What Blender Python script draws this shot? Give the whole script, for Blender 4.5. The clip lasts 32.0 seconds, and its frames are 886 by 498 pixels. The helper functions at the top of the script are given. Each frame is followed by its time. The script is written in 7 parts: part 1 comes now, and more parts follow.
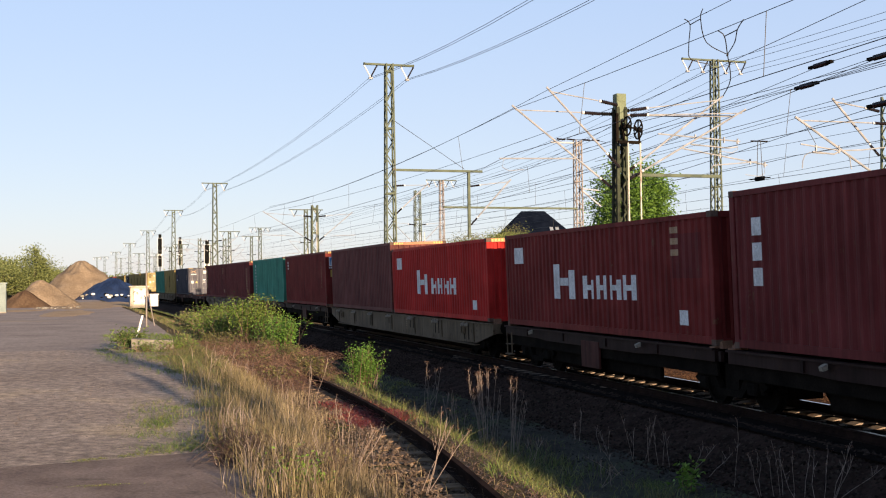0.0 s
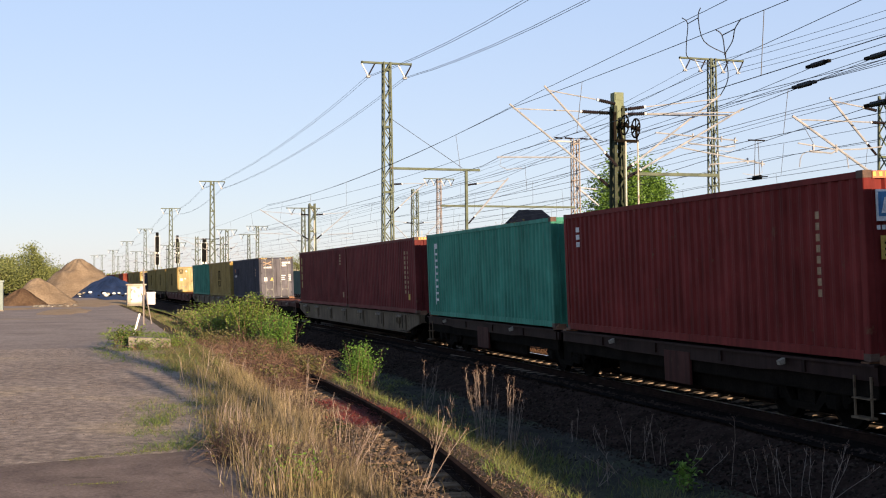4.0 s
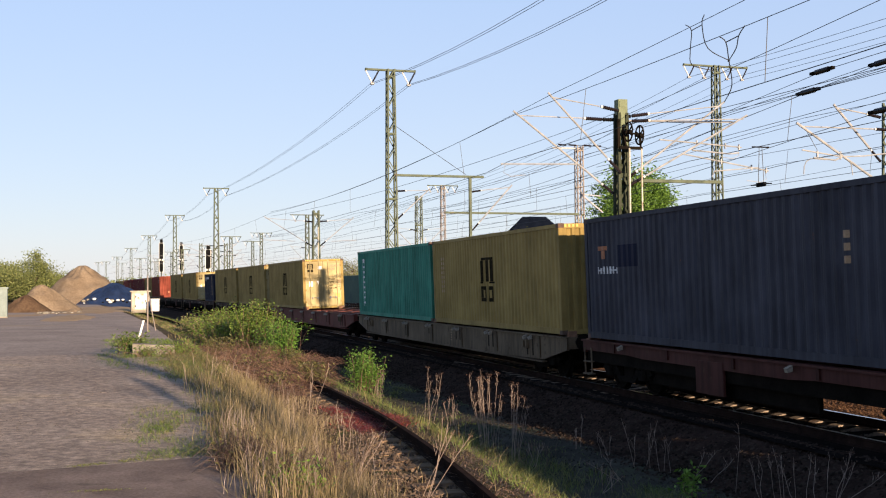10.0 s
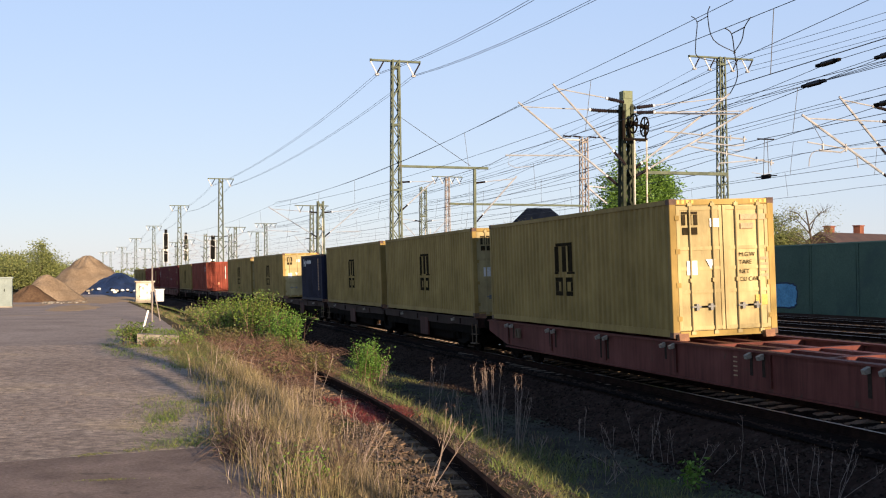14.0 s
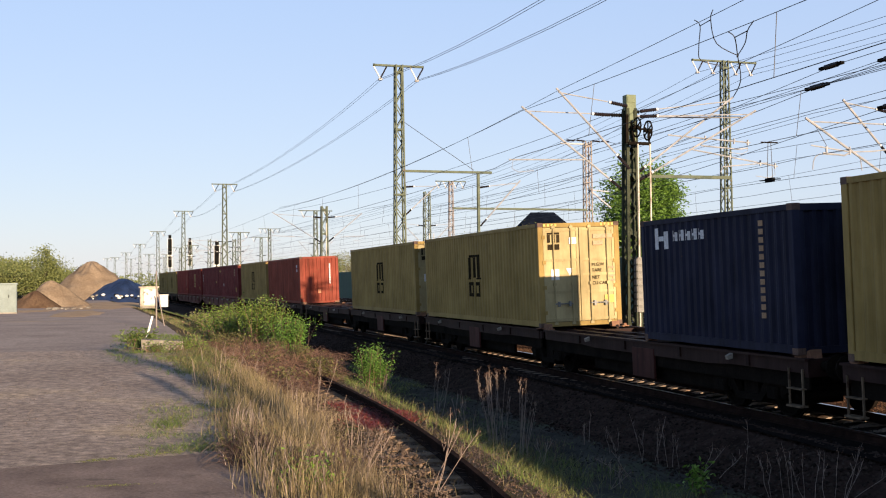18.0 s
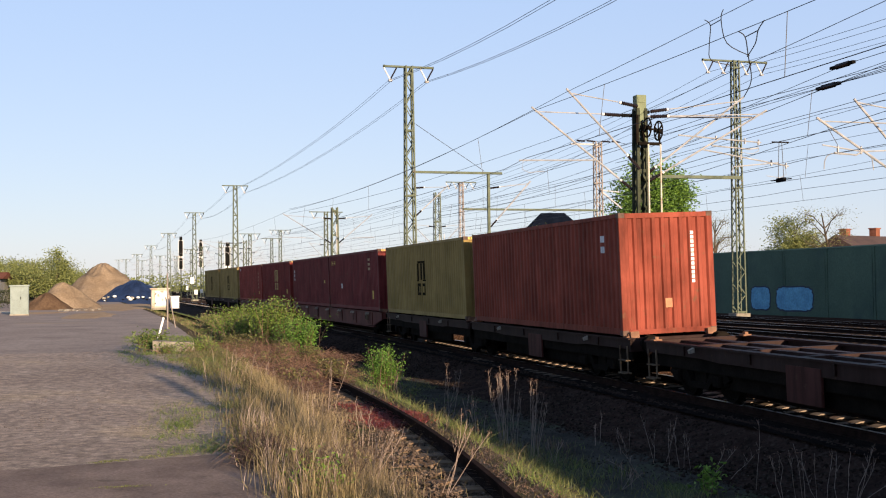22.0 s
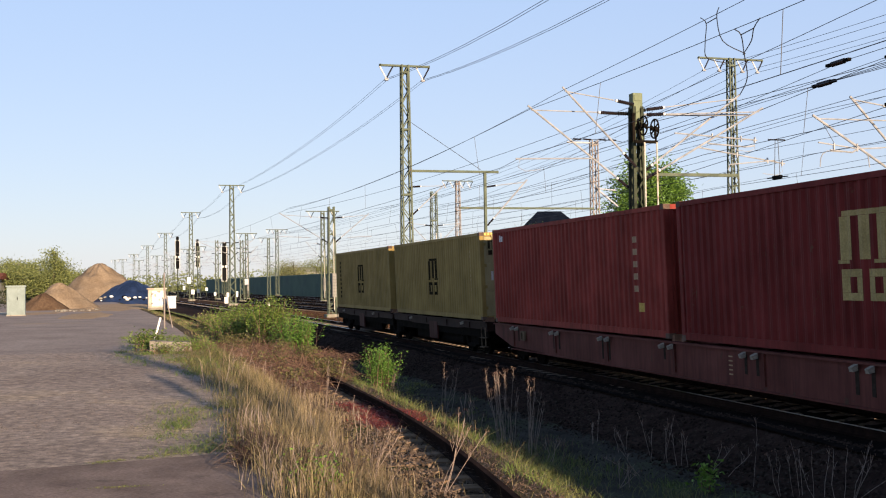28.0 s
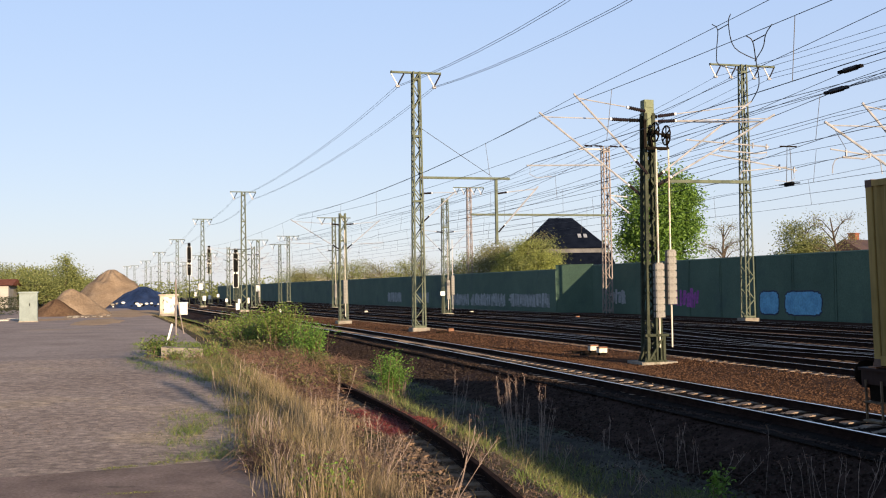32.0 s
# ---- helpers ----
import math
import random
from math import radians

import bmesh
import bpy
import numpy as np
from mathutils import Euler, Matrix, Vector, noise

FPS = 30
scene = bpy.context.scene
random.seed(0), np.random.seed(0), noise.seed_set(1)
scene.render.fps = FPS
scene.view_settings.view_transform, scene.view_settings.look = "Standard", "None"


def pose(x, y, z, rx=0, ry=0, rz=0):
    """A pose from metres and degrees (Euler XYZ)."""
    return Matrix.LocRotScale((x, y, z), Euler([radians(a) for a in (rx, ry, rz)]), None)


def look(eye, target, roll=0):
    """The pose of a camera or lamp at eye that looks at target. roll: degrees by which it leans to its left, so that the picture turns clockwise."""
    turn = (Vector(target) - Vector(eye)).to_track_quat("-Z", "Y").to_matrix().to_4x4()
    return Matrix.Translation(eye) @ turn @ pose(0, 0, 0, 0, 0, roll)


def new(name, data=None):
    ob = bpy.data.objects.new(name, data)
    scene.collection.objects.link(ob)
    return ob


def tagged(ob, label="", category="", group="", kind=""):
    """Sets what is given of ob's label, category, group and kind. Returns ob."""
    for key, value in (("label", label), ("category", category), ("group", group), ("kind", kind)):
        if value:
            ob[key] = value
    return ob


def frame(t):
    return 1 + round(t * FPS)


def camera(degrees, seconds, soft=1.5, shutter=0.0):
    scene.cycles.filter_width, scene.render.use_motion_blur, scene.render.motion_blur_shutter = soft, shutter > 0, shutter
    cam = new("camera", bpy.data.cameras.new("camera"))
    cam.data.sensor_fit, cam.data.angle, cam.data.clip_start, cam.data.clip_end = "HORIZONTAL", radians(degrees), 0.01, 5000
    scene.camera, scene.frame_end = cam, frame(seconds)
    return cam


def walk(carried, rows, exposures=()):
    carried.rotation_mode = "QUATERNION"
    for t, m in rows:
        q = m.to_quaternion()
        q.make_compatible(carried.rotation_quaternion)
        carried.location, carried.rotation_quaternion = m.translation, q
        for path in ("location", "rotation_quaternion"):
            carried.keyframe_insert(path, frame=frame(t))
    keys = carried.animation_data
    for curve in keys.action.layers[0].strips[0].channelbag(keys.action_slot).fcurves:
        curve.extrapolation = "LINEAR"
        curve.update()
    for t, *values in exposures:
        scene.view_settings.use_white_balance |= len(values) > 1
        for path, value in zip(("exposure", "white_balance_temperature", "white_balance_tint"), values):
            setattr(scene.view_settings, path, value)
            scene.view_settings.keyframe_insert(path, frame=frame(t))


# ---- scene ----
# The eye stands still beside the line and only sways: seconds, turn from the line's direction, tilt, lean, in degrees.
EYE = (0.0, 0.0, 2.46)
PATH = [
    (0.0, 14.44, 1.55, -0.62), (0.5, 14.56, 1.43, -0.89), (1.0, 14.52, 1.35, -0.85), (1.5, 14.49, 1.36, -0.94), (2.0, 14.36, 1.46, -0.67),
    (2.5, 14.37, 1.48, -0.59), (3.0, 14.51, 1.52, -0.59), (3.5, 14.56, 1.45, -0.53), (5.5, 14.59, 1.59, -0.85), (6.0, 14.55, 1.54, -1.00),
    (6.5, 14.51, 1.54, -1.00), (7.0, 14.35, 1.77, -0.80), (7.5, 14.26, 1.75, -0.61), (8.0, 14.26, 1.73, -0.48), (8.5, 14.20, 1.68, -0.54),
    (9.0, 14.18, 1.71, -0.43), (9.5, 14.27, 1.78, -0.54), (10.0, 14.38, 1.82, -0.53), (10.5, 14.39, 1.76, -0.64), (11.0, 14.43, 1.62, -0.95),
    (11.5, 14.38, 1.60, -0.87), (12.0, 14.11, 1.67, -0.40), (12.5, 14.16, 1.64, -0.21), (13.0, 14.24, 1.53, -0.27), (13.5, 14.22, 1.46, -0.46),
    (14.0, 14.16, 1.38, -0.34), (14.5, 14.24, 1.29, -0.59), (16.5, 14.22, 1.58, -0.84), (17.0, 14.12, 1.59, -0.86), (17.5, 13.97, 1.62, -0.56),
    (18.0, 13.97, 1.61, -0.54), (18.5, 13.97, 1.61, -0.54), (19.0, 14.02, 1.73, -0.68), (19.5, 14.09, 1.81, -0.70), (20.0, 13.92, 1.86, -0.51),
    (20.5, 13.72, 1.80, -0.56), (21.0, 13.49, 1.71, -0.77), (21.5, 13.43, 1.68, -0.79), (22.0, 13.45, 1.66, -0.67), (22.5, 13.41, 1.68, -0.60),
    (23.0, 13.28, 1.61, -0.67), (23.5, 13.32, 1.48, -0.69), (24.0, 13.39, 1.34, -1.02), (24.5, 13.39, 1.29, -1.12), (25.0, 13.44, 1.34, -1.09),
    (25.5, 13.41, 1.48, -0.96), (27.5, 13.52, 1.50, -1.02), (28.0, 13.61, 1.60, -0.90), (28.5, 13.54, 1.75, -0.79), (29.0, 13.49, 1.78, -0.83),
    (29.5, 13.45, 1.69, -0.97), (30.0, 13.41, 1.78, -1.28), (30.5, 13.38, 1.88, -1.35), (31.0, 13.21, 1.99, -1.04), (31.5, 13.06, 2.02, -0.91),
    (32.0, 13.06, 1.94, -0.84),
]


def eye_pose(turn, tilt, lean):
    y, p, r = radians(turn), radians(tilt), radians(lean)
    ahead = Vector((math.sin(y) * math.cos(p), math.cos(y) * math.cos(p), math.sin(p)))
    right = Vector((math.cos(y), -math.sin(y), 0))
    up = right.cross(ahead)
    r2 = right * math.cos(r) + up * math.sin(r)
    u2 = up * math.cos(r) - right * math.sin(r)
    m = Matrix((r2, u2, -ahead)).transposed().to_4x4()
    m.translation = EYE
    return m


cam = camera(42.34, 32.0, soft=1.1)
walk(cam, [(t, eye_pose(a, b, c)) for t, a, b, c in PATH], [(0, 1.01, 6750, 17), (5, 1.0, 6700, 17), (11, 0.97, 6560, 17), (32, 0.95, 6520, 17)])

# ---- light: a low evening sun behind the eye, a little to its right ----
SUN_HIGH, SUN_TURN = 10.1, 11.7
world = bpy.data.worlds.new("sky")
scene.world = world
world.use_nodes = True
wn = world.node_tree.nodes
sky = wn.new("ShaderNodeTexSky")
sky.sky_type, sky.sun_disc = "NISHITA", False
sky.sun_elevation, sky.sun_rotation = radians(SUN_HIGH), radians(180 - SUN_TURN)
sky.air_density, sky.dust_density, sky.ozone_density = 1.0, 0.3, 2.2
wn["Background"].inputs["Strength"].default_value = 0.08
haze = wn.new("ShaderNodeMix")
haze.data_type = "RGBA"
# the haze lies along the horizon and thins out overhead
sky_dir = wn.new("ShaderNodeTexCoord")
sky_xyz = wn.new("ShaderNodeSeparateXYZ")
sky_fade = wn.new("ShaderNodeMapRange")
sky_fade.inputs[1].default_value, sky_fade.inputs[2].default_value = 0.25, 0.75
sky_fade.inputs[3].default_value, sky_fade.inputs[4].default_value = 0.68, 0.15
sky_tone = wn.new("ShaderNodeValToRGB")
sky_tone.color_ramp.elements[0].position, sky_tone.color_ramp.elements[0].color = 0.0, (0.585, 0.655, 0.77, 1)
sky_tone.color_ramp.elements[1].position, sky_tone.color_ramp.elements[1].color = 0.4, (0.37, 0.575, 0.9, 1)
sky_gain = wn.new("ShaderNodeVectorMath")
sky_gain.operation = "SCALE"
sky_gain.inputs["Scale"].default_value = 7.9
world.node_tree.links.new(sky_xyz.outputs[2], sky_tone.inputs[0])
world.node_tree.links.new(sky_tone.outputs[0], sky_gain.inputs[0])
world.node_tree.links.new(sky_gain.outputs[0], haze.inputs[7])
world.node_tree.links.new(sky_dir.outputs["Generated"], sky_xyz.inputs[0])
world.node_tree.links.new(sky_xyz.outputs[2], sky_fade.inputs[0])
world.node_tree.links.new(sky_fade.outputs[0], haze.inputs["Factor"])
world.node_tree.links.new(sky.outputs[0], haze.inputs[6])
world.node_tree.links.new(haze.outputs[2], wn["Background"].inputs[0])
sun = new("sun", bpy.data.lights.new("sun", "SUN"))
sun.data.energy, sun.data.angle, sun.data.color = 5.2, radians(0.5), (1.0, 0.79, 0.52)
sun_from = Vector((math.sin(radians(SUN_TURN)), -math.cos(radians(SUN_TURN)), math.tan(radians(SUN_HIGH))))
sun.matrix_world = look(sun_from * 100, (0, 0, 0))

# ---- the line's plan: a long left-hand curve that runs out straight, s metres along it, off metres to the right of the train's track ----
X0, BEND, CANT, STRAIGHT = 11.85, 0.000856, 0.0296, 96.0


def tp(s, off=0.0, z=0.0):
    h = -BEND * min(s, STRAIGHT)
    return Vector((X0 - BEND * s * s / 2 + BEND * max(s - STRAIGHT, 0.0) ** 2 / 2 + off * math.cos(h), s - off * math.sin(h), z))


def along(s, off=0.0, z=0.0, lean=0.0):
    """A pose on the line: local y runs along it, x to the right."""
    return Matrix.Translation(tp(s, off, z)) @ Matrix.Rotation(math.atan(BEND * min(s, STRAIGHT)), 4, "Z") @ Matrix.Rotation(-lean, 4, "Y")


def drift(s):
    """The old siding swings away from the line as it comes nearer: metres sideways at s."""
    k = min(max(21 - s, 0.0), 9.0)
    return -0.005 * k * k - 0.09 * max(12 - s, 0.0)


def beside(s, off=0.0, z=0.0):
    """A pose on the siding, whose middle lies at off on the straight part."""
    turn = (drift(s + 0.1) - drift(s - 0.1)) / 0.2
    return along(s, off + drift(s), z) @ Matrix.Rotation(-turn, 4, "Z")


# ---- materials ----
def mat(name, rough=0.8, metal=0.0):
    m = bpy.data.materials.new(name)
    m.use_nodes = True
    b = m.node_tree.nodes["Principled BSDF"]
    b.inputs["Roughness"].default_value, b.inputs["Metallic"].default_value = rough, metal
    if rough >= 0.9:
        b.inputs["Specular IOR Level"].default_value = 0.02
    return m, m.node_tree, b


def ramp(nt, source, stops):
    r = nt.nodes.new("ShaderNodeValToRGB")
    while len(r.color_ramp.elements) < len(stops):
        r.color_ramp.elements.new(0.5)
    for e, (p, c) in zip(r.color_ramp.elements, stops):
        e.position, e.color = p, (*c, 1)
    nt.links.new(source, r.inputs[0])
    return r.outputs[0]


def noise_tex(nt, scale, detail=5, rough=0.6, world_space=True, stretch=(1, 1, 1)):
    n = nt.nodes.new("ShaderNodeTexNoise")
    n.inputs["Scale"].default_value, n.inputs["Detail"].default_value, n.inputs["Roughness"].default_value = scale, detail, rough
    c = nt.nodes.new("ShaderNodeNewGeometry" if world_space else "ShaderNodeTexCoord")
    mp = nt.nodes.new("ShaderNodeMapping")
    mp.inputs["Scale"].default_value = stretch
    nt.links.new(c.outputs["Position" if world_space else "Object"], mp.inputs[0])
    nt.links.new(mp.outputs[0], n.inputs[0])
    return n.outputs[0]


def mix(nt, fac, a, b, mode="MIX"):
    m = nt.nodes.new("ShaderNodeMix")
    m.data_type, m.blend_type = "RGBA", mode
    for sock, v in ((m.inputs["Factor"], fac), (m.inputs[6], a), (m.inputs[7], b)):
        if isinstance(v, (int, float)):
            sock.default_value = v
        elif isinstance(v, tuple):
            sock.default_value = (*v, 1)
        else:
            nt.links.new(v, sock)
    return m.outputs[2]


def bump(nt, b, height, strength=0.4, dist=0.02):
    n = nt.nodes.new("ShaderNodeBump")
    n.inputs["Strength"].default_value, n.inputs["Distance"].default_value = strength, dist
    nt.links.new(height, n.inputs["Height"])
    nt.links.new(n.outputs[0], b.inputs["Normal"])


def mottled(name, dark, light, scale=6.0, rough=0.85, metal=0.0, grain=60.0, relief=0.3, depth=0.01, spots=None, world_space=True, stretch=(1, 1, 1), spot_scale=1.3, spot_at=0.55):
    """Two colours in large patches, fine grain over them, and stains of a third colour."""
    m, nt, b = mat(name, rough, metal)
    big = ramp(nt, noise_tex(nt, scale, 6, 0.6, world_space, stretch), [(0.32, dark), (0.68, light)])
    fine = noise_tex(nt, grain, 4, 0.7, world_space, stretch)
    shade = ramp(nt, fine, [(0.25, (0.62, 0.62, 0.62)), (0.75, (1.25, 1.25, 1.25))])
    col = mix(nt, 1.0, big, shade, "MULTIPLY")
    if spots:
        f = ramp(nt, noise_tex(nt, spot_scale, 8, 0.65, world_space), [(spot_at, (0, 0, 0)), (spot_at + 0.12, (1, 1, 1))])
        col = mix(nt, f, col, spots)
    nt.links.new(col, b.inputs["Base Color"])
    if relief:
        bump(nt, b, fine, relief, depth)
    return m


def painted(name, colour, rust=(0.13, 0.06, 0.035), wear=0.62, rough=0.62, dirt=0.5):
    """Painted sheet steel: streaks of dirt running down, blooms of rust, faded patches."""
    m, nt, b = mat(name, rough)
    b.inputs["Specular IOR Level"].default_value = 0.1
    dk = tuple(c * 0.72 for c in colour)
    lt = tuple(min(1, c * 1.12 + 0.008) for c in colour)
    base = ramp(nt, noise_tex(nt, 0.9, 5, 0.6, False), [(0.3, dk), (0.7, lt)])
    streak = ramp(nt, noise_tex(nt, 2.2, 6, 0.7, False, (1.0, 3.0, 0.22)), [(0.42, (1, 1, 1)), (0.75, (dirt, dirt * 0.97, dirt * 0.93))])
    col = mix(nt, 1.0, base, streak, "MULTIPLY")
    f = ramp(nt, noise_tex(nt, 3.2, 9, 0.72, False), [(wear, (0, 0, 0)), (wear + 0.07, (1, 1, 1))])
    col = mix(nt, f, col, rust)
    info = nt.nodes.new("ShaderNodeObjectInfo")
    tone = ramp(nt, info.outputs["Random"], [(0.0, (0.9, 0.9, 0.9)), (1.0, (1.1, 1.1, 1.1))])
    col = mix(nt, 1.0, col, tone, "MULTIPLY")
    nt.links.new(col, b.inputs["Base Color"])
    bump(nt, b, noise_tex(nt, 14, 4, 0.6, False), 0.12, 0.01)
    return m


def leafy(name, dark, light, rough=0.6):
    m, nt, b = mat(name, rough)
    g = nt.nodes.new("ShaderNodeNewGeometry")
    col = ramp(nt, g.outputs["Random Per Island"], [(0.0, dark), (1.0, light)])
    nt.links.new(col, b.inputs["Base Color"])
    t = nt.nodes.new("ShaderNodeBsdfTranslucent")
    nt.links.new(col, t.inputs[0])
    mx = nt.nodes.new("ShaderNodeMixShader")
    mx.inputs[0].default_value = 0.3
    nt.links.new(b.outputs[0], mx.inputs[1])
    nt.links.new(t.outputs[0], mx.inputs[2])
    nt.links.new(mx.outputs[0], nt.nodes["Material Output"].inputs[0])
    return m


ASPHALT, _nt, _b = mat("asphalt", 0.95)
_big = ramp(_nt, noise_tex(_nt, 0.35, 6, 0.6), [(0.3, (0.3, 0.24, 0.205)), (0.58, (0.4, 0.325, 0.275)), (0.72, (0.5, 0.39, 0.28))])
_mid = ramp(_nt, noise_tex(_nt, 7.0, 7, 0.72), [(0.36, (0.6, 0.6, 0.6)), (0.5, (0.95, 0.94, 0.93)), (0.64, (1.45, 1.4, 1.32))])
_fine = noise_tex(_nt, 30.0, 5, 0.75)
_grit = ramp(_nt, _fine, [(0.3, (0.6, 0.6, 0.6)), (0.62, (1.1, 1.1, 1.1)), (0.72, (1.7, 1.65, 1.55))])
_nt.links.new(mix(_nt, 1.0, mix(_nt, 1.0, _big, _mid, "MULTIPLY"), _grit, "MULTIPLY"), _b.inputs["Base Color"])
bump(_nt, _b, noise_tex(_nt, 14.0, 6, 0.7), 1.0, 0.05)
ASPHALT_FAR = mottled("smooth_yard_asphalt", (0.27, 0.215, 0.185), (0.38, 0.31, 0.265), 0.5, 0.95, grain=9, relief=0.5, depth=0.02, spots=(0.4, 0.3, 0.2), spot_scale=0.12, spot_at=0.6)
CHIP = leafy("pale_stone_chip", (0.13, 0.105, 0.09), (0.27, 0.22, 0.19), 0.95)
ASPHALT_PATCH = mottled("smooth_asphalt", (0.175, 0.132, 0.113), (0.28, 0.214, 0.182), 1.6, 0.95, grain=34, relief=1.0, depth=0.02, spots=(0.12, 0.095, 0.08), spot_scale=3.0, spot_at=0.58)
SOIL = mottled("dry_soil", (0.07, 0.055, 0.035), (0.13, 0.10, 0.06), 0.6, 0.95, grain=22, relief=0.7, depth=0.04, spots=(0.06, 0.085, 0.025), spot_scale=0.8)
GROUND = mottled("field", (0.05, 0.06, 0.025), (0.11, 0.10, 0.05), 0.05, 0.95, grain=3, relief=0.3)
OILY_BALLAST = mottled("oily_ballast", (0.028, 0.016, 0.012), (0.085, 0.046, 0.032), 1.8, 0.95, grain=12, relief=1.0, depth=0.09, spots=(0.075, 0.042, 0.028), spot_scale=0.8, spot_at=0.62)
BED_BLACK = mottled("black_track_bed", (0.007, 0.006, 0.006), (0.022, 0.016, 0.014), 2.2, 0.95, grain=14, relief=1.0, depth=0.06)
BALLAST = mottled("rusty_ballast", (0.042, 0.022, 0.014), (0.105, 0.058, 0.035), 2.5, 0.95, grain=14, relief=1.0, depth=0.09, spots=(0.05, 0.034, 0.026), spot_scale=5)
SHOULDER = mottled("shoulder_ballast", (0.028, 0.0175, 0.0145), (0.072, 0.045, 0.036), 2.0, 0.95, grain=14, relief=1.0, depth=0.08)
CESS = mottled("dark_cinder", (0.045, 0.043, 0.037), (0.1, 0.092, 0.078), 1.0, 0.95, grain=17, relief=1.0, depth=0.05, spots=(0.075, 0.09, 0.05), spot_scale=0.5, spot_at=0.52)
WEIGHT = mottled("weight_iron", (0.185, 0.18, 0.165), (0.29, 0.28, 0.258), 3.0, 0.95, grain=30, relief=0.4, world_space=False)
CONCRETE = mottled("old_concrete", (0.18, 0.16, 0.132), (0.32, 0.29, 0.245), 2.0, 0.95, grain=40, relief=0.4, spots=(0.13, 0.12, 0.085), spot_scale=2.4)
SLEEPER = mottled("sleeper_concrete", (0.18, 0.14, 0.108), (0.32, 0.25, 0.195), 1.5, 0.95, grain=30, relief=0.4, spots=(0.16, 0.09, 0.06), spot_scale=1.5)
DARK_SLEEPER = mottled("oily_sleeper", (0.03, 0.022, 0.018), (0.085, 0.062, 0.05), 1.5, 0.9, grain=30, relief=0.4)
OLD_SLEEPER = mottled("weathered_wood", (0.13, 0.085, 0.055), (0.29, 0.2, 0.13), 3, 0.95, grain=30, relief=0.7, stretch=(0.4, 3, 1))
RAIL_SIDE = mottled("rail_rust", (0.014, 0.009, 0.008), (0.036, 0.021, 0.016), 4, 0.95, 0.0, grain=50)
RAIL_DULL = mottled("dull_rail", (0.3, 0.29, 0.29), (0.5, 0.49, 0.49), 0.4, 0.42, 1.0, grain=80, relief=0.05)
RAIL_TOP = mottled("polished_rail", (0.6, 0.6, 0.62), (0.8, 0.8, 0.82), 5, 0.3, 1.0, grain=80, relief=0.05)
GALV = mottled("galvanised_steel", (0.23, 0.235, 0.25), (0.4, 0.4, 0.415), 3, 0.6, 0.1, grain=40, relief=0.1)
MAST_GREEN = mottled("mast_green", (0.06, 0.078, 0.053), (0.11, 0.13, 0.085), 2.5, 0.8, grain=30, relief=0.15, spots=(0.14, 0.085, 0.05), spot_scale=2.6, spot_at=0.62, world_space=False)
MAST_HEAD = mottled("mast_head_green", (0.1, 0.125, 0.065), (0.16, 0.19, 0.105), 2.5, 0.7, grain=30, relief=0.15, world_space=False)
MAST_DARK = mottled("mast_dark", (0.03, 0.036, 0.025), (0.068, 0.076, 0.053), 2.5, 0.9, grain=30, relief=0.2, world_space=False)
MAST_RUST = mottled("mast_rust", (0.19, 0.155, 0.135), (0.3, 0.255, 0.225), 2.5, 0.8, grain=30, relief=0.2)
WIRE = mottled("wire_bronze", (0.03, 0.03, 0.03), (0.06, 0.055, 0.05), 2, 0.6, 0.3, grain=20, relief=0)
INSULATOR = mottled("brown_porcelain", (0.011, 0.008, 0.008), (0.024, 0.016, 0.014), 5, 0.25, grain=30, relief=0)
STONE = leafy("ballast_stone", (0.028, 0.015, 0.01), (0.16, 0.09, 0.055), 0.95)
STONE_BLACK = leafy("near_black_stone", (0.008, 0.007, 0.006), (0.04, 0.03, 0.025), 0.95)
STONE_DARK = leafy("sooty_stone", (0.022, 0.02, 0.018), (0.095, 0.083, 0.07), 0.95)
STONE_SHOULDER = leafy("shoulder_stone", (0.016, 0.0115, 0.01), (0.085, 0.062, 0.051), 0.95)
STONE_GREY = leafy("grey_ballast_stone", (0.06, 0.042, 0.032), (0.25, 0.185, 0.14), 0.95)
WHITE_INS = mottled("white_porcelain", (0.6, 0.6, 0.6), (0.75, 0.75, 0.73), 5, 0.4, grain=30, relief=0)
WALL_GREEN = mottled("green_noise_barrier", (0.043, 0.089, 0.062), (0.07, 0.128, 0.086), 0.25, 0.8, grain=9, relief=0.3, depth=0.02, spots=(0.035, 0.07, 0.06), spot_scale=0.2)
SAND = mottled("sand", (0.185, 0.134, 0.09), (0.275, 0.208, 0.145), 0.6, 0.95, grain=6, relief=0.7, depth=0.1)
EARTH = mottled("dark_earth", (0.075, 0.047, 0.031), (0.14, 0.092, 0.06), 0.9, 0.95, grain=7, relief=0.8, depth=0.1)
TARP = mottled("blue_tarpaulin", (0.006, 0.012, 0.036), (0.015, 0.032, 0.09), 0.7, 0.45, grain=5, relief=0.6, depth=0.1)
WHITE = mottled("white_paint", (0.66, 0.66, 0.63), (0.8, 0.8, 0.78), 1.2, 0.6, grain=30, relief=0.1, spots=(0.5, 0.46, 0.4), spot_scale=1.7, spot_at=0.64)
CREAM = mottled("cream_panel", (0.5, 0.46, 0.38), (0.62, 0.58, 0.5), 1.2, 0.7, grain=30, relief=0.1, spots=(0.32, 0.25, 0.18), spot_scale=2.0)
BLACK = mottled("black_paint", (0.006, 0.006, 0.006), (0.015, 0.015, 0.015), 2, 0.95, grain=30, relief=0)
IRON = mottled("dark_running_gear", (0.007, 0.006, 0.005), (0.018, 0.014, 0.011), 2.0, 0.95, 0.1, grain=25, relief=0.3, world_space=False)
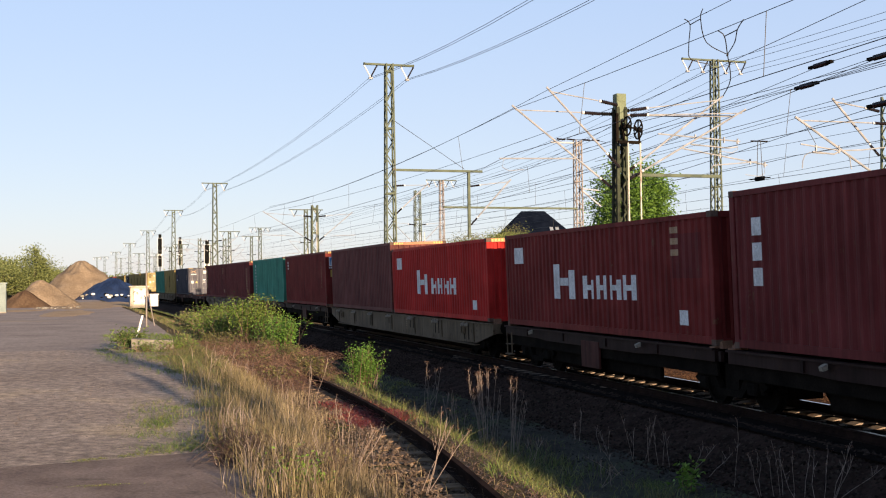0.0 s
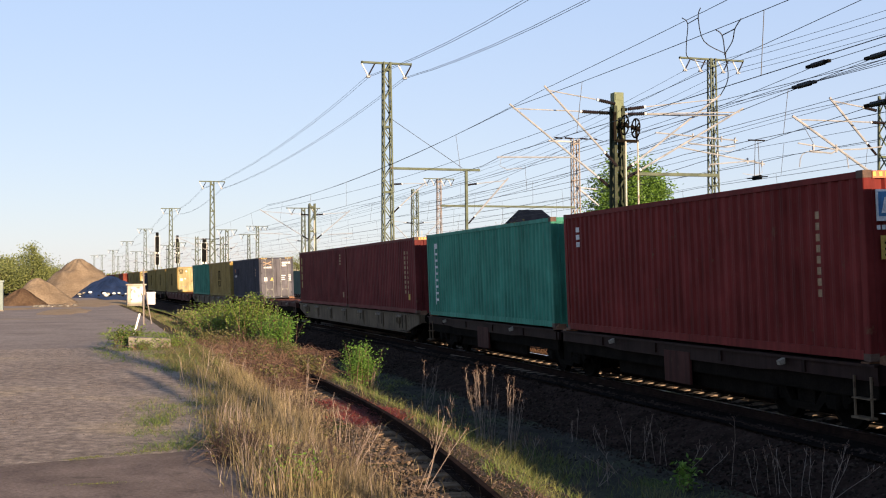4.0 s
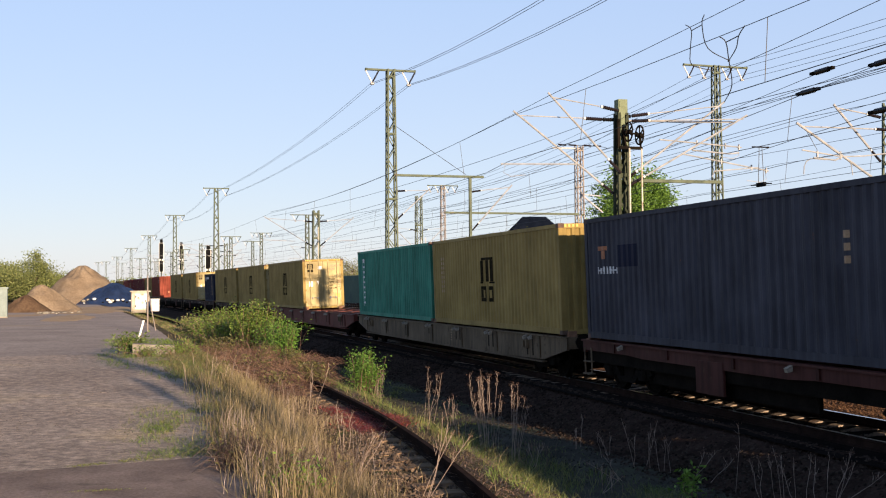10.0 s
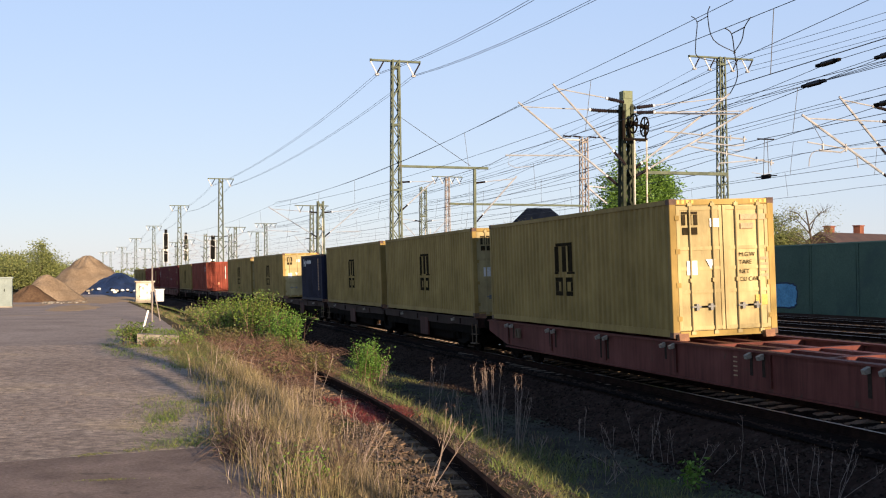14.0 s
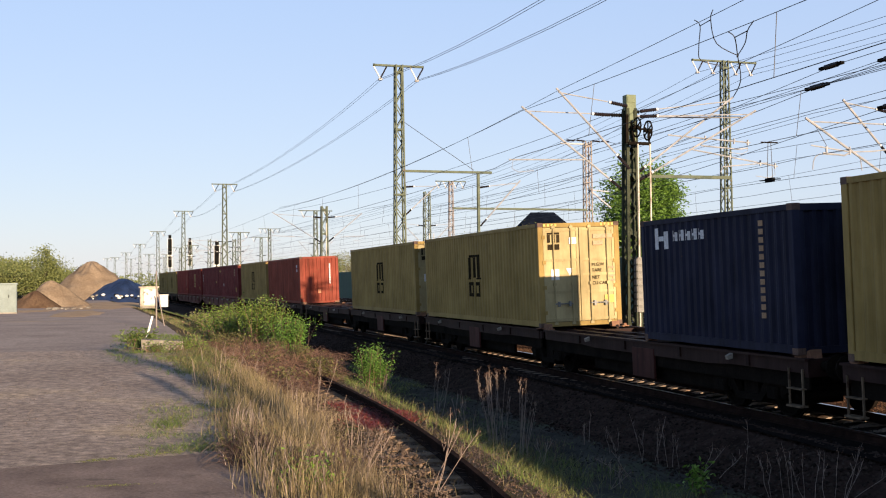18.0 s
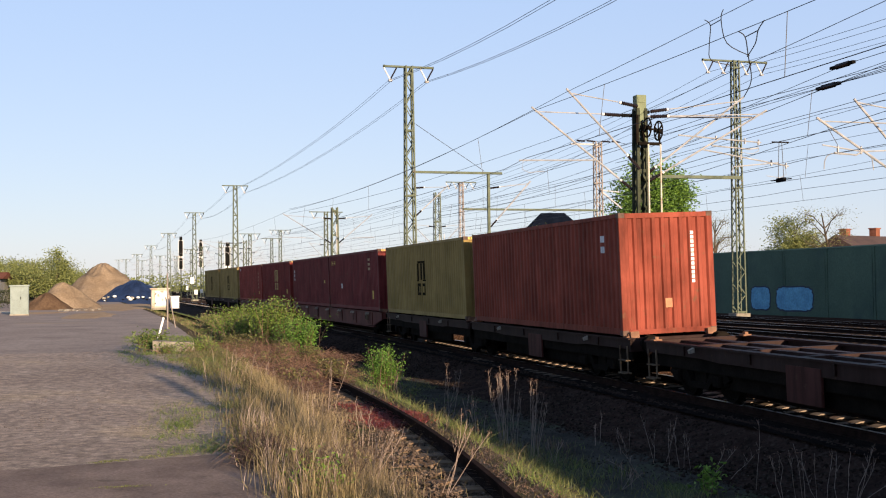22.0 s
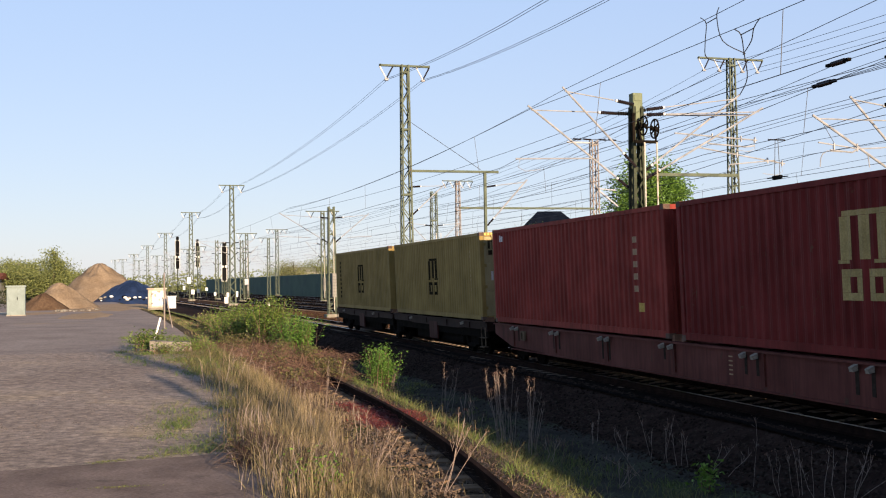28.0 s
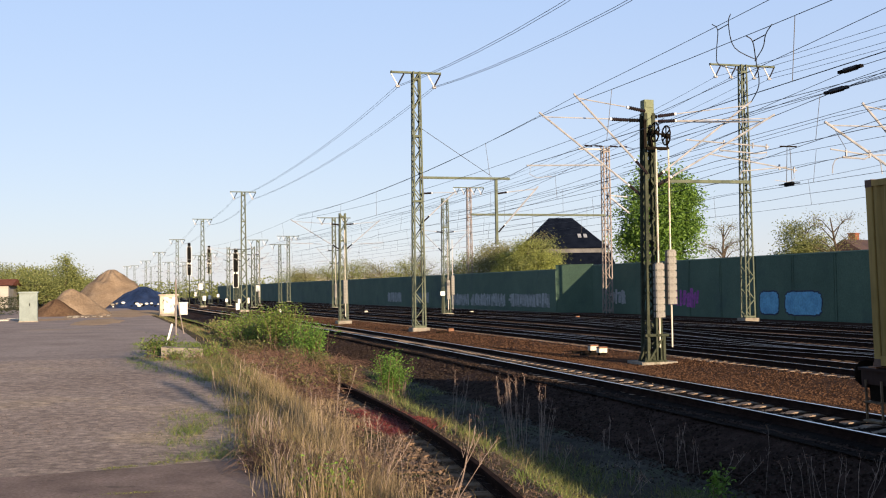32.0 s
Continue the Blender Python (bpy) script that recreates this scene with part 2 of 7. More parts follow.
BROWN_FRAME = painted("brown_wagon_paint", (0.14, 0.04, 0.032), (0.08, 0.042, 0.03), wear=0.6)
DARK_FRAME = painted("dark_wagon_paint", (0.03, 0.013, 0.011), (0.04, 0.02, 0.014), wear=0.58)
GREY_FRAME = painted("grey_wagon_paint", (0.175, 0.126, 0.082), (0.07, 0.043, 0.028), wear=0.57, dirt=0.3)
GRASS_DRY = leafy("dry_grass", (0.06, 0.044, 0.02), (0.37, 0.29, 0.145))
LITTER = leafy("brown_leaf_litter", (0.06, 0.035, 0.025), (0.27, 0.175, 0.12))
STRAW = leafy("bleached_straw", (0.13, 0.09, 0.05), (0.46, 0.36, 0.215))
GRASS_OLIVE = leafy("olive_undergrowth", (0.05, 0.042, 0.02), (0.24, 0.2, 0.085))
GRASS_PALE = leafy("yellow_green_grass", (0.06, 0.075, 0.02), (0.27, 0.27, 0.085))
GRASS_GREEN = leafy("green_grass", (0.06, 0.1, 0.018), (0.17, 0.22, 0.05))
LEAF_FRESH = leafy("fresh_leaf", (0.045, 0.115, 0.014), (0.15, 0.29, 0.04))
LEAF_BRIGHT = leafy("spring_leaf", (0.07, 0.15, 0.015), (0.22, 0.36, 0.05))
LEAF = leafy("leaf", (0.05, 0.09, 0.015), (0.15, 0.2, 0.04))
LEAF_DRY = leafy("withered_leaf", (0.045, 0.04, 0.014), (0.19, 0.175, 0.06))
TWIG_DARK = leafy("dark_twig", (0.025, 0.014, 0.012), (0.11, 0.065, 0.055))
LEAF_OLIVE = leafy("olive_leaf", (0.11, 0.12, 0.04), (0.26, 0.25, 0.1))
LEAF_MID = leafy("bramble_leaf", (0.045, 0.082, 0.012), (0.18, 0.26, 0.042))
LEAF_WILLOW = leafy("willow_leaf", (0.13, 0.165, 0.034), (0.34, 0.37, 0.1))
LEAF_DARK = leafy("hedge_leaf", (0.02, 0.028, 0.01), (0.06, 0.07, 0.025))
LEAF_BROAD = leafy("broad_tree_leaf", (0.05, 0.11, 0.015), (0.17, 0.3, 0.045))
LEAF_FAR = leafy("far_leaf", (0.095, 0.12, 0.032), (0.26, 0.285, 0.095))
STALK = leafy("dead_stalk", (0.2, 0.14, 0.115), (0.46, 0.36, 0.3))
BRAMBLE = leafy("bramble_twig", (0.06, 0.03, 0.024), (0.28, 0.165, 0.11))
RED_MOSS = leafy("red_stonecrop", (0.1, 0.018, 0.02), (0.3, 0.06, 0.052))
BARK = mottled("bark", (0.05, 0.04, 0.03), (0.12, 0.095, 0.07), 3, 0.95, grain=20, relief=0.6)
HOUSE_SHADED = mottled("shaded_house_wall", (0.1, 0.1, 0.105), (0.17, 0.17, 0.175), 0.6, 0.9, grain=12, relief=0.2)
GLASS_PALE = mottled("skylight_pane", (0.2, 0.22, 0.25), (0.3, 0.32, 0.35), 2, 0.3, grain=9, relief=0)
ROOF_SLATE = mottled("dark_slate", (0.003, 0.005, 0.011), (0.008, 0.0115, 0.021), 1, 0.95, grain=9, relief=0.4)
ROOF_TILE = mottled("brown_tile", (0.045, 0.026, 0.022), (0.085, 0.048, 0.038), 1, 0.8, grain=9, relief=0.4)
PLASTER = mottled("pale_plaster", (0.3, 0.285, 0.26), (0.4, 0.38, 0.35), 0.6, 0.9, grain=12, relief=0.2)
BRICK = mottled("red_brick", (0.15, 0.055, 0.036), (0.25, 0.1, 0.065), 2, 0.9, grain=12, relief=0.4)
GLASS, _nt, _b = mat("window_glass", 0.08)
_b.inputs["Base Color"].default_value = (0.03, 0.035, 0.04, 1)


# ---- mesh helpers ----
class Shape:
    """Collects corners and faces of one mesh."""

    def __init__(self):
        self.v, self.f = [], []

    def add(self, verts, faces):
        n = len(self.v)
        self.v += [tuple(p) for p in verts]
        self.f += [tuple(n + i for i in q) for q in faces]
        return self

    def box(self, x0, y0, z0, x1, y1, z1, m=None, cut=0.0):
        """A box, with chamfered upright edges if cut is given."""
        if cut:
            ring = [(x0 + cut, y0), (x1 - cut, y0), (x1, y0 + cut), (x1, y1 - cut), (x1 - cut, y1), (x0 + cut, y1), (x0, y1 - cut), (x0, y0 + cut)]
        else:
            ring = [(x0, y0), (x1, y0), (x1, y1), (x0, y1)]
        k = len(ring)
        v = [Vector((x, y, z0)) for x, y in ring] + [Vector((x, y, z1)) for x, y in ring]
        if m is not None:
            v = [m @ p for p in v]
        return self.add(v, [tuple(range(k))[::-1], tuple(range(k, 2 * k))] + [(i, (i + 1) % k, k + (i + 1) % k, k + i) for i in range(k)])

    def rod(self, a, b, w, h=None, sides=0, up=(0, 0, 1)):
        """A bar from a to b: square (w by h) or round (w across) with that many sides."""
        a, b = Vector(a), Vector(b)
        d = (b - a).normalized()
        side = d.cross(Vector(up))
        if side.length < 1e-3:
            side = d.cross(Vector((1, 0, 0)))
        side.normalize()
        top = side.cross(d)
        if sides:
            ring = [side * math.cos(2 * math.pi * i / sides) * w / 2 + top * math.sin(2 * math.pi * i / sides) * w / 2 for i in range(sides)]
        else:
            h = h or w
            ring = [side * x * w / 2 + top * z * h / 2 for x, z in ((-1, -1), (1, -1), (1, 1), (-1, 1))]
        k = len(ring)
        return self.add([a + r for r in ring] + [b + r for r in ring], [tuple(range(k))[::-1], tuple(range(k, 2 * k))] + [(i, (i + 1) % k, k + (i + 1) % k, k + i) for i in range(k)])

    def tube(self, pts, w, sides=5, taper=None):
        pts = [Vector(p) for p in pts]
        n, rings = len(pts), []
        for i, p in enumerate(pts):
            d = (pts[min(i + 1, n - 1)] - pts[max(i - 1, 0)]).normalized()
            side = d.cross(Vector((0, 0, 1)))
            if side.length < 1e-3:
                side = Vector((1, 0, 0))
            side.normalize()
            top = side.cross(d)
            r = (w if taper is None else w + (taper - w) * i / max(1, n - 1)) / 2
            rings += [p + (side * math.cos(2 * math.pi * j / sides) + top * math.sin(2 * math.pi * j / sides)) * r for j in range(sides)]
        f = [(i * sides + j, i * sides + (j + 1) % sides, (i + 1) * sides + (j + 1) % sides, (i + 1) * sides + j) for i in range(n - 1) for j in range(sides)]
        f += [tuple(range(sides))[::-1], tuple(range((n - 1) * sides, n * sides))]
        return self.add(rings, f)

    def turned(self, profile, m=None, sides=12):
        """A body turned about z: (radius, height) pairs."""
        v = [Vector((r * math.cos(2 * math.pi * j / sides), r * math.sin(2 * math.pi * j / sides), z)) for r, z in profile for j in range(sides)]
        if m is not None:
            v = [m @ p for p in v]
        n = len(profile)
        f = [(i * sides + j, i * sides + (j + 1) % sides, (i + 1) * sides + (j + 1) % sides, (i + 1) * sides + j) for i in range(n - 1) for j in range(sides)]
        return self.add(v, f + [tuple(range(sides))[::-1], tuple(range((n - 1) * sides, n * sides))])

    def prism(self, outline, y0, y1):
        """An outline in x, z pushed from y0 to y1."""
        k = len(outline)
        return self.add([(x, y0, z) for x, z in outline] + [(x, y1, z) for x, z in outline], [tuple(range(k)), tuple(range(k, 2 * k))[::-1]] + [(i, k + i, k + (i + 1) % k, (i + 1) % k) for i in range(k)])

    def slab(self, outline, x0, x1):
        """An outline in y, z pushed from x0 to x1."""
        k = len(outline)
        return self.add([(x0, y, z) for y, z in outline] + [(x1, y, z) for y, z in outline], [tuple(range(k))[::-1], tuple(range(k, 2 * k))] + [(i, (i + 1) % k, k + (i + 1) % k, k + i) for i in range(k)])

    def mesh(self, name, material, smooth=False):
        me = bpy.data.meshes.new(name)
        me.from_pydata(self.v, [], self.f)
        me.materials.append(material)
        if smooth:
            me.polygons.foreach_set("use_smooth", [True] * len(me.polygons))
        me.update()
        return me


def part(name, shape, material, parent=None, label="", smooth=False, m=None):
    me = shape if isinstance(shape, bpy.types.Mesh) else shape.mesh(name, material, smooth)
    ob = new(name, me)
    if parent is not None:
        ob.parent = parent
    if m is not None:
        ob.matrix_basis = m
    return tagged(ob, label)


def thing(name, label, category, m=None, group="", kind=""):
    ob = new(name)
    ob.empty_display_size = 0.3
    if m is not None:
        ob.matrix_basis = m
    return tagged(ob, label, category, group, kind)


def single(name, shape, material, label, category, m=None, group="", kind="", smooth=False):
    return tagged(part(name, shape, material, None, label, smooth, m), label, category, group, kind)


def strip(name, offs, s0, s1, step, material, label, kind="structure", category="ground"):
    """A sheet along the line: offs gives (off, z) across it."""
    n = max(2, int((s1 - s0) / step) + 1)
    sh = Shape()
    k = len(offs)
    for i in range(n):
        s = s0 + (s1 - s0) * i / (n - 1)
        d = drift(s)
        sh.v += [tuple(tp(s, o + (d if name == "verge" and o > -10 or name == "cess_path" and o < -6.5 else 0.0), z + (0.0 if "yard" in name and s < 14 or s == 31.5 else 0.03) * noise.noise((s * 0.35, o * 0.5, 3.0)))) for o, z in offs]
    sh.f = [(i * k + j, i * k + j + 1, (i + 1) * k + j + 1, (i + 1) * k + j) for i in range(n - 1) for j in range(k - 1)]
    return single(name, sh, material, label, category, kind=kind, smooth=True)


# ---- ground ----
YARD = 0.75
sh = Shape()
rs = [0, 30, 80, 200, 500, 1200, 4800]
for r in rs[1:]:
    sh.v += [(r * math.cos(a * math.pi / 24), 120 + r * math.sin(a * math.pi / 24), -1.0) for a in range(48)]
sh.v.append((0, 120, -1.0))
c = len(sh.v) - 1
sh.f = [(c, a, (a + 1) % 48) for a in range(48)] + [(i * 48 + a, (i + 1) * 48 + a, (i + 1) * 48 + (a + 1) % 48, i * 48 + (a + 1) % 48) for i in range(len(rs) - 2) for a in range(48)]
single("ground", sh, GROUND, "dull green level ground to the horizon", "ground", kind="structure")
strip("yard_asphalt", [(-90, YARD - 0.02), (-60, YARD), (-30, YARD), (-20, YARD), (-15, YARD), (-12.5, YARD), (-11.4, YARD - 0.01), (-10.6, YARD - 0.03), (-10.35, YARD - 0.08)], -40, 31.5, 2.0, ASPHALT, "rough grey worn asphalt of a goods yard", category="yard")
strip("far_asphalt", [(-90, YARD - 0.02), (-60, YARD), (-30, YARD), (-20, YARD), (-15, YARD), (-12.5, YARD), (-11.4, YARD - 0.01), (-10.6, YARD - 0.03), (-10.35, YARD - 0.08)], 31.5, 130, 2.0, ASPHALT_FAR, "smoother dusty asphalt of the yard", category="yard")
sh = Shape()
sh.add([(-60, -30, YARD + 0.006), (1.28, -30, YARD + 0.006), (0.95, 11.9, YARD + 0.006), (-0.3, 11.6, YARD + 0.006), (-3, 11.1, YARD + 0.006), (-60, 3, YARD + 0.006)], [(0, 1, 2, 3, 4, 5)])
single("asphalt_patch", sh, ASPHALT_PATCH, "smooth brownish asphalt laid over the yard", "yard", kind="structure")
strip("verge", [(-10.5, YARD - 0.06), (-10.2, YARD - 0.05), (-9.8, 0.55), (-9.5, 0.22), (-9.2, 0.15), (-8.75, 0.16), (-8.3, 0.15), (-8.02, 0.165), (-7.94, 0.22), (-7.4, 0.2), (-7.1, 0.0)], -30, 330, 1.0, SOIL, "overgrown brown soil along the siding", category="verge")
strip("far_field", [(-120, 0.5), (-60, 0.6), (-30, 0.62), (-10.3, 0.62)], 125, 420, 8.0, SOIL, "bare earth beyond the yard", category="ground")
strip("cess_path", [(-7.15, 0.02), (-6.95, -0.12), (-6.75, -0.25), (-6.3, -0.5), (-5.8, -0.68), (-5.2, -0.75), (-4.4, -0.75), (-3.6, -0.75), (-3.3, -0.72)], -40, 420, 1.0, CESS, "dark cinder path beside the line", category="cess")
strip("ballast_shoulder", [(-3.5, -0.76), (-3.0, -0.66), (-2.4, -0.5), (-1.75, -0.26), (-1.5, -0.19), (-1.35, -0.18)], -40, 420, 1.0, SHOULDER, "brown ballast shoulder", category="ballast")
strip("ballast_bed", [(-1.7, -0.27), (-1.4, -0.2), (-1.3, -0.19), (-0.7, -0.2), (0, -0.198), (0.7, -0.185), (1.3, -0.15), (1.9, -0.13), (2.6, -0.24), (3.6, -0.3), (4.8, -0.28), (5.8, -0.22), (6.2, -0.19)], -40, 420, 1.5, BALLAST, "rust-brown track ballast", category="ballast")
strip("station_ballast", [(6.2, -0.21), (9, -0.23), (9.9, -0.2), (10.7, -0.23), (13.5, -0.23), (14.4, -0.2), (15.2, -0.23), (18, -0.23), (18.8, -0.2), (19.6, -0.23), (22.4, -0.23), (23.2, -0.2), (24, -0.23), (27, -0.23), (28, -0.3), (31, -0.35), (40, -0.35)], -40, 420, 1.5, OILY_BALLAST, "dark oily ballast of the station tracks", category="ballast")

# ---- tracks ----
RAIL = [(-0.035, 0), (-0.037, -0.03), (-0.01, -0.045), (-0.01, -0.13), (-0.07, -0.15), (-0.07, -0.16), (0.07, -0.16), (0.07, -0.15), (0.01, -0.13), (0.01, -0.045), (0.037, -0.03), (0.035, 0)]


def rail(parent, off, s0, s1, z, pose_at, step, top):
    def sweep(outline, cap):
        sh, k = Shape(), len(outline)
        n = int((s1 - s0) / step) + 1
        for i in range(n + 1):
            m = pose_at(s0 + (s1 - s0) * i / n, off[0], z)
            sh.v += [tuple(m @ Vector((off[1] + x, 0, h))) for x, h in outline]
        sh.f = [(i * k + j, i * k + (j + 1) % k, (i + 1) * k + (j + 1) % k, (i + 1) * k + j) for i in range(n) for j in range(k if cap else k - 1)]
        return sh
    r = part("rail", sweep(RAIL, True), RAIL_SIDE, parent)
    if top:
        part("running_surface", sweep([(-0.03, 0.003), (0.03, 0.003)], False), top, r, "polished steel running surface")


def railway(name, off, s0, s1, z, lean, label, sleeper_mat, top=RAIL_TOP, near=(0, 0)):
    t = thing(name, label, "track", kind="structure")
    pose_at = (lambda s, o, h: along(s, o, h, lean)) if top else beside
    for side in (-0.753, 0.753):
        rail(t, (off, side), s0, s1, z, pose_at, 4.0 if top else 1.0, top)
    base = Shape().prism([(-1.3, -0.36), (1.3, -0.36), (1.3, -0.19), (1.25, -0.17), (0.45, -0.165), (0.35, -0.19), (-0.35, -0.19), (-0.45, -0.165), (-1.25, -0.17), (-1.3, -0.19)], -0.13, 0.13)
    one = base.mesh("sleeper", sleeper_mat)
    rest = Shape()
    s = s0
    while s < min(s1, 260):
        if near[0] <= s < near[1]:
            part("sleeper", one, None, t, m=pose_at(s, off, z))
        else:
            m = pose_at(s, off, z)
            rest.add([m @ Vector(p) for p in base.v], base.f)
        s += 0.63
    if rest.v:
        tagged(part("sleepers", rest, sleeper_mat, t), kind="stuff")
    return t


# near-black sheets under the rails, darker than the ballast beside them
strip("track_bed", [(-1.72, -0.19), (-1.3, -0.183), (-0.7, -0.192), (0, -0.19), (0.7, -0.177), (1.3, -0.142), (1.55, -0.134)], -40, 420, 1.5, BED_BLACK, "near-black bed under the busy track", category="ballast")
railway("main_track", 0, -40, 420, 0, CANT, "busy railway track with pale concrete sleepers", SLEEPER, near=(12, 75))
for o in (7.6, 12.1, 16.6, 21.0, 25.5):
    strip("track_bed", [(o - 1.7, -0.24), (o - 1.4, -0.186), (o, -0.182), (o + 1.4, -0.186), (o + 1.7, -0.24)], -12, 420, 3.0, BED_BLACK, "near-black bed of a station track", category="ballast")
    railway("station_track", o, -10, 450, 0, 0.0, "railway track in rusty ballast", SLEEPER if o < 8 else DARK_SLEEPER, RAIL_DULL)


def crossover(o0, o1, s0, s1):
    """A pair of rails that slants from one track to the next."""
    t = thing("crossover_track", "rails of a crossover between two station tracks", "track", kind="structure")

    def place(s, o, h):
        k = min(1.0, max(0.0, (s - s0) / (s1 - s0)))
        return along(s, o0 + (o1 - o0) * k * k * (3 - 2 * k), h)
    for side in (-0.753, 0.753):
        rail(t, (0, side), s0, s1, 0.002, place, 1.5, RAIL_DULL)
    one = Shape().box(-1.45, -0.13, -0.36, 1.45, 0.13, -0.168).mesh("sleeper", DARK_SLEEPER)
    s = s0 + 0.3
    while s < s1:
        part("sleeper", one, None, t, m=place(s, 0, 0))
        s += 0.63


crossover(12.1, 7.6, 22, 62)
crossover(12.1, 16.6, 34, 74)
crossover(21.0, 16.6, 50, 92)
railway("siding_track", -8.75, 3, 250, 0.35, 0.0, "disused rusty siding with rotten sleepers", OLD_SLEEPER, top=None, near=(8, 32))


def stones(name, label, n, s_span, off_span, z, size, material, seed):
    """Loose stones, each a small lopsided eight-sided lump, as one body of stuff."""
    g = np.random.RandomState(seed)
    s = g.uniform(*s_span, n)
    o = g.uniform(*off_span, n)
    h = -BEND * np.minimum(s, STRAIGHT)
    e = o + np.array([drift(q) for q in s]) * (name == "siding_stones")
    c = np.stack([X0 - BEND * s * s / 2 + BEND * np.maximum(s - STRAIGHT, 0) ** 2 / 2 + e * np.cos(h), s - e * np.sin(h), np.interp(o, [q[0] for q in z], [q[1] for q in z])], 1)
    base = np.array([(1, 0, 0), (0, 1, 0), (-1, 0, 0), (0, -1, 0), (0, 0, 1), (0, 0, -1)], float)
    v = base[None] * (size * g.uniform(0.5, 1.25, (n, 1, 1))) * g.uniform(0.6, 1.2, (n, 6, 1)) + g.normal(0, size * 0.2, (n, 6, 3))
    a = g.uniform(0, 6.28, n)
    x = v[:, :, 0] * np.cos(a)[:, None] - v[:, :, 1] * np.sin(a)[:, None]
    y = v[:, :, 0] * np.sin(a)[:, None] + v[:, :, 1] * np.cos(a)[:, None]
    v = np.stack([x, y, v[:, :, 2] * 0.8], 2) + c[:, None]
    tri = np.array([(0, 1, 4), (1, 2, 4), (2, 3, 4), (3, 0, 4), (1, 0, 5), (2, 1, 5), (3, 2, 5), (0, 3, 5)])
    f = (tri[None] + 6 * np.arange(n)[:, None, None]).reshape(-1, 3)
    me = bpy.data.meshes.new(name)
    me.from_pydata(v.reshape(-1, 3).tolist(), [], f.tolist())
    me.materials.append(material)
    return tagged(new(name, me), label, "ballast", kind="stuff")


BED = [(-2.2, -0.27), (-1.75, -0.2), (-1.3, -0.19), (0, -0.2), (1.3, -0.15), (1.9, -0.13), (2.6, -0.24), (3.6, -0.3), (4.8, -0.28), (5.8, -0.22), (6.3, -0.19), (9, -0.19)]
stones("ballast_stones", "rust-brown broken ballast stones", 26000, (14, 48), (1.5, 6.6), BED, 0.032, STONE, 1)
stones("ballast_stones", "rust-brown broken ballast stones", 14000, (48, 110), (1.5, 6.6), BED, 0.05, STONE, 2)
stones("ballast_stones", "brown ballast stones between the rails", 9000, (12, 50), (-0.68, 0.68), [(-2, -0.205), (2, -0.185)], 0.03, STONE_BLACK, 3)
stones("ballast_stones", "dark brown ballast shoulder stones", 24000, (12, 90), (-3.6, -1.25), [(-3.6, -0.76), (-3.0, -0.66), (-2.4, -0.5), (-1.75, -0.26), (-1.5, -0.19), (-1.3, -0.18)], 0.04, STONE_SHOULDER, 4)
stones("siding_stones", "grey-brown stones and litter in the siding", 9000, (8.5, 30), (-9.5, -7.3), [(-9.5, 0.2), (-9.2, 0.16), (-8.2, 0.165), (-7.9, 0.15), (-7.2, 0.1)], 0.03, STONE_GREY, 5)
stones("cess_stones", "dark cinders and small stones", 9000, (13, 45), (-7.0, -2.4), [(-7.0, -0.1), (-6.75, -0.25), (-6.3, -0.5), (-5.8, -0.68), (-5.2, -0.75), (-3.6, -0.75), (-3.0, -0.66), (-2.4, -0.5)], 0.025, STONE_DARK, 6)

stones("asphalt_chips", "pale stone chips worn out of the asphalt", 2600, (12.2, 31), (-24, -10.9), [(-24, YARD - 0.004), (-12.5, YARD - 0.004), (-10.9, YARD - 0.02)], 0.013, CHIP, 7)
stones("asphalt_chips", "pale stone chips worn out of the asphalt", 1600, (12.2, 20), (-16, -10.9), [(-24, YARD - 0.003), (-12.5, YARD - 0.003), (-10.9, YARD - 0.02)], 0.009, CHIP, 8)


# ---- the train ----
def way(t):
    """Metres that the train has gone by t seconds."""
    return 11.2563 * t - 0.00162429 * t * t + 0.000187048 * t ** 3 - 0.00000177184 * t ** 4


MOVERS, WAGONS, BOXES = [], [], []
LONG, SHORT, HIGH, HALF = 12.192, 6.058, 2.896, 1.219
PITCH, DEEP = 0.277, 0.036
PAINT = {
    "maroon": painted("maroon_paint", (0.19, 0.023, 0.02)),
    "red": painted("red_paint", (0.5, 0.024, 0.02), wear=0.7),
    "faded": painted("faded_red_paint", (0.3, 0.046, 0.034), wear=0.66),
    "brown": painted("brownish_red_paint", (0.16, 0.048, 0.044)),
    "wine": painted("dark_wine_paint", (0.16, 0.026, 0.026)),
    "teal": painted("sea_green_paint", (0.05, 0.27, 0.195), wear=0.68),
    "slate": painted("dark_slate_paint", (0.052, 0.053, 0.07), wear=0.66),
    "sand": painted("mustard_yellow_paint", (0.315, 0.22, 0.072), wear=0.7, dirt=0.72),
    "cream": painted("sunlit_yellow_paint", (0.43, 0.35, 0.18), wear=0.72, dirt=0.6),
    "grey": painted("sunlit_slate_paint", (0.115, 0.11, 0.13), wear=0.66, dirt=0.7),
    "orange": painted("faded_orange_red_paint", (0.24, 0.05, 0.03), wear=0.61, dirt=0.4),
    "navy": painted("navy_blue_paint", (0.015, 0.018, 0.042), wear=0.68),
}
MARK_WHITE = mottled("white_marking", (0.55, 0.55, 0.55), (0.75, 0.75, 0.75), 3, 0.6, grain=30, relief=0, world_space=False)
SIGN_BLUE = mottled("sign_blue", (0.02, 0.1, 0.24), (0.05, 0.2, 0.4), 3, 0.5, grain=30, relief=0, world_space=False)
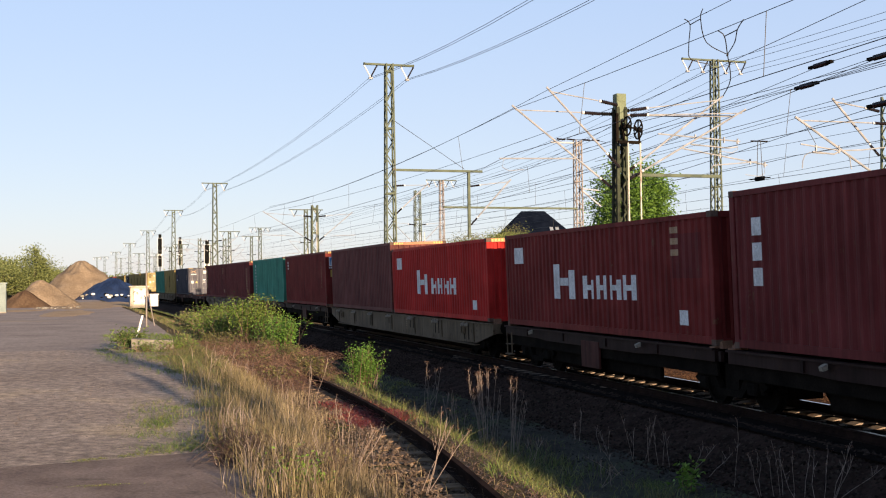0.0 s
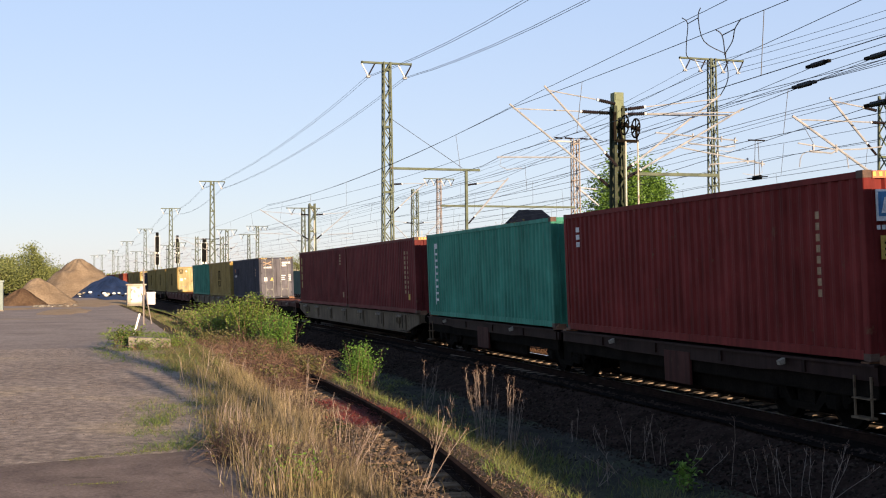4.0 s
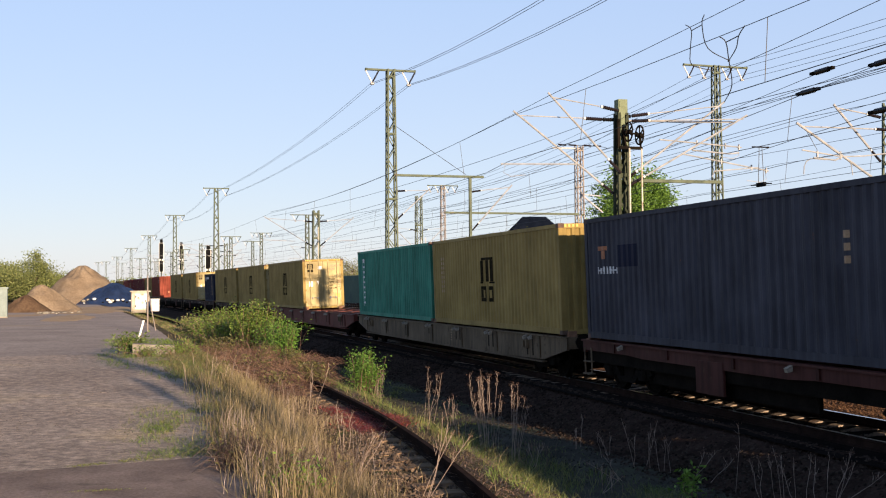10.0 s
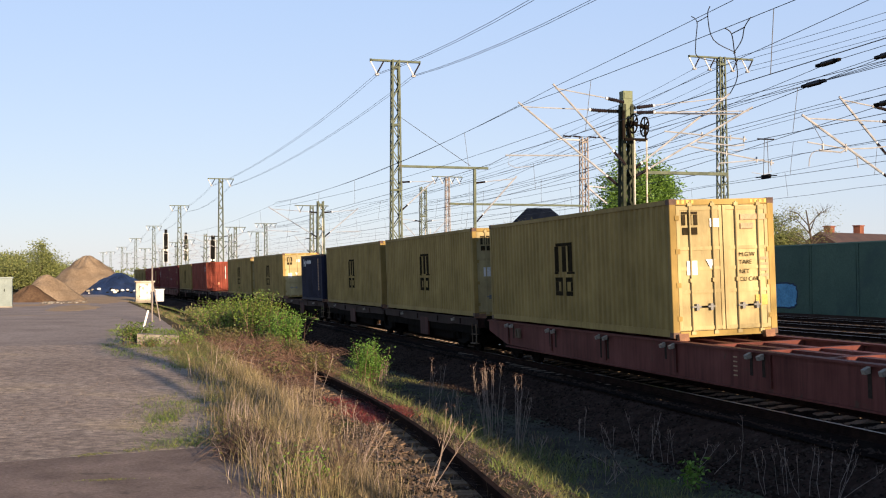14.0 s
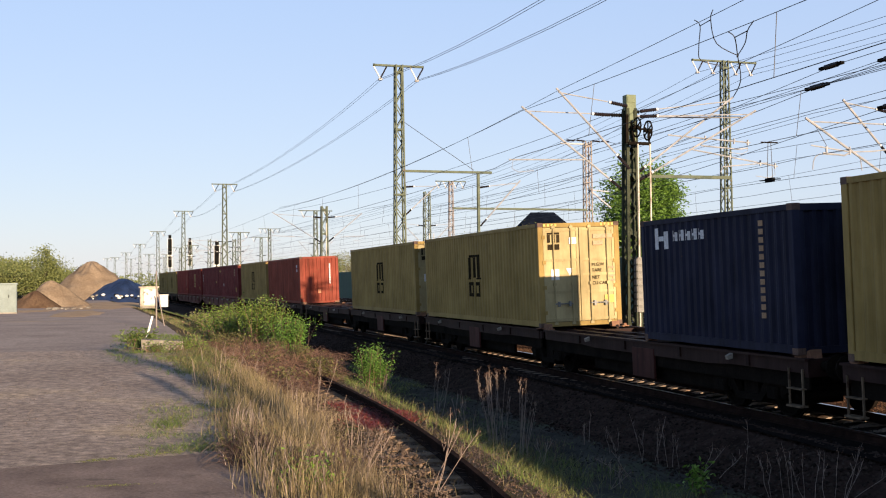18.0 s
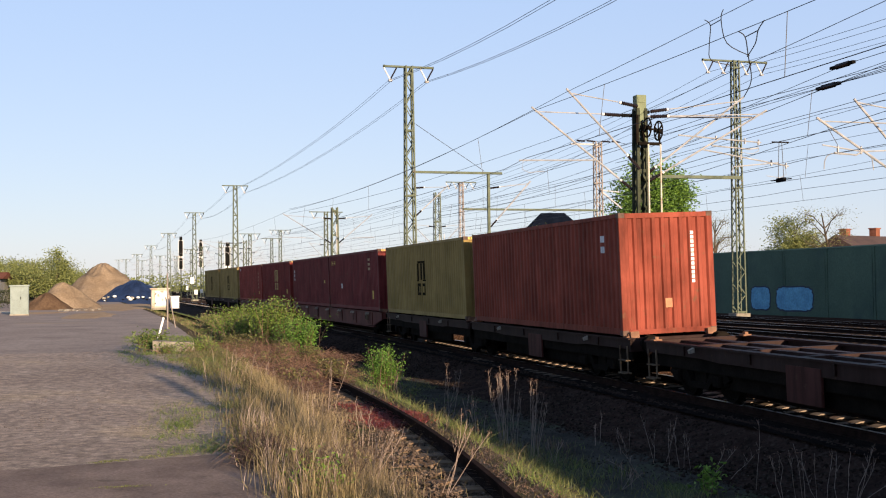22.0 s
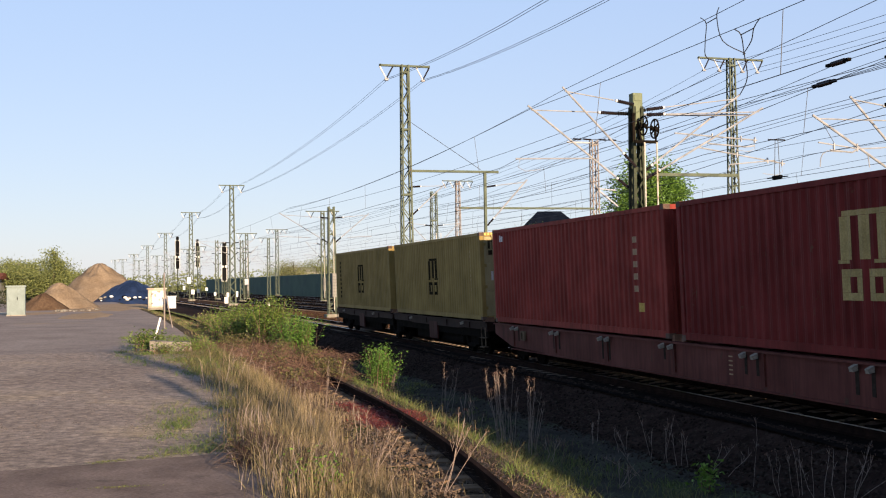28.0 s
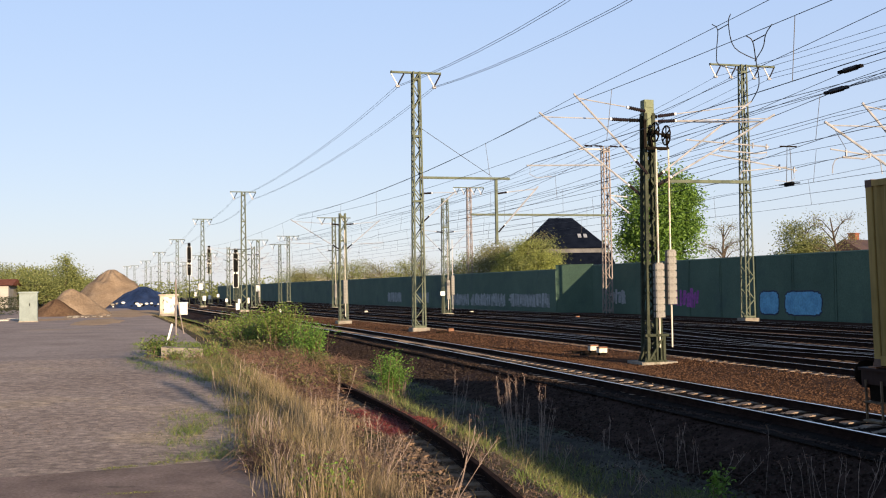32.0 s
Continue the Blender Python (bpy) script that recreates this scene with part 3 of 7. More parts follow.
MARK_DARK = mottled("dark_marking", (0.018, 0.014, 0.008), (0.04, 0.03, 0.018), 3, 0.95, grain=30, relief=0, world_space=False)
MARK_YELLOW = mottled("yellow_marking", (0.5, 0.33, 0.06), (0.65, 0.45, 0.1), 3, 0.6, grain=30, relief=0, world_space=False)
MARK_STRAW = mottled("straw_marking", (0.34, 0.25, 0.09), (0.46, 0.34, 0.13), 3, 0.8, grain=30, relief=0, world_space=False)
MARK_FADED = mottled("faded_marking", (0.3, 0.18, 0.1), (0.42, 0.27, 0.15), 3, 0.6, grain=30, relief=0, world_space=False)
MARK_ORANGE = mottled("orange_marking", (0.3, 0.1, 0.04), (0.45, 0.17, 0.07), 3, 0.6, grain=30, relief=0, world_space=False)
LOCK = mottled("rusty_lock", (0.14, 0.065, 0.035), (0.25, 0.12, 0.065), 6, 0.8, grain=40, relief=0.3, world_space=False)
CASTING = mottled("worn_casting", (0.07, 0.04, 0.03), (0.15, 0.09, 0.065), 6, 0.8, 0.2, grain=40, relief=0.3, world_space=False)
ROD = mottled("galvanised_rod", (0.14, 0.14, 0.14), (0.24, 0.24, 0.23), 6, 0.6, 0.2, grain=40, relief=0, world_space=False)


def wave(y):
    """Depth of the pressed sheet at y: a trapezoid wave."""
    u = (y / PITCH) % 1.0
    if u < 0.26:
        return 0.0
    if u < 0.5:
        return DEEP * (u - 0.26) / 0.24
    if u < 0.76:
        return DEEP
    return DEEP * (1.0 - u) / 0.24


def wave_stops(a, b):
    ys = {a, b}
    for i in range(int(a / PITCH) - 1, int(b / PITCH) + 2):
        for u in (0.0, 0.26, 0.5, 0.76):
            y = (i + u) * PITCH
            if a < y < b:
                ys.add(y)
    return sorted(ys)


def sheet(shape, a, b, z0, z1, face, proud=0.0):
    """A pressed sheet across the near side (face -1) or the far side (1)."""
    ys = wave_stops(a, b)
    v = [(face * (HALF - 0.012 - wave(y) + proud), y, z) for y in ys for z in (z0, z1)]
    f = [(2 * i, 2 * i + 1, 2 * i + 3, 2 * i + 2) for i in range(len(ys) - 1)]
    return shape.add(v, f if face > 0 else [q[::-1] for q in f])


MESHES = {}


def kept(key, make, material):
    """One mesh for every combination of shape and paint."""
    if (key, material.name) not in MESHES:
        MESHES[key, material.name] = make().mesh(key.split(" ")[0], material)
    return MESHES[key, material.name]


def bar_rows(x0, z_top, widths, height, gap, y):
    """Plain bars under one another on an end wall, one for each width."""
    out, z = [], z_top
    for w in widths:
        out.append(Shape().box(x0, y - 0.006, z - height, x0 + w, y, z))
        z -= height + gap
    return out


def letters(a, z, count, w, h, gap, upright=False):
    """Plain blocks in a row or a column on the near side, in place of lettering."""
    out = []
    for i in range(count):
        if upright:
            z0 = z - (i + 1) * (h + gap)
            out.append(sheet(Shape(), a, a + w, z0, z0 + h, -1, 0.006))
        else:
            y0 = a - i * (w + gap)
            out.append(sheet(Shape(), y0 - w * 0.3, y0, z, z + h, -1, 0.006))
            out.append(sheet(Shape(), y0 - w * 0.68, y0 - w * 0.305, z + h * 0.38, z + h * 0.6, -1, 0.006))
            out.append(sheet(Shape(), y0 - w, y0 - w * 0.685, z, z + h * (1.0 if i % 2 else 0.82), -1, 0.006))
    return out


def emblem(mid, z, size):
    """A shipping line's mark as plain blocks: three bars under one beam, two blocks below."""
    def block(a, b, lo, hi):
        return sheet(Shape(), mid + size * a, mid + size * b, z + size * lo, z + size * hi, -1, 0.006)
    out = [block(k * 0.62 - 0.2, k * 0.62 + 0.2, 0.0, 0.92) for k in (-1, 0, 1)] + [block(-0.82, 0.74, 0.925, 1.04), block(-0.98, -0.34, -0.08, -0.005), block(0.56, 0.98, -0.08, -0.005)]
    for k in (-1, 1):
        a, b = k * 0.45 - 0.36, k * 0.45 + 0.36
        out += [block(a, b, -0.36, -0.2), block(a, b, -0.86, -0.7), block(a, a + 0.24, -0.695, -0.365), block(b - 0.24, b, -0.695, -0.365)]
    return out


def words(text, size, material, parent, m, label=""):
    """Readable words as thin raised letters of the built-in font."""
    cu = bpy.data.curves.new("words", "FONT")
    cu.body, cu.size, cu.extrude = text, size, 0.002
    tmp = new("words", cu)
    me = bpy.data.meshes.new_from_object(tmp.evaluated_get(bpy.context.evaluated_depsgraph_get()))
    bpy.data.objects.remove(tmp)
    me.materials.clear()
    me.materials.append(material)
    return part("lettering", me, None, parent, label, m=m)


def container(s_front, paint, label, long=LONG, high=HIGH, doors=False, marks=(), stripes=False, end_marks=False, sign=False, group="containers on the train"):
    """A corrugated box whose front end starts at s_front when the clip begins."""
    p = PAINT[paint]
    h = long / 2
    # door leaves on the sunny end: sunlight put into a lighter copy of the paint
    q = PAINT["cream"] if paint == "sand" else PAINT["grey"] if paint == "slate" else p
    t = thing("shipping_container", label, "container", group=group)
    for face in (-1, 1):
        part("side_panel", kept(f"side_panel {long} {high} {face}", lambda: sheet(Shape(), -h + 0.16, h - 0.16, 0.15, high - 0.1, face), p), None, t)
        x = face * HALF
        part("bottom_rail", kept(f"bottom_rail {long} {high} {face}", lambda: Shape().box(min(x, x - face * 0.06), -h + 0.16, 0.02, max(x, x - face * 0.06), h - 0.16, 0.165), p), None, t)
        part("top_rail", kept(f"top_rail {long} {high} {face}", lambda: Shape().box(min(x, x - face * 0.06), -h + 0.16, high - 0.11, max(x, x - face * 0.06), h - 0.16, high - 0.012), p), None, t)
        for end in (-1, 1):
            y = end * h
            part("corner_post", kept(f"corner_post {face} {end} {long} {high}", lambda: Shape().box(min(x, x - face * 0.15), min(y, y - end * 0.16), 0.11, max(x, x - face * 0.15), max(y, y - end * 0.16), high - 0.11, cut=0.012), p), None, t)
            for z in (0, high - 0.118):
                part("corner_casting", kept(f"corner_casting {face} {end} {z} {long} {high}", lambda: Shape().box(min(x + face * 0.004, x - face * 0.16), min(y + end * 0.004, y - end * 0.178), z, max(x + face * 0.004, x - face * 0.16), max(y + end * 0.004, y - end * 0.178), z + 0.118, cut=0.01), CASTING), None, t)

    def roof_shape():
        sh = Shape()
        n = int(long / 0.42)
        for i in range(n):
            y0 = -h + 0.16 + (long - 0.32) * i / n
            y1 = -h + 0.16 + (long - 0.32) * (i + 1) / n
            sh.box(-HALF + 0.06, y0, high - 0.06, HALF - 0.06, y0 + (y1 - y0) * 0.55, high - 0.02)
            sh.box(-HALF + 0.06, y0 + (y1 - y0) * 0.55, high - 0.06, HALF - 0.06, y1, high - 0.035)
        return sh
    part("roof", kept(f"roof {long} {high}", roof_shape, p), None, t)
    part("floor", kept(f"floor {long} {high}", lambda: Shape().box(-HALF + 0.06, -h + 0.1, 0.05, HALF - 0.06, h - 0.1, 0.16), CASTING), None, t)

    def end_shape(y, end):
        sh = Shape()
        n = 9
        w = 2 * (HALF - 0.15) / n
        for i in range(n):
            x0 = -HALF + 0.15 + i * w
            for k, d in ((0, 0), (0.32, 0), (0.45, 0.045), (0.87, 0.045)):
                sh.v += [(x0 + w * k, y - end * d, 0.12), (x0 + w * k, y - end * d, high - 0.12)]
        sh.v += [(HALF - 0.15, y, 0.12), (HALF - 0.15, y, high - 0.12)]
        sh.f = [(2 * i, 2 * i + 2, 2 * i + 3, 2 * i + 1) for i in range(4 * n)]
        return sh
    for end in (-1, 1):
        y = end * h
        part("end_header", kept(f"end_header {end} {long} {high}", lambda: Shape().box(-HALF + 0.16, min(y, y - end * 0.08), high - 0.13, HALF - 0.16, max(y, y - end * 0.08), high - 0.012), p), None, t)
        part("end_sill", kept(f"end_sill {end} {long} {high}", lambda: Shape().box(-HALF + 0.16, min(y, y - end * 0.08), 0.01, HALF - 0.16, max(y, y - end * 0.08), 0.13), p), None, t)
        if not (doors and end < 0):
            part("end_wall", kept(f"end_wall {end} {long} {high}", lambda: end_shape(y - end * 0.012, end), p), None, t)
    if doors:
        y = -h + 0.03
        for side in (-1, 1):
            a, b = (-HALF + 0.155, -0.012) if side < 0 else (0.012, HALF - 0.155)

            def leaf():
                return Shape().box(a, y, 0.14, b, y + 0.05, high - 0.14)
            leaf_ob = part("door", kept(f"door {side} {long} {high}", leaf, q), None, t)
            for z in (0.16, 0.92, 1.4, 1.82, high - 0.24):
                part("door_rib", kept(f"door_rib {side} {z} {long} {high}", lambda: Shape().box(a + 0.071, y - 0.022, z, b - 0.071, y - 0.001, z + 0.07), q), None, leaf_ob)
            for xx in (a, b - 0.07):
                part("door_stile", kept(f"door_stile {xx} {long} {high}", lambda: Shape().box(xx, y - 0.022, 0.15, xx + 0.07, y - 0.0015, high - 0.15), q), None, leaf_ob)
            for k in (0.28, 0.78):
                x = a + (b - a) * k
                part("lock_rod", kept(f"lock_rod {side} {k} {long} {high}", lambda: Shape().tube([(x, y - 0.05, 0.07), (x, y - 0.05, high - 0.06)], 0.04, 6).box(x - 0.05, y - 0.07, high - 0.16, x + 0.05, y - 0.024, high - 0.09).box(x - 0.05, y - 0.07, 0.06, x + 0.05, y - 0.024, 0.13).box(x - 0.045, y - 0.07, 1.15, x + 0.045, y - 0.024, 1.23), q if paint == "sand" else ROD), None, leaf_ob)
                part("door_handle", kept(f"door_handle {side} {k} {long} {high}", lambda: Shape().box(x - 0.02, y - 0.085, 0.62, x + 0.34 * (1 if k < 0.5 else -1), y - 0.065, 0.655).box(x + 0.1 * (1 if k < 0.5 else -1) - 0.03, y - 0.09, 0.56, x + 0.1 * (1 if k < 0.5 else -1) + 0.03, y - 0.024, 0.7), ROD), None, leaf_ob)
            for z in (0.35, 1.05, 1.75, 2.45):
                x = a if side < 0 else b
                part("hinge", kept(f"hinge {side} {z} {long} {high}", lambda: Shape().box(x - 0.05, y - 0.05, z, x + 0.05, y - 0.0235, z + 0.1), p), None, leaf_ob)
        white = bar_rows(0.42, high - 0.34, (0.62, 0.3), 0.12, 0.07, y - 0.03)
        if paint == "sand":
            for text, z in (("M.G.W", 1.66), ("TARE", 1.5), ("NET", 1.3), ("CU CAP", 1.14)):
                words(text, 0.125, MARK_DARK, t, Matrix.Translation((0.36, y - 0.03, z)) @ Matrix.Rotation(radians(90), 4, "X"), "dark stencilled words")
        else:
            white += bar_rows(0.36, 1.62, (0.3, 0.22, 0.26), 0.06, 0.08, y - 0.026)
        white += bar_rows(0.87, 1.64, (0.17, 0.17, 0.17, 0.17), 0.06, 0.06, y - 0.026)
        for bar in white:
            part("marking", bar, MARK_WHITE if paint != "sand" else MARK_FADED, t, "bar of small lettering")
        if paint == "sand":
            for x0, z0, x1, z1 in [(-0.94 + k * 0.14, 0.55, -0.86 + k * 0.14, 0.33) for k in (0, 1, 2)] + [(-0.94, 0.32, -0.58, 0.27)] + [(-0.93 + k * 0.2, 0.75, -0.79 + k * 0.2, 0.6) for k in (0, 1)]:
                part("badge", Shape().box(x0, y - 0.03, high - z0, x1, y - 0.024, high - z1), MARK_DARK, t, "block of a dark company mark")
            part("sticker", Shape().box(-0.86, y - 0.03, 1.3, -0.62, y - 0.024, 1.6), MARK_WHITE, t, "white label")
            part("sticker", Shape().box(-0.3, y - 0.03, high - 0.6, -0.08, y - 0.024, high - 0.42), MARK_WHITE, t, "white label")
            part("sticker", Shape().box(0.72, y - 0.03, 0.62, 1.0, y - 0.024, 0.84), MARK_YELLOW, t, "yellow warning label")
            part("sticker", Shape().add([(-0.42, y - 0.03, 1.62), (-0.2, y - 0.03, 1.62), (-0.31, y - 0.03, 1.42), (-0.42, y - 0.025, 1.62), (-0.2, y - 0.025, 1.62), (-0.31, y - 0.025, 1.42)], [(2, 1, 0), (3, 4, 5), (1, 4, 3, 0), (2, 5, 4, 1), (0, 3, 5, 2)]), MARK_WHITE, t, "white triangle label")
        else:
            badge = Shape()
            for k in (-1, 1):
                badge.rod((-0.62 - 0.3, y - 0.027, high - 0.42 - 0.12 * k), (-0.62 + 0.3, y - 0.027, high - 0.42 + 0.12 * k), 0.05, 0.006, up=(0, 1, 0))
            part("badge", badge, MARK_FADED, t, "crossed orange company mark")
            for k in range(5):
                part("marking", Shape().box(-0.88 + k * 0.115, y - 0.03, high - 0.76, -0.8 + k * 0.115, y - 0.024, high - 0.64), MARK_WHITE, t, "white lettering block")
            part("sticker", Shape().box(-0.88, y - 0.03, 1.22, -0.66, y - 0.024, 1.5), MARK_WHITE, t, "white label")
            part("warning_sign", Shape().add([(-0.45, y - 0.03, 1.26), (-0.18, y - 0.03, 1.26), (-0.315, y - 0.03, 1.5), (-0.45, y - 0.025, 1.26), (-0.18, y - 0.025, 1.26), (-0.315, y - 0.025, 1.5)], [(0, 1, 2), (3, 5, 4), (0, 3, 4, 1), (1, 4, 5, 2), (2, 5, 3, 0)]), MARK_YELLOW, t, "yellow warning triangle")
    if sign:
        x0 = -HALF + 0.2
        board = part("sign_board", Shape().box(x0, -h - 0.02, high - 0.78, x0 + 0.42, -h - 0.004, high - 0.3), MARK_WHITE, t, "white-framed blue company sign")
        part("blue_field", Shape().box(x0 + 0.035, -h - 0.024, high - 0.71, x0 + 0.385, -h - 0.0205, high - 0.335), SIGN_BLUE, board)
        part("white_stroke", Shape().add([(x0 + 0.08, -h - 0.028, high - 0.66), (x0 + 0.16, -h - 0.028, high - 0.66), (x0 + 0.2, -h - 0.028, high - 0.5), (x0 + 0.36, -h - 0.028, high - 0.4), (x0 + 0.14, -h - 0.028, high - 0.42)], [(0, 1, 2, 3, 4)]), MARK_WHITE, board)
        for k in range(5):
            part("lettering", Shape().box(x0 + k * 0.09, -h - 0.012, high - 0.91, x0 + k * 0.09 + 0.06, -h - 0.004, high - 0.84), MARK_WHITE, t)
        part("sticker", Shape().box(x0 + 0.06, -h - 0.012, high - 1.36, x0 + 0.4, -h - 0.004, high - 1.0), MARK_YELLOW, t, "yellow notice with dark lines")
        for k in range(3):
            part("lettering", Shape().box(x0 + 0.12, -h - 0.016, high - 1.13 - k * 0.09, x0 + 0.34, -h - 0.0125, high - 1.1 - k * 0.09), MARK_DARK, t)
    if end_marks:
        for i in range(12):
            part("number_mark", Shape().box(0.62, -h - 0.006, high - 0.55 - i * 0.105, 0.7, -h + 0.006, high - 0.47 - i * 0.105), MARK_WHITE, t)
        part("sticker", Shape().box(-0.1, -h - 0.008, 0.62, 0.08, -h + 0.006, 0.84), MARK_ORANGE, t, "faded yellow-orange label")
    if stripes:
        if paint != "sand" and not doors:
            # thin orange plate laid over the header's own paint
            part("header_plate", Shape().box(-HALF + 0.17, -h - 0.0035, high - 0.125, HALF - 0.17, -h - 0.0005, high - 0.015), MARK_ORANGE, t, "thin orange plate laid on the end header")
        for side in (-1, 1):
            for k in range(4):
                x = side * (HALF - 0.2 - k * 0.11)
                part("height_stripe", kept(f"height_stripe {x} {long} {high}", lambda: Shape().box(x - 0.028, -h - 0.008, high - 0.1, x + 0.028, -h - 0.004, high - 0.03), MARK_YELLOW), None, t)
    for kind, *spec in marks:
        if kind == "patch":
            part("patch", sheet(Shape(), spec[0], spec[1], spec[2], spec[3], -1, 0.004), spec[4], t, spec[5])
            continue
        blocks = emblem(*spec[:3]) if kind == "emblem" else letters(*spec[:6], upright=kind == "column")
        for block in blocks:
            part("marking", block, spec[-1], t, "block of a large marking")
    MOVERS.append((t, s_front + h, 1.18))
    BOXES.append((s_front, long))
    return t


def bogie_shape():
    sh = Shape()
    for x in (-1.0, 1.0):
        sh.slab([(-1.35, 0.5), (-1.2, 0.62), (-0.55, 0.62), (-0.35, 0.36), (0.35, 0.36), (0.55, 0.62), (1.2, 0.62), (1.35, 0.5), (1.2, 0.42), (0.62, 0.42), (0.42, 0.24), (-0.42, 0.24), (-0.62, 0.42), (-1.2, 0.42)], x - 0.06, x + 0.06)
        for y in (-0.9, 0.9):
            sh.box(x - 0.14, y - 0.16, 0.34, x + 0.14, y + 0.16, 0.56, cut=0.04)
            for k in (-0.24, 0.24):
                sh.turned([(0.07, 0.36), (0.07, 0.56)], Matrix.Translation((x, y + k, 0)), 8)
    sh.box(-1.0, -0.25, 0.34, 1.0, 0.25, 0.84)
    sh.box(-0.9, -1.38, 0.36, 0.9, -1.28, 0.46).box(-0.9, 1.28, 0.36, 0.9, 1.38, 0.46)
    return sh


def wheel_shape():
    rim = [(0.47, -0.07), (0.5, -0.06), (0.49, -0.035), (0.46, -0.03), (0.455, 0.065), (0.4, 0.065), (0.38, 0.02), (0.14, 0.03), (0.12, 0.1), (0.0, 0.1)]
    sh = Shape()
    for side in (-1, 1):
        sh.turned(rim, Matrix.Translation((side * 0.75, 0, 0.46)) @ Matrix.Rotation(radians(90 * side), 4, "Y"), 20)
    return sh.tube([(-1.0, 0, 0.46), (1.0, 0, 0.46)], 0.16, 8)


def bogie(t, y):
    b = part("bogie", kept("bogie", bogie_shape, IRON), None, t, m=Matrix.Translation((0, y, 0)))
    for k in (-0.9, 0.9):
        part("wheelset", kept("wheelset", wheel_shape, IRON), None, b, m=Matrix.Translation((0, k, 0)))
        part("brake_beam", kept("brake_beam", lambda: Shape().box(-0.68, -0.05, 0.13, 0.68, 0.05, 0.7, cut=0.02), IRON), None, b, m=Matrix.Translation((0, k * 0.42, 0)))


def buffers(t, h):
    for end in (-1, 1):
        for x in (-0.88, 0.88):
            part("buffer", kept(f"buffer {end} {x}", lambda: Shape().turned([(0.09, 0), (0.09, 0.38), (0.22, 0.4), (0.22, 0.43)], Matrix.Translation((x, 0, 1.0)) @ Matrix.Rotation(radians(-90 * end), 4, "X"), 12), IRON), None, t, m=Matrix.Translation((0, end * (h - 0.06), 0)))
        part("coupling", kept(f"coupling {end}", lambda: Shape().box(-0.06, min(0, end * 0.5), 0.9, 0.06, max(0, end * 0.5), 1.02), IRON), None, t, m=Matrix.Translation((0, end * (h - 0.05), 0)))


def wagon(s0, s1, kind, paint, label):
    """A container flat from s0 to s1: a fish-bellied one on two bogies, or a low jointed one on three."""
    h = (s1 - s0) / 2
    t = thing("container_wagon", label, "wagon", group="wagons of the train")
    for x in (-1.17, 1.17):
        a, b = x - 0.035, x + 0.035
        if kind == "belly":
            sh = Shape().slab([(-h, 1.12), (-h, 0.8), (-h + 1.7, 0.47), (-h * 0.4, 0.4), (h * 0.4, 0.4), (h - 1.7, 0.47), (h, 0.8), (h, 1.12)], a, b)
            sh.box(x - 0.09, -h, 1.1, x + 0.09, h, 1.14)
            sh.box(x - 0.08, -h + 1.7, 0.395, x + 0.08, h - 1.7, 0.43)
        else:
            sh = Shape()
            for y0, y1 in ((-h, -0.25), (0.25, h)):
                sh.slab([(y0, 1.12), (y0, 0.88), (y0 + 2.6, 0.88), (y0 + 3.4, 0.84), (y1 - 3.4, 0.84), (y1 - 2.6, 0.88), (y1, 0.88), (y1, 1.12)], a, b)
                sh.box(x - 0.09, y0, 1.1, x + 0.09, y1, 1.14)
        sill = part("side_sill", sh, paint, t)
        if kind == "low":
            # added plates that block the sun below the deck and read as shade
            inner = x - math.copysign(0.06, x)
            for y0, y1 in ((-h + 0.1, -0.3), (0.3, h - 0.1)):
                part("under_sill", Shape().box(inner - 0.02, y0, 0.6, inner + 0.02, y1, 0.875), IRON, sill, "dark plate added below the sill in place of shade")
        n = 3 if kind == "belly" else 4
        for i in range(-n, n + 1):
            part("stiffener", kept(f"stiffener {kind} {x}", lambda: Shape().box(min(x, x + math.copysign(0.07, x)), -0.045, 0.5 if kind == "belly" else 0.9, max(x, x + math.copysign(0.07, x)), 0.045, 1.09), paint), None, sill, m=Matrix.Translation((0, i * (h - 1.9) / n, 0)))
        if x < 0:
            for i in range(-3, 4):
                for k in (0, 0.42) if kind == "belly" else (0,) if i % 2 else ():
                    y = i * h * 0.27 + k
                    part("hook", kept("hook", lambda: Shape().add([(0, -0.05, 0), (-0.11, -0.05, -0.05), (-0.11, 0.05, -0.05), (0, 0.05, 0), (0, -0.05, -0.1), (-0.09, -0.05, -0.12), (-0.09, 0.05, -0.12), (0, 0.05, -0.1)], [(0, 1, 2, 3), (4, 7, 6, 5), (0, 4, 5, 1), (1, 5, 6, 2), (2, 6, 7, 3), (3, 7, 4, 0)]), HOOK), None, sill, m=Matrix.Translation((-1.26, y, 1.1)))
                    # thin dark strips of varied length, set on the sill below the hooks
                    if kind == "belly":
                        deep = 0.3 + 0.2 * ((i * 7 + int(k * 10) * 3) % 4) / 3
                        part("hook_pocket", kept(f"hook_pocket {deep:.2f}", lambda: Shape().box(-1.212, -0.05, 1.04 - deep, -1.2, 0.05, 1.04, cut=0.004), STREAK_DARK), None, sill, "dark slot under a tie-down hook", m=Matrix.Translation((0, y + 0.06, 0)))
            if kind == "belly":
                for k in range(5):
                    part("stencil_bar", kept("stencil_bar", lambda: Shape().box(-1.211, -0.07, 0, -1.204, 0.07, 0.025), MARK_FADED), None, sill, m=Matrix.Translation((0, -h * 0.27 + 1.05, 0.62 + 0.085 * k)))
    n = int(2 * h / 1.9)
    for i in range(1, n):
        part("cross_beam", kept("cross_beam", lambda: Shape().box(-1.13, -0.08, 0.9, 1.13, 0.08, 1.11), paint), None, t, m=Matrix.Translation((0, -h + 2 * h * i / n, 0)))
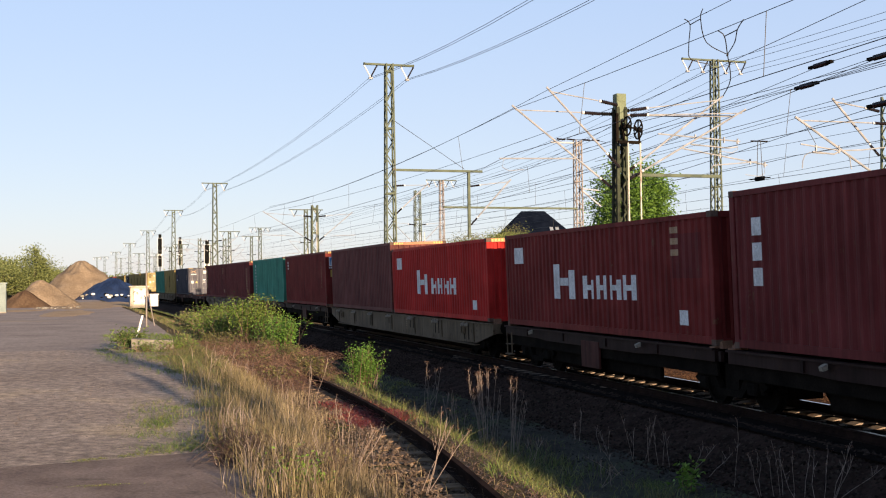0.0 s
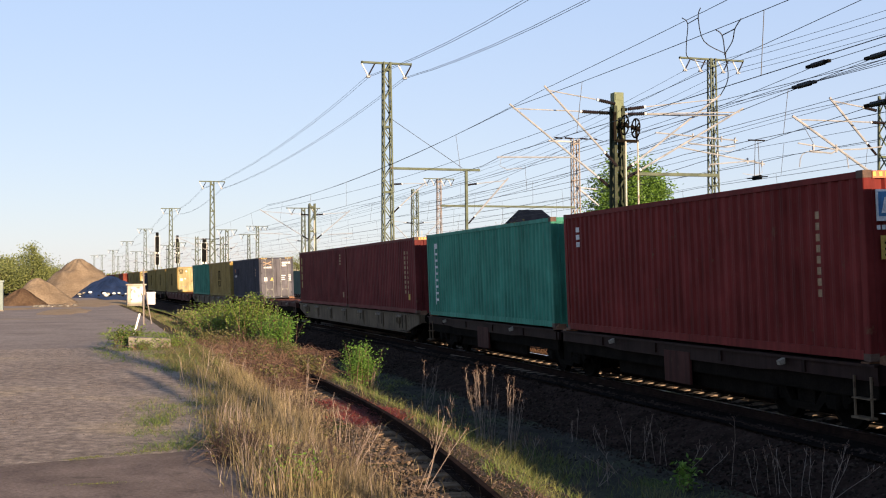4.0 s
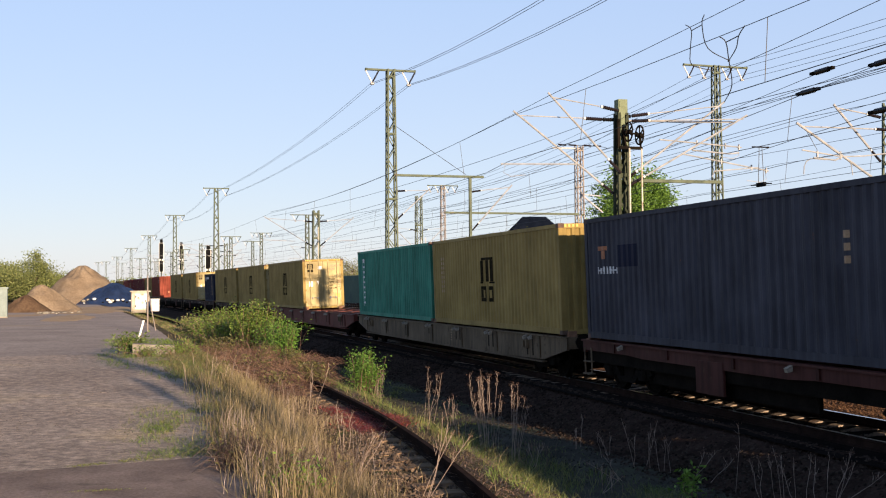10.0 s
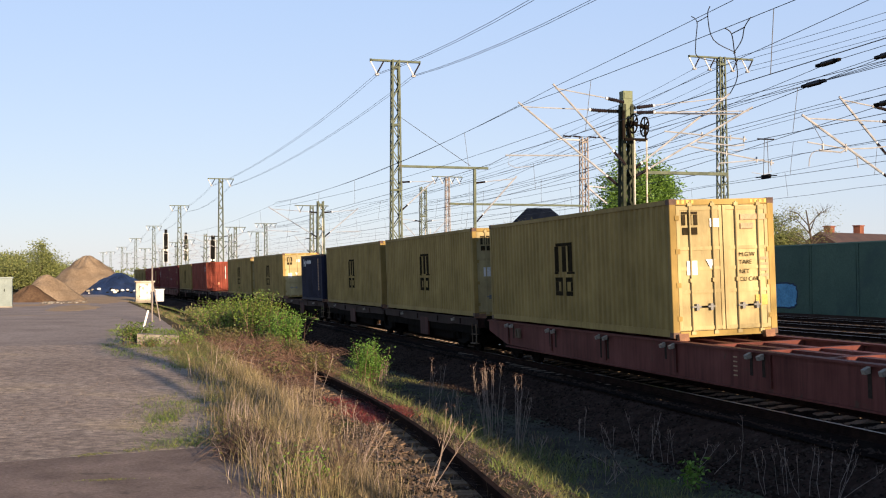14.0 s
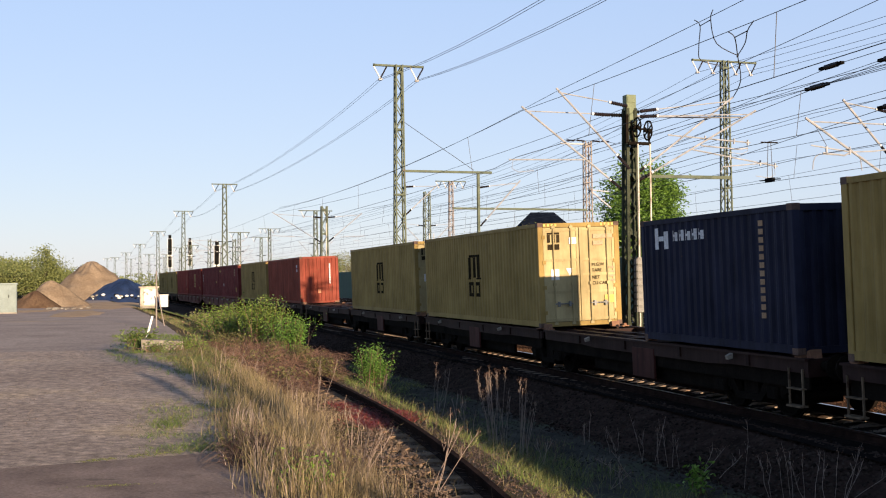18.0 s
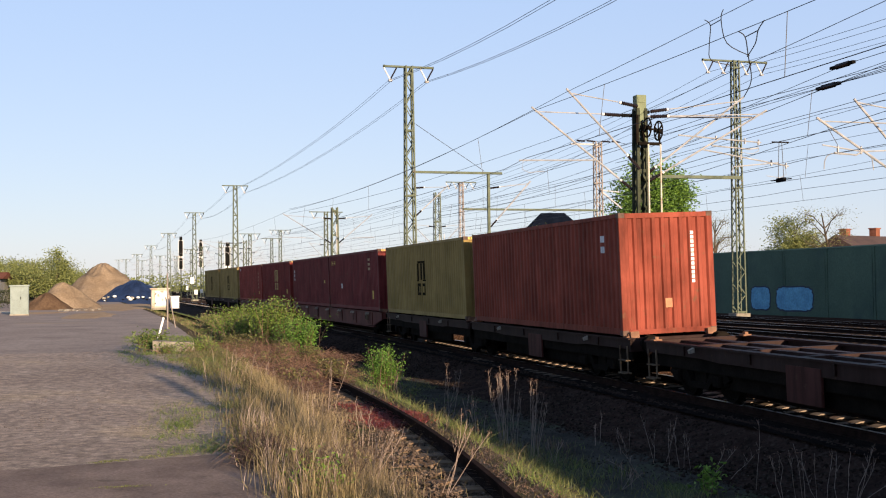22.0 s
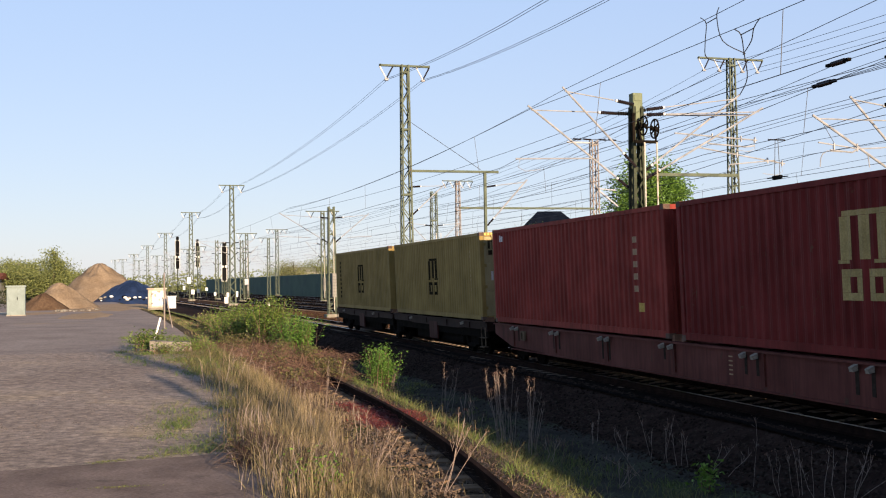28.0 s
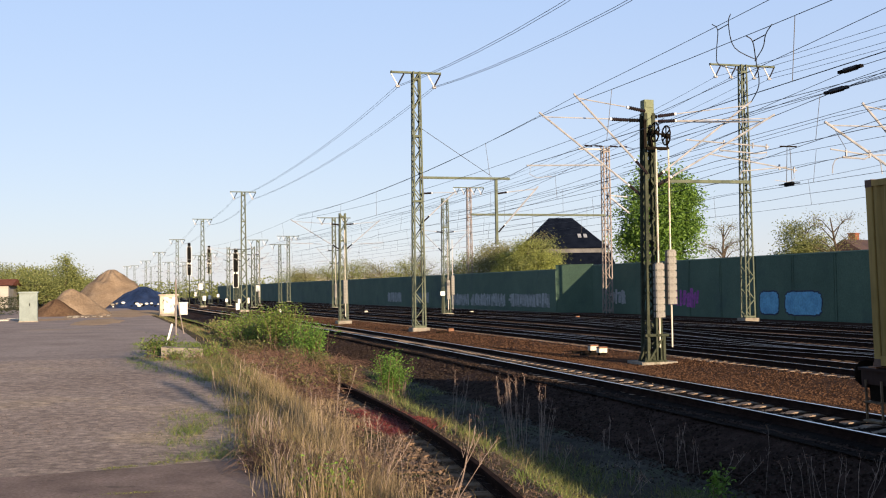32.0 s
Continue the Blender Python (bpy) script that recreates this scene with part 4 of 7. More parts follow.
    for x in (-0.3, 0.3):
        part("centre_beam", Shape().box(x - 0.1, -h + 0.12, 0.82, x + 0.1, h - 0.12, 1.095), paint, t)
    for end in (-1, 1):
        part("headstock", Shape().box(-1.2, min(end * h, end * (h - 0.12)), 0.82, 1.2, max(end * h, end * (h - 0.12)), 1.13), paint, t)
    for y in (-h + 2.2, h - 2.2) + ((0.0,) if kind == "low" else ()):
        bogie(t, y)
    buffers(t, h)
    if kind == "low":
        for y in (-h * 0.5, h * 0.5):
            part("brake_panel", kept("brake_panel", lambda: Shape().box(-1.22, -0.55, 0.34, -1.16, 0.55, 0.98, cut=0.01).box(-1.16, -0.3, 0.6, -0.9, 0.3, 0.9), RUST_FRAME), None, t, "rusty hanging brake panel", m=Matrix.Translation((0, y, 0)))
            part("air_tank", kept("air_tank", lambda: Shape().turned([(0.1, -0.55), (0.19, -0.5), (0.19, 0.5), (0.1, 0.55)], Matrix.Rotation(radians(90), 4, "X"), 10), IRON), None, t, m=Matrix.Translation((-0.6, y + 1.6, 0.62)))
        for y in (-h + 0.35, h - 0.35):
            part("foot_step", kept("foot_step", lambda: Shape().box(-1.24, -0.22, 0.3, -1.21, -0.19, 0.95).box(-1.24, 0.19, 0.3, -1.21, 0.22, 0.95).box(-1.3, -0.22, 0.3, -1.14, 0.22, 0.33).box(-1.28, -0.22, 0.6, -1.16, 0.22, 0.62), GREY_FRAME), None, t, "hanging foot step", m=Matrix.Translation((0, y, 0)))
        for x in (-1.1, 1.1):
            for y in (-h + 0.3, -0.35, 0.35, h - 0.3):
                part("twist_lock", kept("twist_lock", lambda: Shape().box(-0.1, -0.1, 0, 0.1, 0.1, 0.035).box(-0.04, -0.06, 0.035, 0.04, 0.06, 0.09), LOCK), None, t, m=Matrix.Translation((x, y, 1.13)))
        # brake gear drawn out into long dark plates that stand in for shade underneath
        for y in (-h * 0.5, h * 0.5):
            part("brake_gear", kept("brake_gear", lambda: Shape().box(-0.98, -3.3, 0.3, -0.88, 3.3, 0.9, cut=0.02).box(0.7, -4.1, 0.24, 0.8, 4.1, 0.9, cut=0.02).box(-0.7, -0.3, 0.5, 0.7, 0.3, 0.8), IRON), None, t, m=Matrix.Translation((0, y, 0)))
    else:
        for y in (-h + 2.9, h - 2.9):
            part("latch_box", kept("latch_box", lambda: Shape().box(-1.3, -0.14, 0.72, -1.206, 0.14, 0.98, cut=0.01).box(-1.34, -0.03, 0.76, -1.3, 0.03, 0.94), GREY_FRAME), None, t, m=Matrix.Translation((0, y, 0)))
    MOVERS.append((t, (s0 + s1) / 2, 0.0))
    WAGONS.append((t, s0, s1))


STREAK_DARK = mottled("dark_streak", (0.025, 0.019, 0.015), (0.06, 0.045, 0.036), 4, 0.9, grain=30, relief=0.2, world_space=False)
HOOK = mottled("hook_steel", (0.17, 0.145, 0.115), (0.3, 0.26, 0.21), 4, 0.7, grain=30, relief=0.2, world_space=False)
RUST_FRAME = painted("dark_brown_wagon_paint", (0.075, 0.024, 0.02), (0.07, 0.034, 0.024), wear=0.6)
GREY_LABEL = "grey fish-bellied container wagon with dirty sides"
BROWN_LABEL = "brown fish-bellied container wagon with tie-down hooks"
LOW_LABEL = "dark low jointed container wagon on three bogies"
wagon(-19.2, 5.9, "belly", GREY_FRAME, GREY_LABEL)
wagon(6.9, 32.4, "low", DARK_FRAME, LOW_LABEL)
wagon(33.6, 59.0, "belly", GREY_FRAME, GREY_LABEL)
wagon(60.0, 85.6, "low", DARK_FRAME, LOW_LABEL)
wagon(86.9, 112.2, "belly", GREY_FRAME, GREY_LABEL)
wagon(113.5, 139.2, "low", RUST_FRAME, "brown low jointed container wagon, its front half empty")
wagon(140.3, 165.6, "belly", GREY_FRAME, GREY_LABEL)
wagon(166.7, 192.2, "belly", BROWN_FRAME, "brown fish-bellied container wagon, its front half empty")
wagon(193.4, 219.2, "low", DARK_FRAME, LOW_LABEL)
wagon(220.2, 245.7, "low", DARK_FRAME, "dark low jointed container wagon with a gap between its boxes")
wagon(246.7, 272.5, "low", DARK_FRAME, "dark low jointed container wagon, its rear half empty")
wagon(273.4, 299.5, "low", DARK_FRAME, LOW_LABEL)
wagon(300.6, 325.8, "belly", BROWN_FRAME, BROWN_LABEL)
wagon(326.6, 352.0, "belly", BROWN_FRAME, BROWN_LABEL)
wagon(352.9, 379.1, "low", DARK_FRAME, LOW_LABEL)

SAND_LABEL = "mustard yellow container with a dark company mark"
EMB = ("emblem", 0.0, 1.42, 0.72, MARK_DARK)
container(-18.9, "maroon", "plain maroon corrugated steel container")
container(-6.5, "wine", "dark wine-red corrugated container")
container(7.0, "wine", "dark wine-red corrugated container with upright white lettering", marks=[("column", 5.02, 2.5, 3, 0.34, 0.32, 0.13, MARK_WHITE), ("column", 0.9, 0.5, 1, 0.3, 0.2, 0.1, MARK_WHITE)])
container(19.9, "maroon", "maroon corrugated container with big white lettering", high=2.591, marks=[("row", 2.36, 0.8, 1, 1.5, 0.89, 0.1, MARK_WHITE), ("row", 0.35, 0.82, 4, 0.64, 0.56, 0.13, MARK_WHITE), ("patch", 4.66, 5.38, 1.75, 2.2, MARK_WHITE, "white pennant mark"), ("column", -4.7, 2.45, 3, 0.4, 0.13, 0.1, MARK_FADED), ("column", -5.0, 0.75, 1, 0.35, 0.3, 0.1, MARK_WHITE), ("patch", -5.6, -4.4, 1.3, 2.2, PAINT["wine"], "repainted patch")])
container(33.85, "red", "bright red corrugated container with big white lettering", high=2.591, stripes=True, marks=[("row", 2.36, 0.8, 1, 1.5, 0.89, 0.1, MARK_WHITE), ("row", 0.35, 0.82, 4, 0.64, 0.56, 0.13, MARK_WHITE), ("patch", 4.66, 5.38, 1.75, 2.2, MARK_WHITE, "white pennant mark"), ("column", -4.8, 0.75, 1, 0.35, 0.3, 0.1, MARK_WHITE)])
container(46.3, "brown", "faded brownish-red corrugated container", stripes=True)
container(60.1, "maroon", "maroon corrugated container with small white marks", stripes=True, sign=True, marks=[("column", 5.2, 2.6, 3, 0.22, 0.12, 0.06, MARK_WHITE), ("column", -4.9, 2.4, 8, 0.14, 0.12, 0.06, MARK_FADED)])
container(73.2, "teal", "sea-green corrugated container with an upright white name strip", marks=[("patch", 4.78, 5.22, 0.4, 2.55, MARK_WHITE, "upright white name strip"), ("column", 4.86, 2.45, 9, 0.28, 0.15, 0.08, PAINT["teal"])])
container(87.1, "wine", "dark wine-red corrugated container with pale upright lettering", stripes=True, marks=[("column", -4.6, 2.45, 9, 0.16, 0.13, 0.06, MARK_FADED), ("column", -5.0, 2.45, 9, 0.12, 0.12, 0.07, MARK_FADED), ("patch", -5.2, -4.95, 0.5, 0.72, MARK_YELLOW, "yellow label")])
container(99.55, "wine", "dark wine-red corrugated container with pale lettering", marks=[("column", 5.36, 2.64, 4, 0.26, 0.36, 0.085, MARK_STRAW), ("column", -4.9, 2.6, 4, 0.4, 0.08, 0.06, MARK_FADED), ("patch", -5.5, -5.2, 0.45, 0.7, MARK_FADED, "orange label")])
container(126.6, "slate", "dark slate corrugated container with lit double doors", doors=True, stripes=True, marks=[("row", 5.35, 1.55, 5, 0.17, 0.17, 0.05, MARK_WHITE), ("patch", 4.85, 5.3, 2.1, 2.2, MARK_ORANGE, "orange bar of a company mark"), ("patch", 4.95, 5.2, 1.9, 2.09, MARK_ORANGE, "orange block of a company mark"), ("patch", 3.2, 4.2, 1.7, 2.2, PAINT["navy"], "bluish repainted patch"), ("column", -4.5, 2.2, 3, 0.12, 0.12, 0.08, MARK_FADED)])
container(140.5, "sand", SAND_LABEL, stripes=True, marks=[EMB, ("column", 4.95, 2.35, 8, 0.15, 0.1, 0.06, MARK_FADED), ("column", 4.7, 2.35, 8, 0.15, 0.1, 0.06, MARK_FADED)])
container(153.05, "teal", "sea-green corrugated container with an upright white name strip", marks=[("patch", 4.78, 5.22, 0.4, 2.55, MARK_WHITE, "upright white name strip"), ("column", 4.86, 2.45, 9, 0.28, 0.15, 0.08, PAINT["teal"])])
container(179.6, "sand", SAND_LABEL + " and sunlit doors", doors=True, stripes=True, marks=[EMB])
container(193.6, "sand", SAND_LABEL, doors=True, marks=[EMB])
container(206.8, "sand", SAND_LABEL, marks=[EMB])
container(220.4, "navy", "short navy blue corrugated container with a white emblem", long=SHORT, high=2.591, marks=[("row", 2.4, 1.95, 1, 0.7, 0.45, 0.1, MARK_WHITE), ("row", 1.55, 2.1, 5, 0.22, 0.22, 0.06, MARK_WHITE), ("column", -2.0, 2.4, 12, 0.1, 0.1, 0.05, MARK_FADED)])
container(233.1, "sand", SAND_LABEL + " and sunlit doors", doors=True, stripes=True, marks=[EMB])
container(246.9, "sand", SAND_LABEL, doors=True, marks=[EMB])
container(273.7, "orange", "faded orange-red corrugated container with a sunlit blank end", end_marks=True, marks=[("column", -5.1, 2.5, 2, 0.16, 0.16, 0.1, MARK_WHITE)])
container(286.95, "sand", SAND_LABEL, stripes=True, marks=[EMB])
container(300.8, "wine", "dark wine-red corrugated container with a yellow mark", stripes=True, marks=[("row", 5.5, 2.3, 2, 0.5, 0.25, 0.08, MARK_YELLOW), ("patch", -4.9, -4.5, 0.55, 0.95, MARK_YELLOW, "yellow label"), ("patch", 2.6, 2.85, 1.05, 1.3, MARK_WHITE, "white label"), ("column", -4.2, 2.6, 3, 0.35, 0.12, 0.1, MARK_FADED)])
container(313.3, "wine", "dark wine-red corrugated container with small white marks", marks=[("column", 5.5, 2.3, 3, 0.2, 0.16, 0.1, MARK_WHITE), ("patch", -4.9, -4.5, 1.35, 1.5, MARK_YELLOW, "yellow label")])
container(326.8, "maroon", "maroon corrugated container with a pale company mark", stripes=True, marks=[("emblem", -0.3, 1.55, 0.75, MARK_STRAW), ("patch", -4.9, -4.5, 0.65, 0.95, MARK_YELLOW, "yellow label")])
container(339.6, "faded", "faded red corrugated container with a yellow label", marks=[("patch", -4.9, -4.55, 0.55, 0.75, MARK_YELLOW, "yellow label"), ("column", -4.6, 2.4, 5, 0.18, 0.14, 0.14, MARK_FADED), ("row", 5.5, 2.5, 1, 0.3, 0.2, 0.1, MARK_WHITE)])
container(353.2, "sand", SAND_LABEL, doors=True, stripes=True, marks=[EMB, ("column", -4.9, 2.4, 9, 0.12, 0.1, 0.06, MARK_FADED)])
container(366.5, "sand", SAND_LABEL + ", last on the train", marks=[EMB, ("column", 4.9, 2.5, 9, 0.16, 0.14, 0.08, MARK_DARK)])


# lugs on the wagon decks that hold the corners of the boxes
for s_front, long in BOXES:
    for t, s0, s1 in WAGONS:
        if s0 < s_front + long / 2 < s1:
            for y in (s_front - 0.09 - (s0 + s1) / 2, s_front + long + 0.09 - (s0 + s1) / 2):
                for x in (-1.0, 1.0):
                    part("deck_lug", kept("deck_lug", lambda: Shape().slab([(-0.07, 0), (0.07, 0), (0.05, 0.12), (-0.04, 0.15)], -0.11, 0.11), LOCK), None, t, m=Matrix.Translation((x, y, 1.13)))


def motions():
    """The train rolls by at about forty kilometres an hour."""
    for t, s, z in MOVERS:
        walk(t, [(k, along(s - way(k), 0, z, CANT)) for k in range(0, 33, 2)])


# ---- masts and overhead line ----
def lattice(h, w0, w1, bay=0.9, deep=None, bar=0.085):
    """Four corner angles with zigzag bars between them, tapering upwards."""
    sh = Shape()
    d0, d1 = (w0, w1) if deep is None else (w0 * deep, w1 * deep)
    def corner(x, y, z):
        k = z / h
        return Vector((x * (w0 + (w1 - w0) * k) / 2, y * (d0 + (d1 - d0) * k) / 2, z))
    for x in (-1, 1):
        for y in (-1, 1):
            sh.rod(corner(x, y, 0), corner(x, y, h), bar, up=(0, 1, 0))
    n = int(h / bay)
    for i in range(n):
        z0, z1 = h * i / n, h * (i + 1) / n
        k = 1 if i % 2 else -1
        for y in (-1, 1):
            sh.rod(corner(-k, y, z0), corner(k, y, z1), bar * 0.65, 0.025, up=(0, 1, 0))
        for x in (-1, 1):
            sh.rod(corner(x, -k, z0), corner(x, k, z1), bar * 0.65, 0.025, up=(1, 0, 0))
    for z in (h * 0.02, h * 0.5, h * 0.75, h * 0.97):
        for y in (-1, 1):
            sh.rod(corner(-1, y, z), corner(1, y, z), 0.12, 0.05, up=(0, 1, 0))
    return sh


def insulator(a, b, w=0.15, discs=9):
    """A rod of fine porcelain sheds between two points."""
    a, b = Vector(a), Vector(b)
    m = Matrix.Translation(a) @ (b - a).to_track_quat("Z", "Y").to_matrix().to_4x4()
    n = (b - a).length
    prof = [(w * 0.2, -0.01)]
    for i in range(discs):
        z = n * i / discs
        prof += [(w * 0.36, z), (w * 0.5, z + n / discs * 0.45), (w * 0.36, z + n / discs * 0.7)]
    return Shape().turned(prof + [(w * 0.2, n)], m, 8)


def foundation(t, w, z=-0.35, high=0.62):
    part("foundation", Shape().box(-w / 2, -w / 2, z, w / 2, w / 2, z + high, cut=0.05), CONCRETE, t, "weathered concrete foundation block")


def crossarm(t, h, reach, hangers):
    part("crossarm", Shape().box(-reach, -0.09, h - 0.12, reach, -0.05, h).box(-reach, 0.05, h - 0.12, reach, 0.09, h).box(-reach, -0.09, h - 0.14, -reach + 0.08, 0.09, h + 0.02).box(reach - 0.08, -0.09, h - 0.14, reach, 0.09, h + 0.02), MAST_GREEN, t)
    for x in hangers:
        part("insulator", insulator((x - 0.42, 0, h - 0.14), (x, 0, h - 0.9), 0.12), WHITE_INS, t, "white porcelain insulator")
        part("insulator", insulator((x + 0.42, 0, h - 0.14), (x, 0, h - 0.9), 0.12), INSULATOR, t, "dark porcelain insulator")
        part("clamp", Shape().box(x - 0.12, -0.1, h - 1.02, x + 0.12, 0.1, h - 0.9), GALV, t)


def bracket(t, root, tip, tie, y=0.0, steady=None, thick=0.07):
    """A tubular bracket given by (x, z): its slanted tube from root to tip, its tie's root, and a steady arm."""
    def sleeve(p, q, w):
        p, q = Vector((p[0], y, p[1])), Vector((q[0], y, q[1]))
        d = (q - p).normalized()
        part("insulator", insulator(p, p + d * 0.62, w), INSULATOR, t)
        part("cap", Shape().rod(p + d * 0.62, p + d * 0.7, w * 0.7, sides=8), WHITE_INS, t)
        return p + d * 0.74, q
    p, q = sleeve(root, tip, 0.13)
    part("bracket_tube", Shape().tube([p, q + (q - p) * 0.04], thick, 6), GALV, t, "galvanised slanted bracket tube")
    p, q = sleeve(tie, tip, 0.145)
    part("tie_tube", Shape().tube([p, q + Vector((0, 0, -0.06))], thick * 0.6, 6), GALV, t)
    if steady:
        (x0, z0), (x1, z1) = steady
        k = -1 if x1 < x0 else 1
        arm = part("steady_arm", Shape().tube([(x0, y, z0), (x1, y, z1)], thick * 0.75, 6), GALV, t)
        part("registration_hook", Shape().tube([(x1 - k * 0.15, y, z1), (x1 - k * 0.1, y, z1 - 0.3), (x1 - k * 0.35, y, z1 - 0.42), (x1 - k * 0.9, y, z1 - 0.36)], 0.022, 5), GALV, arm)


def cantilever(t, reach, z_low, z_high, y=0.0):
    k = 1 if reach > 0 else -1
    bracket(t, (k * 0.3, z_low + 0.05), (reach, z_high + 0.2), (k * 0.3, z_high - 0.1), y, ((reach * 0.42, z_low + 0.45), (reach * 1.1, z_low + 0.55)))


def counterweight(t, x, y, z0, z1):
    for i in range(8):
        h = (z1 - z0) / 8
        part("weight", kept(f"weight {h:.3f}", lambda: Shape().box(-0.17, -0.15, 0.012, 0.17, 0.15, h - 0.03, cut=0.05).box(-0.12, -0.11, h - 0.03, 0.12, 0.11, h + 0.012).box(0.03, -0.162, 0.05, 0.08, -0.15, h - 0.05), WEIGHT), None, t, m=Matrix.Translation((x, y, z0 + i * h)))
    part("guide_tube", Shape().tube([(x, y, 0.6), (x, y, 7.45 if z1 < 4.2 else z1 + 2.2)], 0.06, 6), CREAM, t)


def tension_wheel(t, x, y, z, r=0.33):
    turn = [2 * math.pi * i / 20 for i in range(21)]
    w = part("tension_wheel", Shape().tube([(x, y + r * math.sin(a), z + r * math.cos(a)) for a in turn], 0.06, 6), IRON, t, "black spoked tensioning wheel")
    part("hub", Shape().rod((x - 0.12, y, z), (x + 0.12, y, z), 0.14, sides=8), IRON, w)
    for i in range(6):
        a = math.pi * i / 3
        part("spoke", Shape().rod((x, y, z), (x, y + r * math.sin(a), z + r * math.cos(a)), 0.04, 0.03), IRON, w)


MAST_LABEL = "tall green steel lattice mast on a concrete base"


def tall_mast(s, off, h, reach=1.65, hangers=(-1.2, 1.2), w0=0.76, w1=0.44, material=None, label=MAST_LABEL, base=-0.3):
    t = thing("lattice_mast", label, "mast", along(s, off, base), group="overhead line masts")
    part("lattice_frame", lattice(h, w0, w1, 0.8, bar=0.095), material or MAST_GREEN, t)
    crossarm(t, h, reach, hangers)
    foundation(t, w0 + 0.45)
    return t


def short_mast(s, off, h, reaches, w0=0.62, w1=0.5, label="green steel lattice mast with tubular brackets", z_low=6.2, z_high=8.3, weights=0, base=-0.3, material=None, bay=0.75, bar=0.085, rise=0.62):
    t = thing("catenary_mast", label, "mast", along(s, off, base), group="overhead line masts")
    part("lattice_frame", lattice(h, w0, w1, bay, bar=bar), material or MAST_GREEN, t)
    foundation(t, w0 + (0.5 if rise > 0.5 else 0.85), high=rise)
    for r, y, dz in reaches:
        cantilever(t, r, z_low - base - 0.3 + dz, z_high - base - 0.3 + dz, y)
    for i in range(weights):
        counterweight(t, 0.05 + i * 0.46, -0.55, 1.62 + i * 0.45, 3.5 + i * 0.45)
    return t


mast_a = tall_mast(70.5, 5.1, 16.5, w0=0.68, w1=0.42)
part("boom", Shape().box(0.2, -0.1, 9.7, 6.2, 0.1, 9.84), MAST_GREEN, mast_a, "sideways steel boom")
part("drop_post", Shape().box(5.2, -0.09, 5.5, 5.36, 0.09, 9.7), MAST_GREEN, mast_a)
part("stay", Shape().tube([(0.3, 0, 12.9), (5.0, 0, 9.9)], 0.035, 5), WIRE, mast_a)
bracket(mast_a, (0.3, 6.9), (2.5, 8.9), (0.3, 8.75))
bracket(mast_a, (5.4, 6.3), (8.1, 9.2), (5.4, 8.8), thick=0.1)
for s, h in ((149.5, 15.6), (200, 15.2), (252, 14.0), (308, 13.2), (370, 12.6), (444, 12.8), (510, 14.0)):
    t = tall_mast(s, 4.8, h)
    if s < 320:
        cantilever(t, -4.6, 6.5, 8.2)
        cantilever(t, 2.6, 6.5, 8.2)
mast_k = short_mast(37.1, 4.8, 8.75, (), 0.48, 0.29, "sturdy dark lattice mast with brackets and tension weights", weights=2, material=MAST_DARK, bay=0.5, bar=0.11, rise=0.46)
part("mast_head", Shape().box(-0.18, -0.18, 8.68, 0.18, 0.18, 9.22, cut=0.02), MAST_HEAD, mast_k, "green sheet-steel mast head")
part("face_plate", Shape().box(-0.1, -0.225, 8.12, 0.04, -0.21, 8.68).rod((0.0, -0.23, 8.2), (0.1, -0.23, 7.6), 0.06), MAST_HEAD, mast_k)
part("bolt_plate", Shape().box(-0.14, -0.2, 8.95, 0.14, -0.18, 9.15), MAST_HEAD, mast_k)
for p, q in (((-0.15, 0.25, 8.55), (-0.6, 0.25, 8.55)), ((0.16, 0.25, 8.64), (0.5, 0.25, 8.7))):
    part("strain_insulator", insulator(p, q, 0.15, 5), BLACK, mast_k, "thick black strain insulator")
bracket(mast_k, (-0.15, 6.62), (-2.75, 9.25), (-0.2, 8.8), -0.25)
bracket(mast_k, (-0.12, 5.87), (-3.8, 8.65), (-0.62, 8.55), 0.25, ((-1.6, 6.95), (-4.4, 6.9)))
bracket(mast_k, (0.16, 6.35), (4.1, 9.25), (0.54, 8.71), 0.25, ((1.6, 7.9), (4.9, 7.7)))
bracket(mast_k, (0.16, 6.18), (4.7, 8.72), (0.3, 8.45), -0.25, ((2.2, 7.35), (5.7, 6.8)))
for x0, z0, x1, z1 in ((1.6, 7.9, 4.9, 7.7), (2.2, 7.35, 5.7, 6.8)):
    for k in (0.45, 0.8, 0.97):
        x, z = x0 + (x1 - x0) * k, z0 + (z1 - z0) * k
        part("clamp", Shape().box(x - 0.02, 0.22 if z0 > 7.5 else -0.28, z - 0.1, x + 0.02, 0.28 if z0 > 7.5 else -0.22, z + 0.1), GALV, mast_k)
part("steady_arm", Shape().tube([(2.9, 0.25, 7.55), (4.4, 0.25, 7.45), (4.8, 0.25, 7.5)], 0.055, 6), GALV, mast_k)
part("steady_arm", Shape().tube([(3.4, -0.25, 6.55), (3.5, -0.25, 6.75), (5.3, -0.25, 6.92)], 0.045, 6), GALV, mast_k)
part("upper_arm", Shape().tube([(0.3, 0.0, 8.5), (2.3, 0.0, 8.52), (4.4, 0.0, 8.58)], 0.07, 6), GALV, mast_k)
part("side_beam", Shape().box(0.3, -0.06, 6.33, 3.9, 0.06, 6.44), MAST_GREEN, mast_k)
tension_wheel(mast_k, 0.04, -0.5, 8.03)
tension_wheel(mast_k, 0.46, -0.5, 7.93)
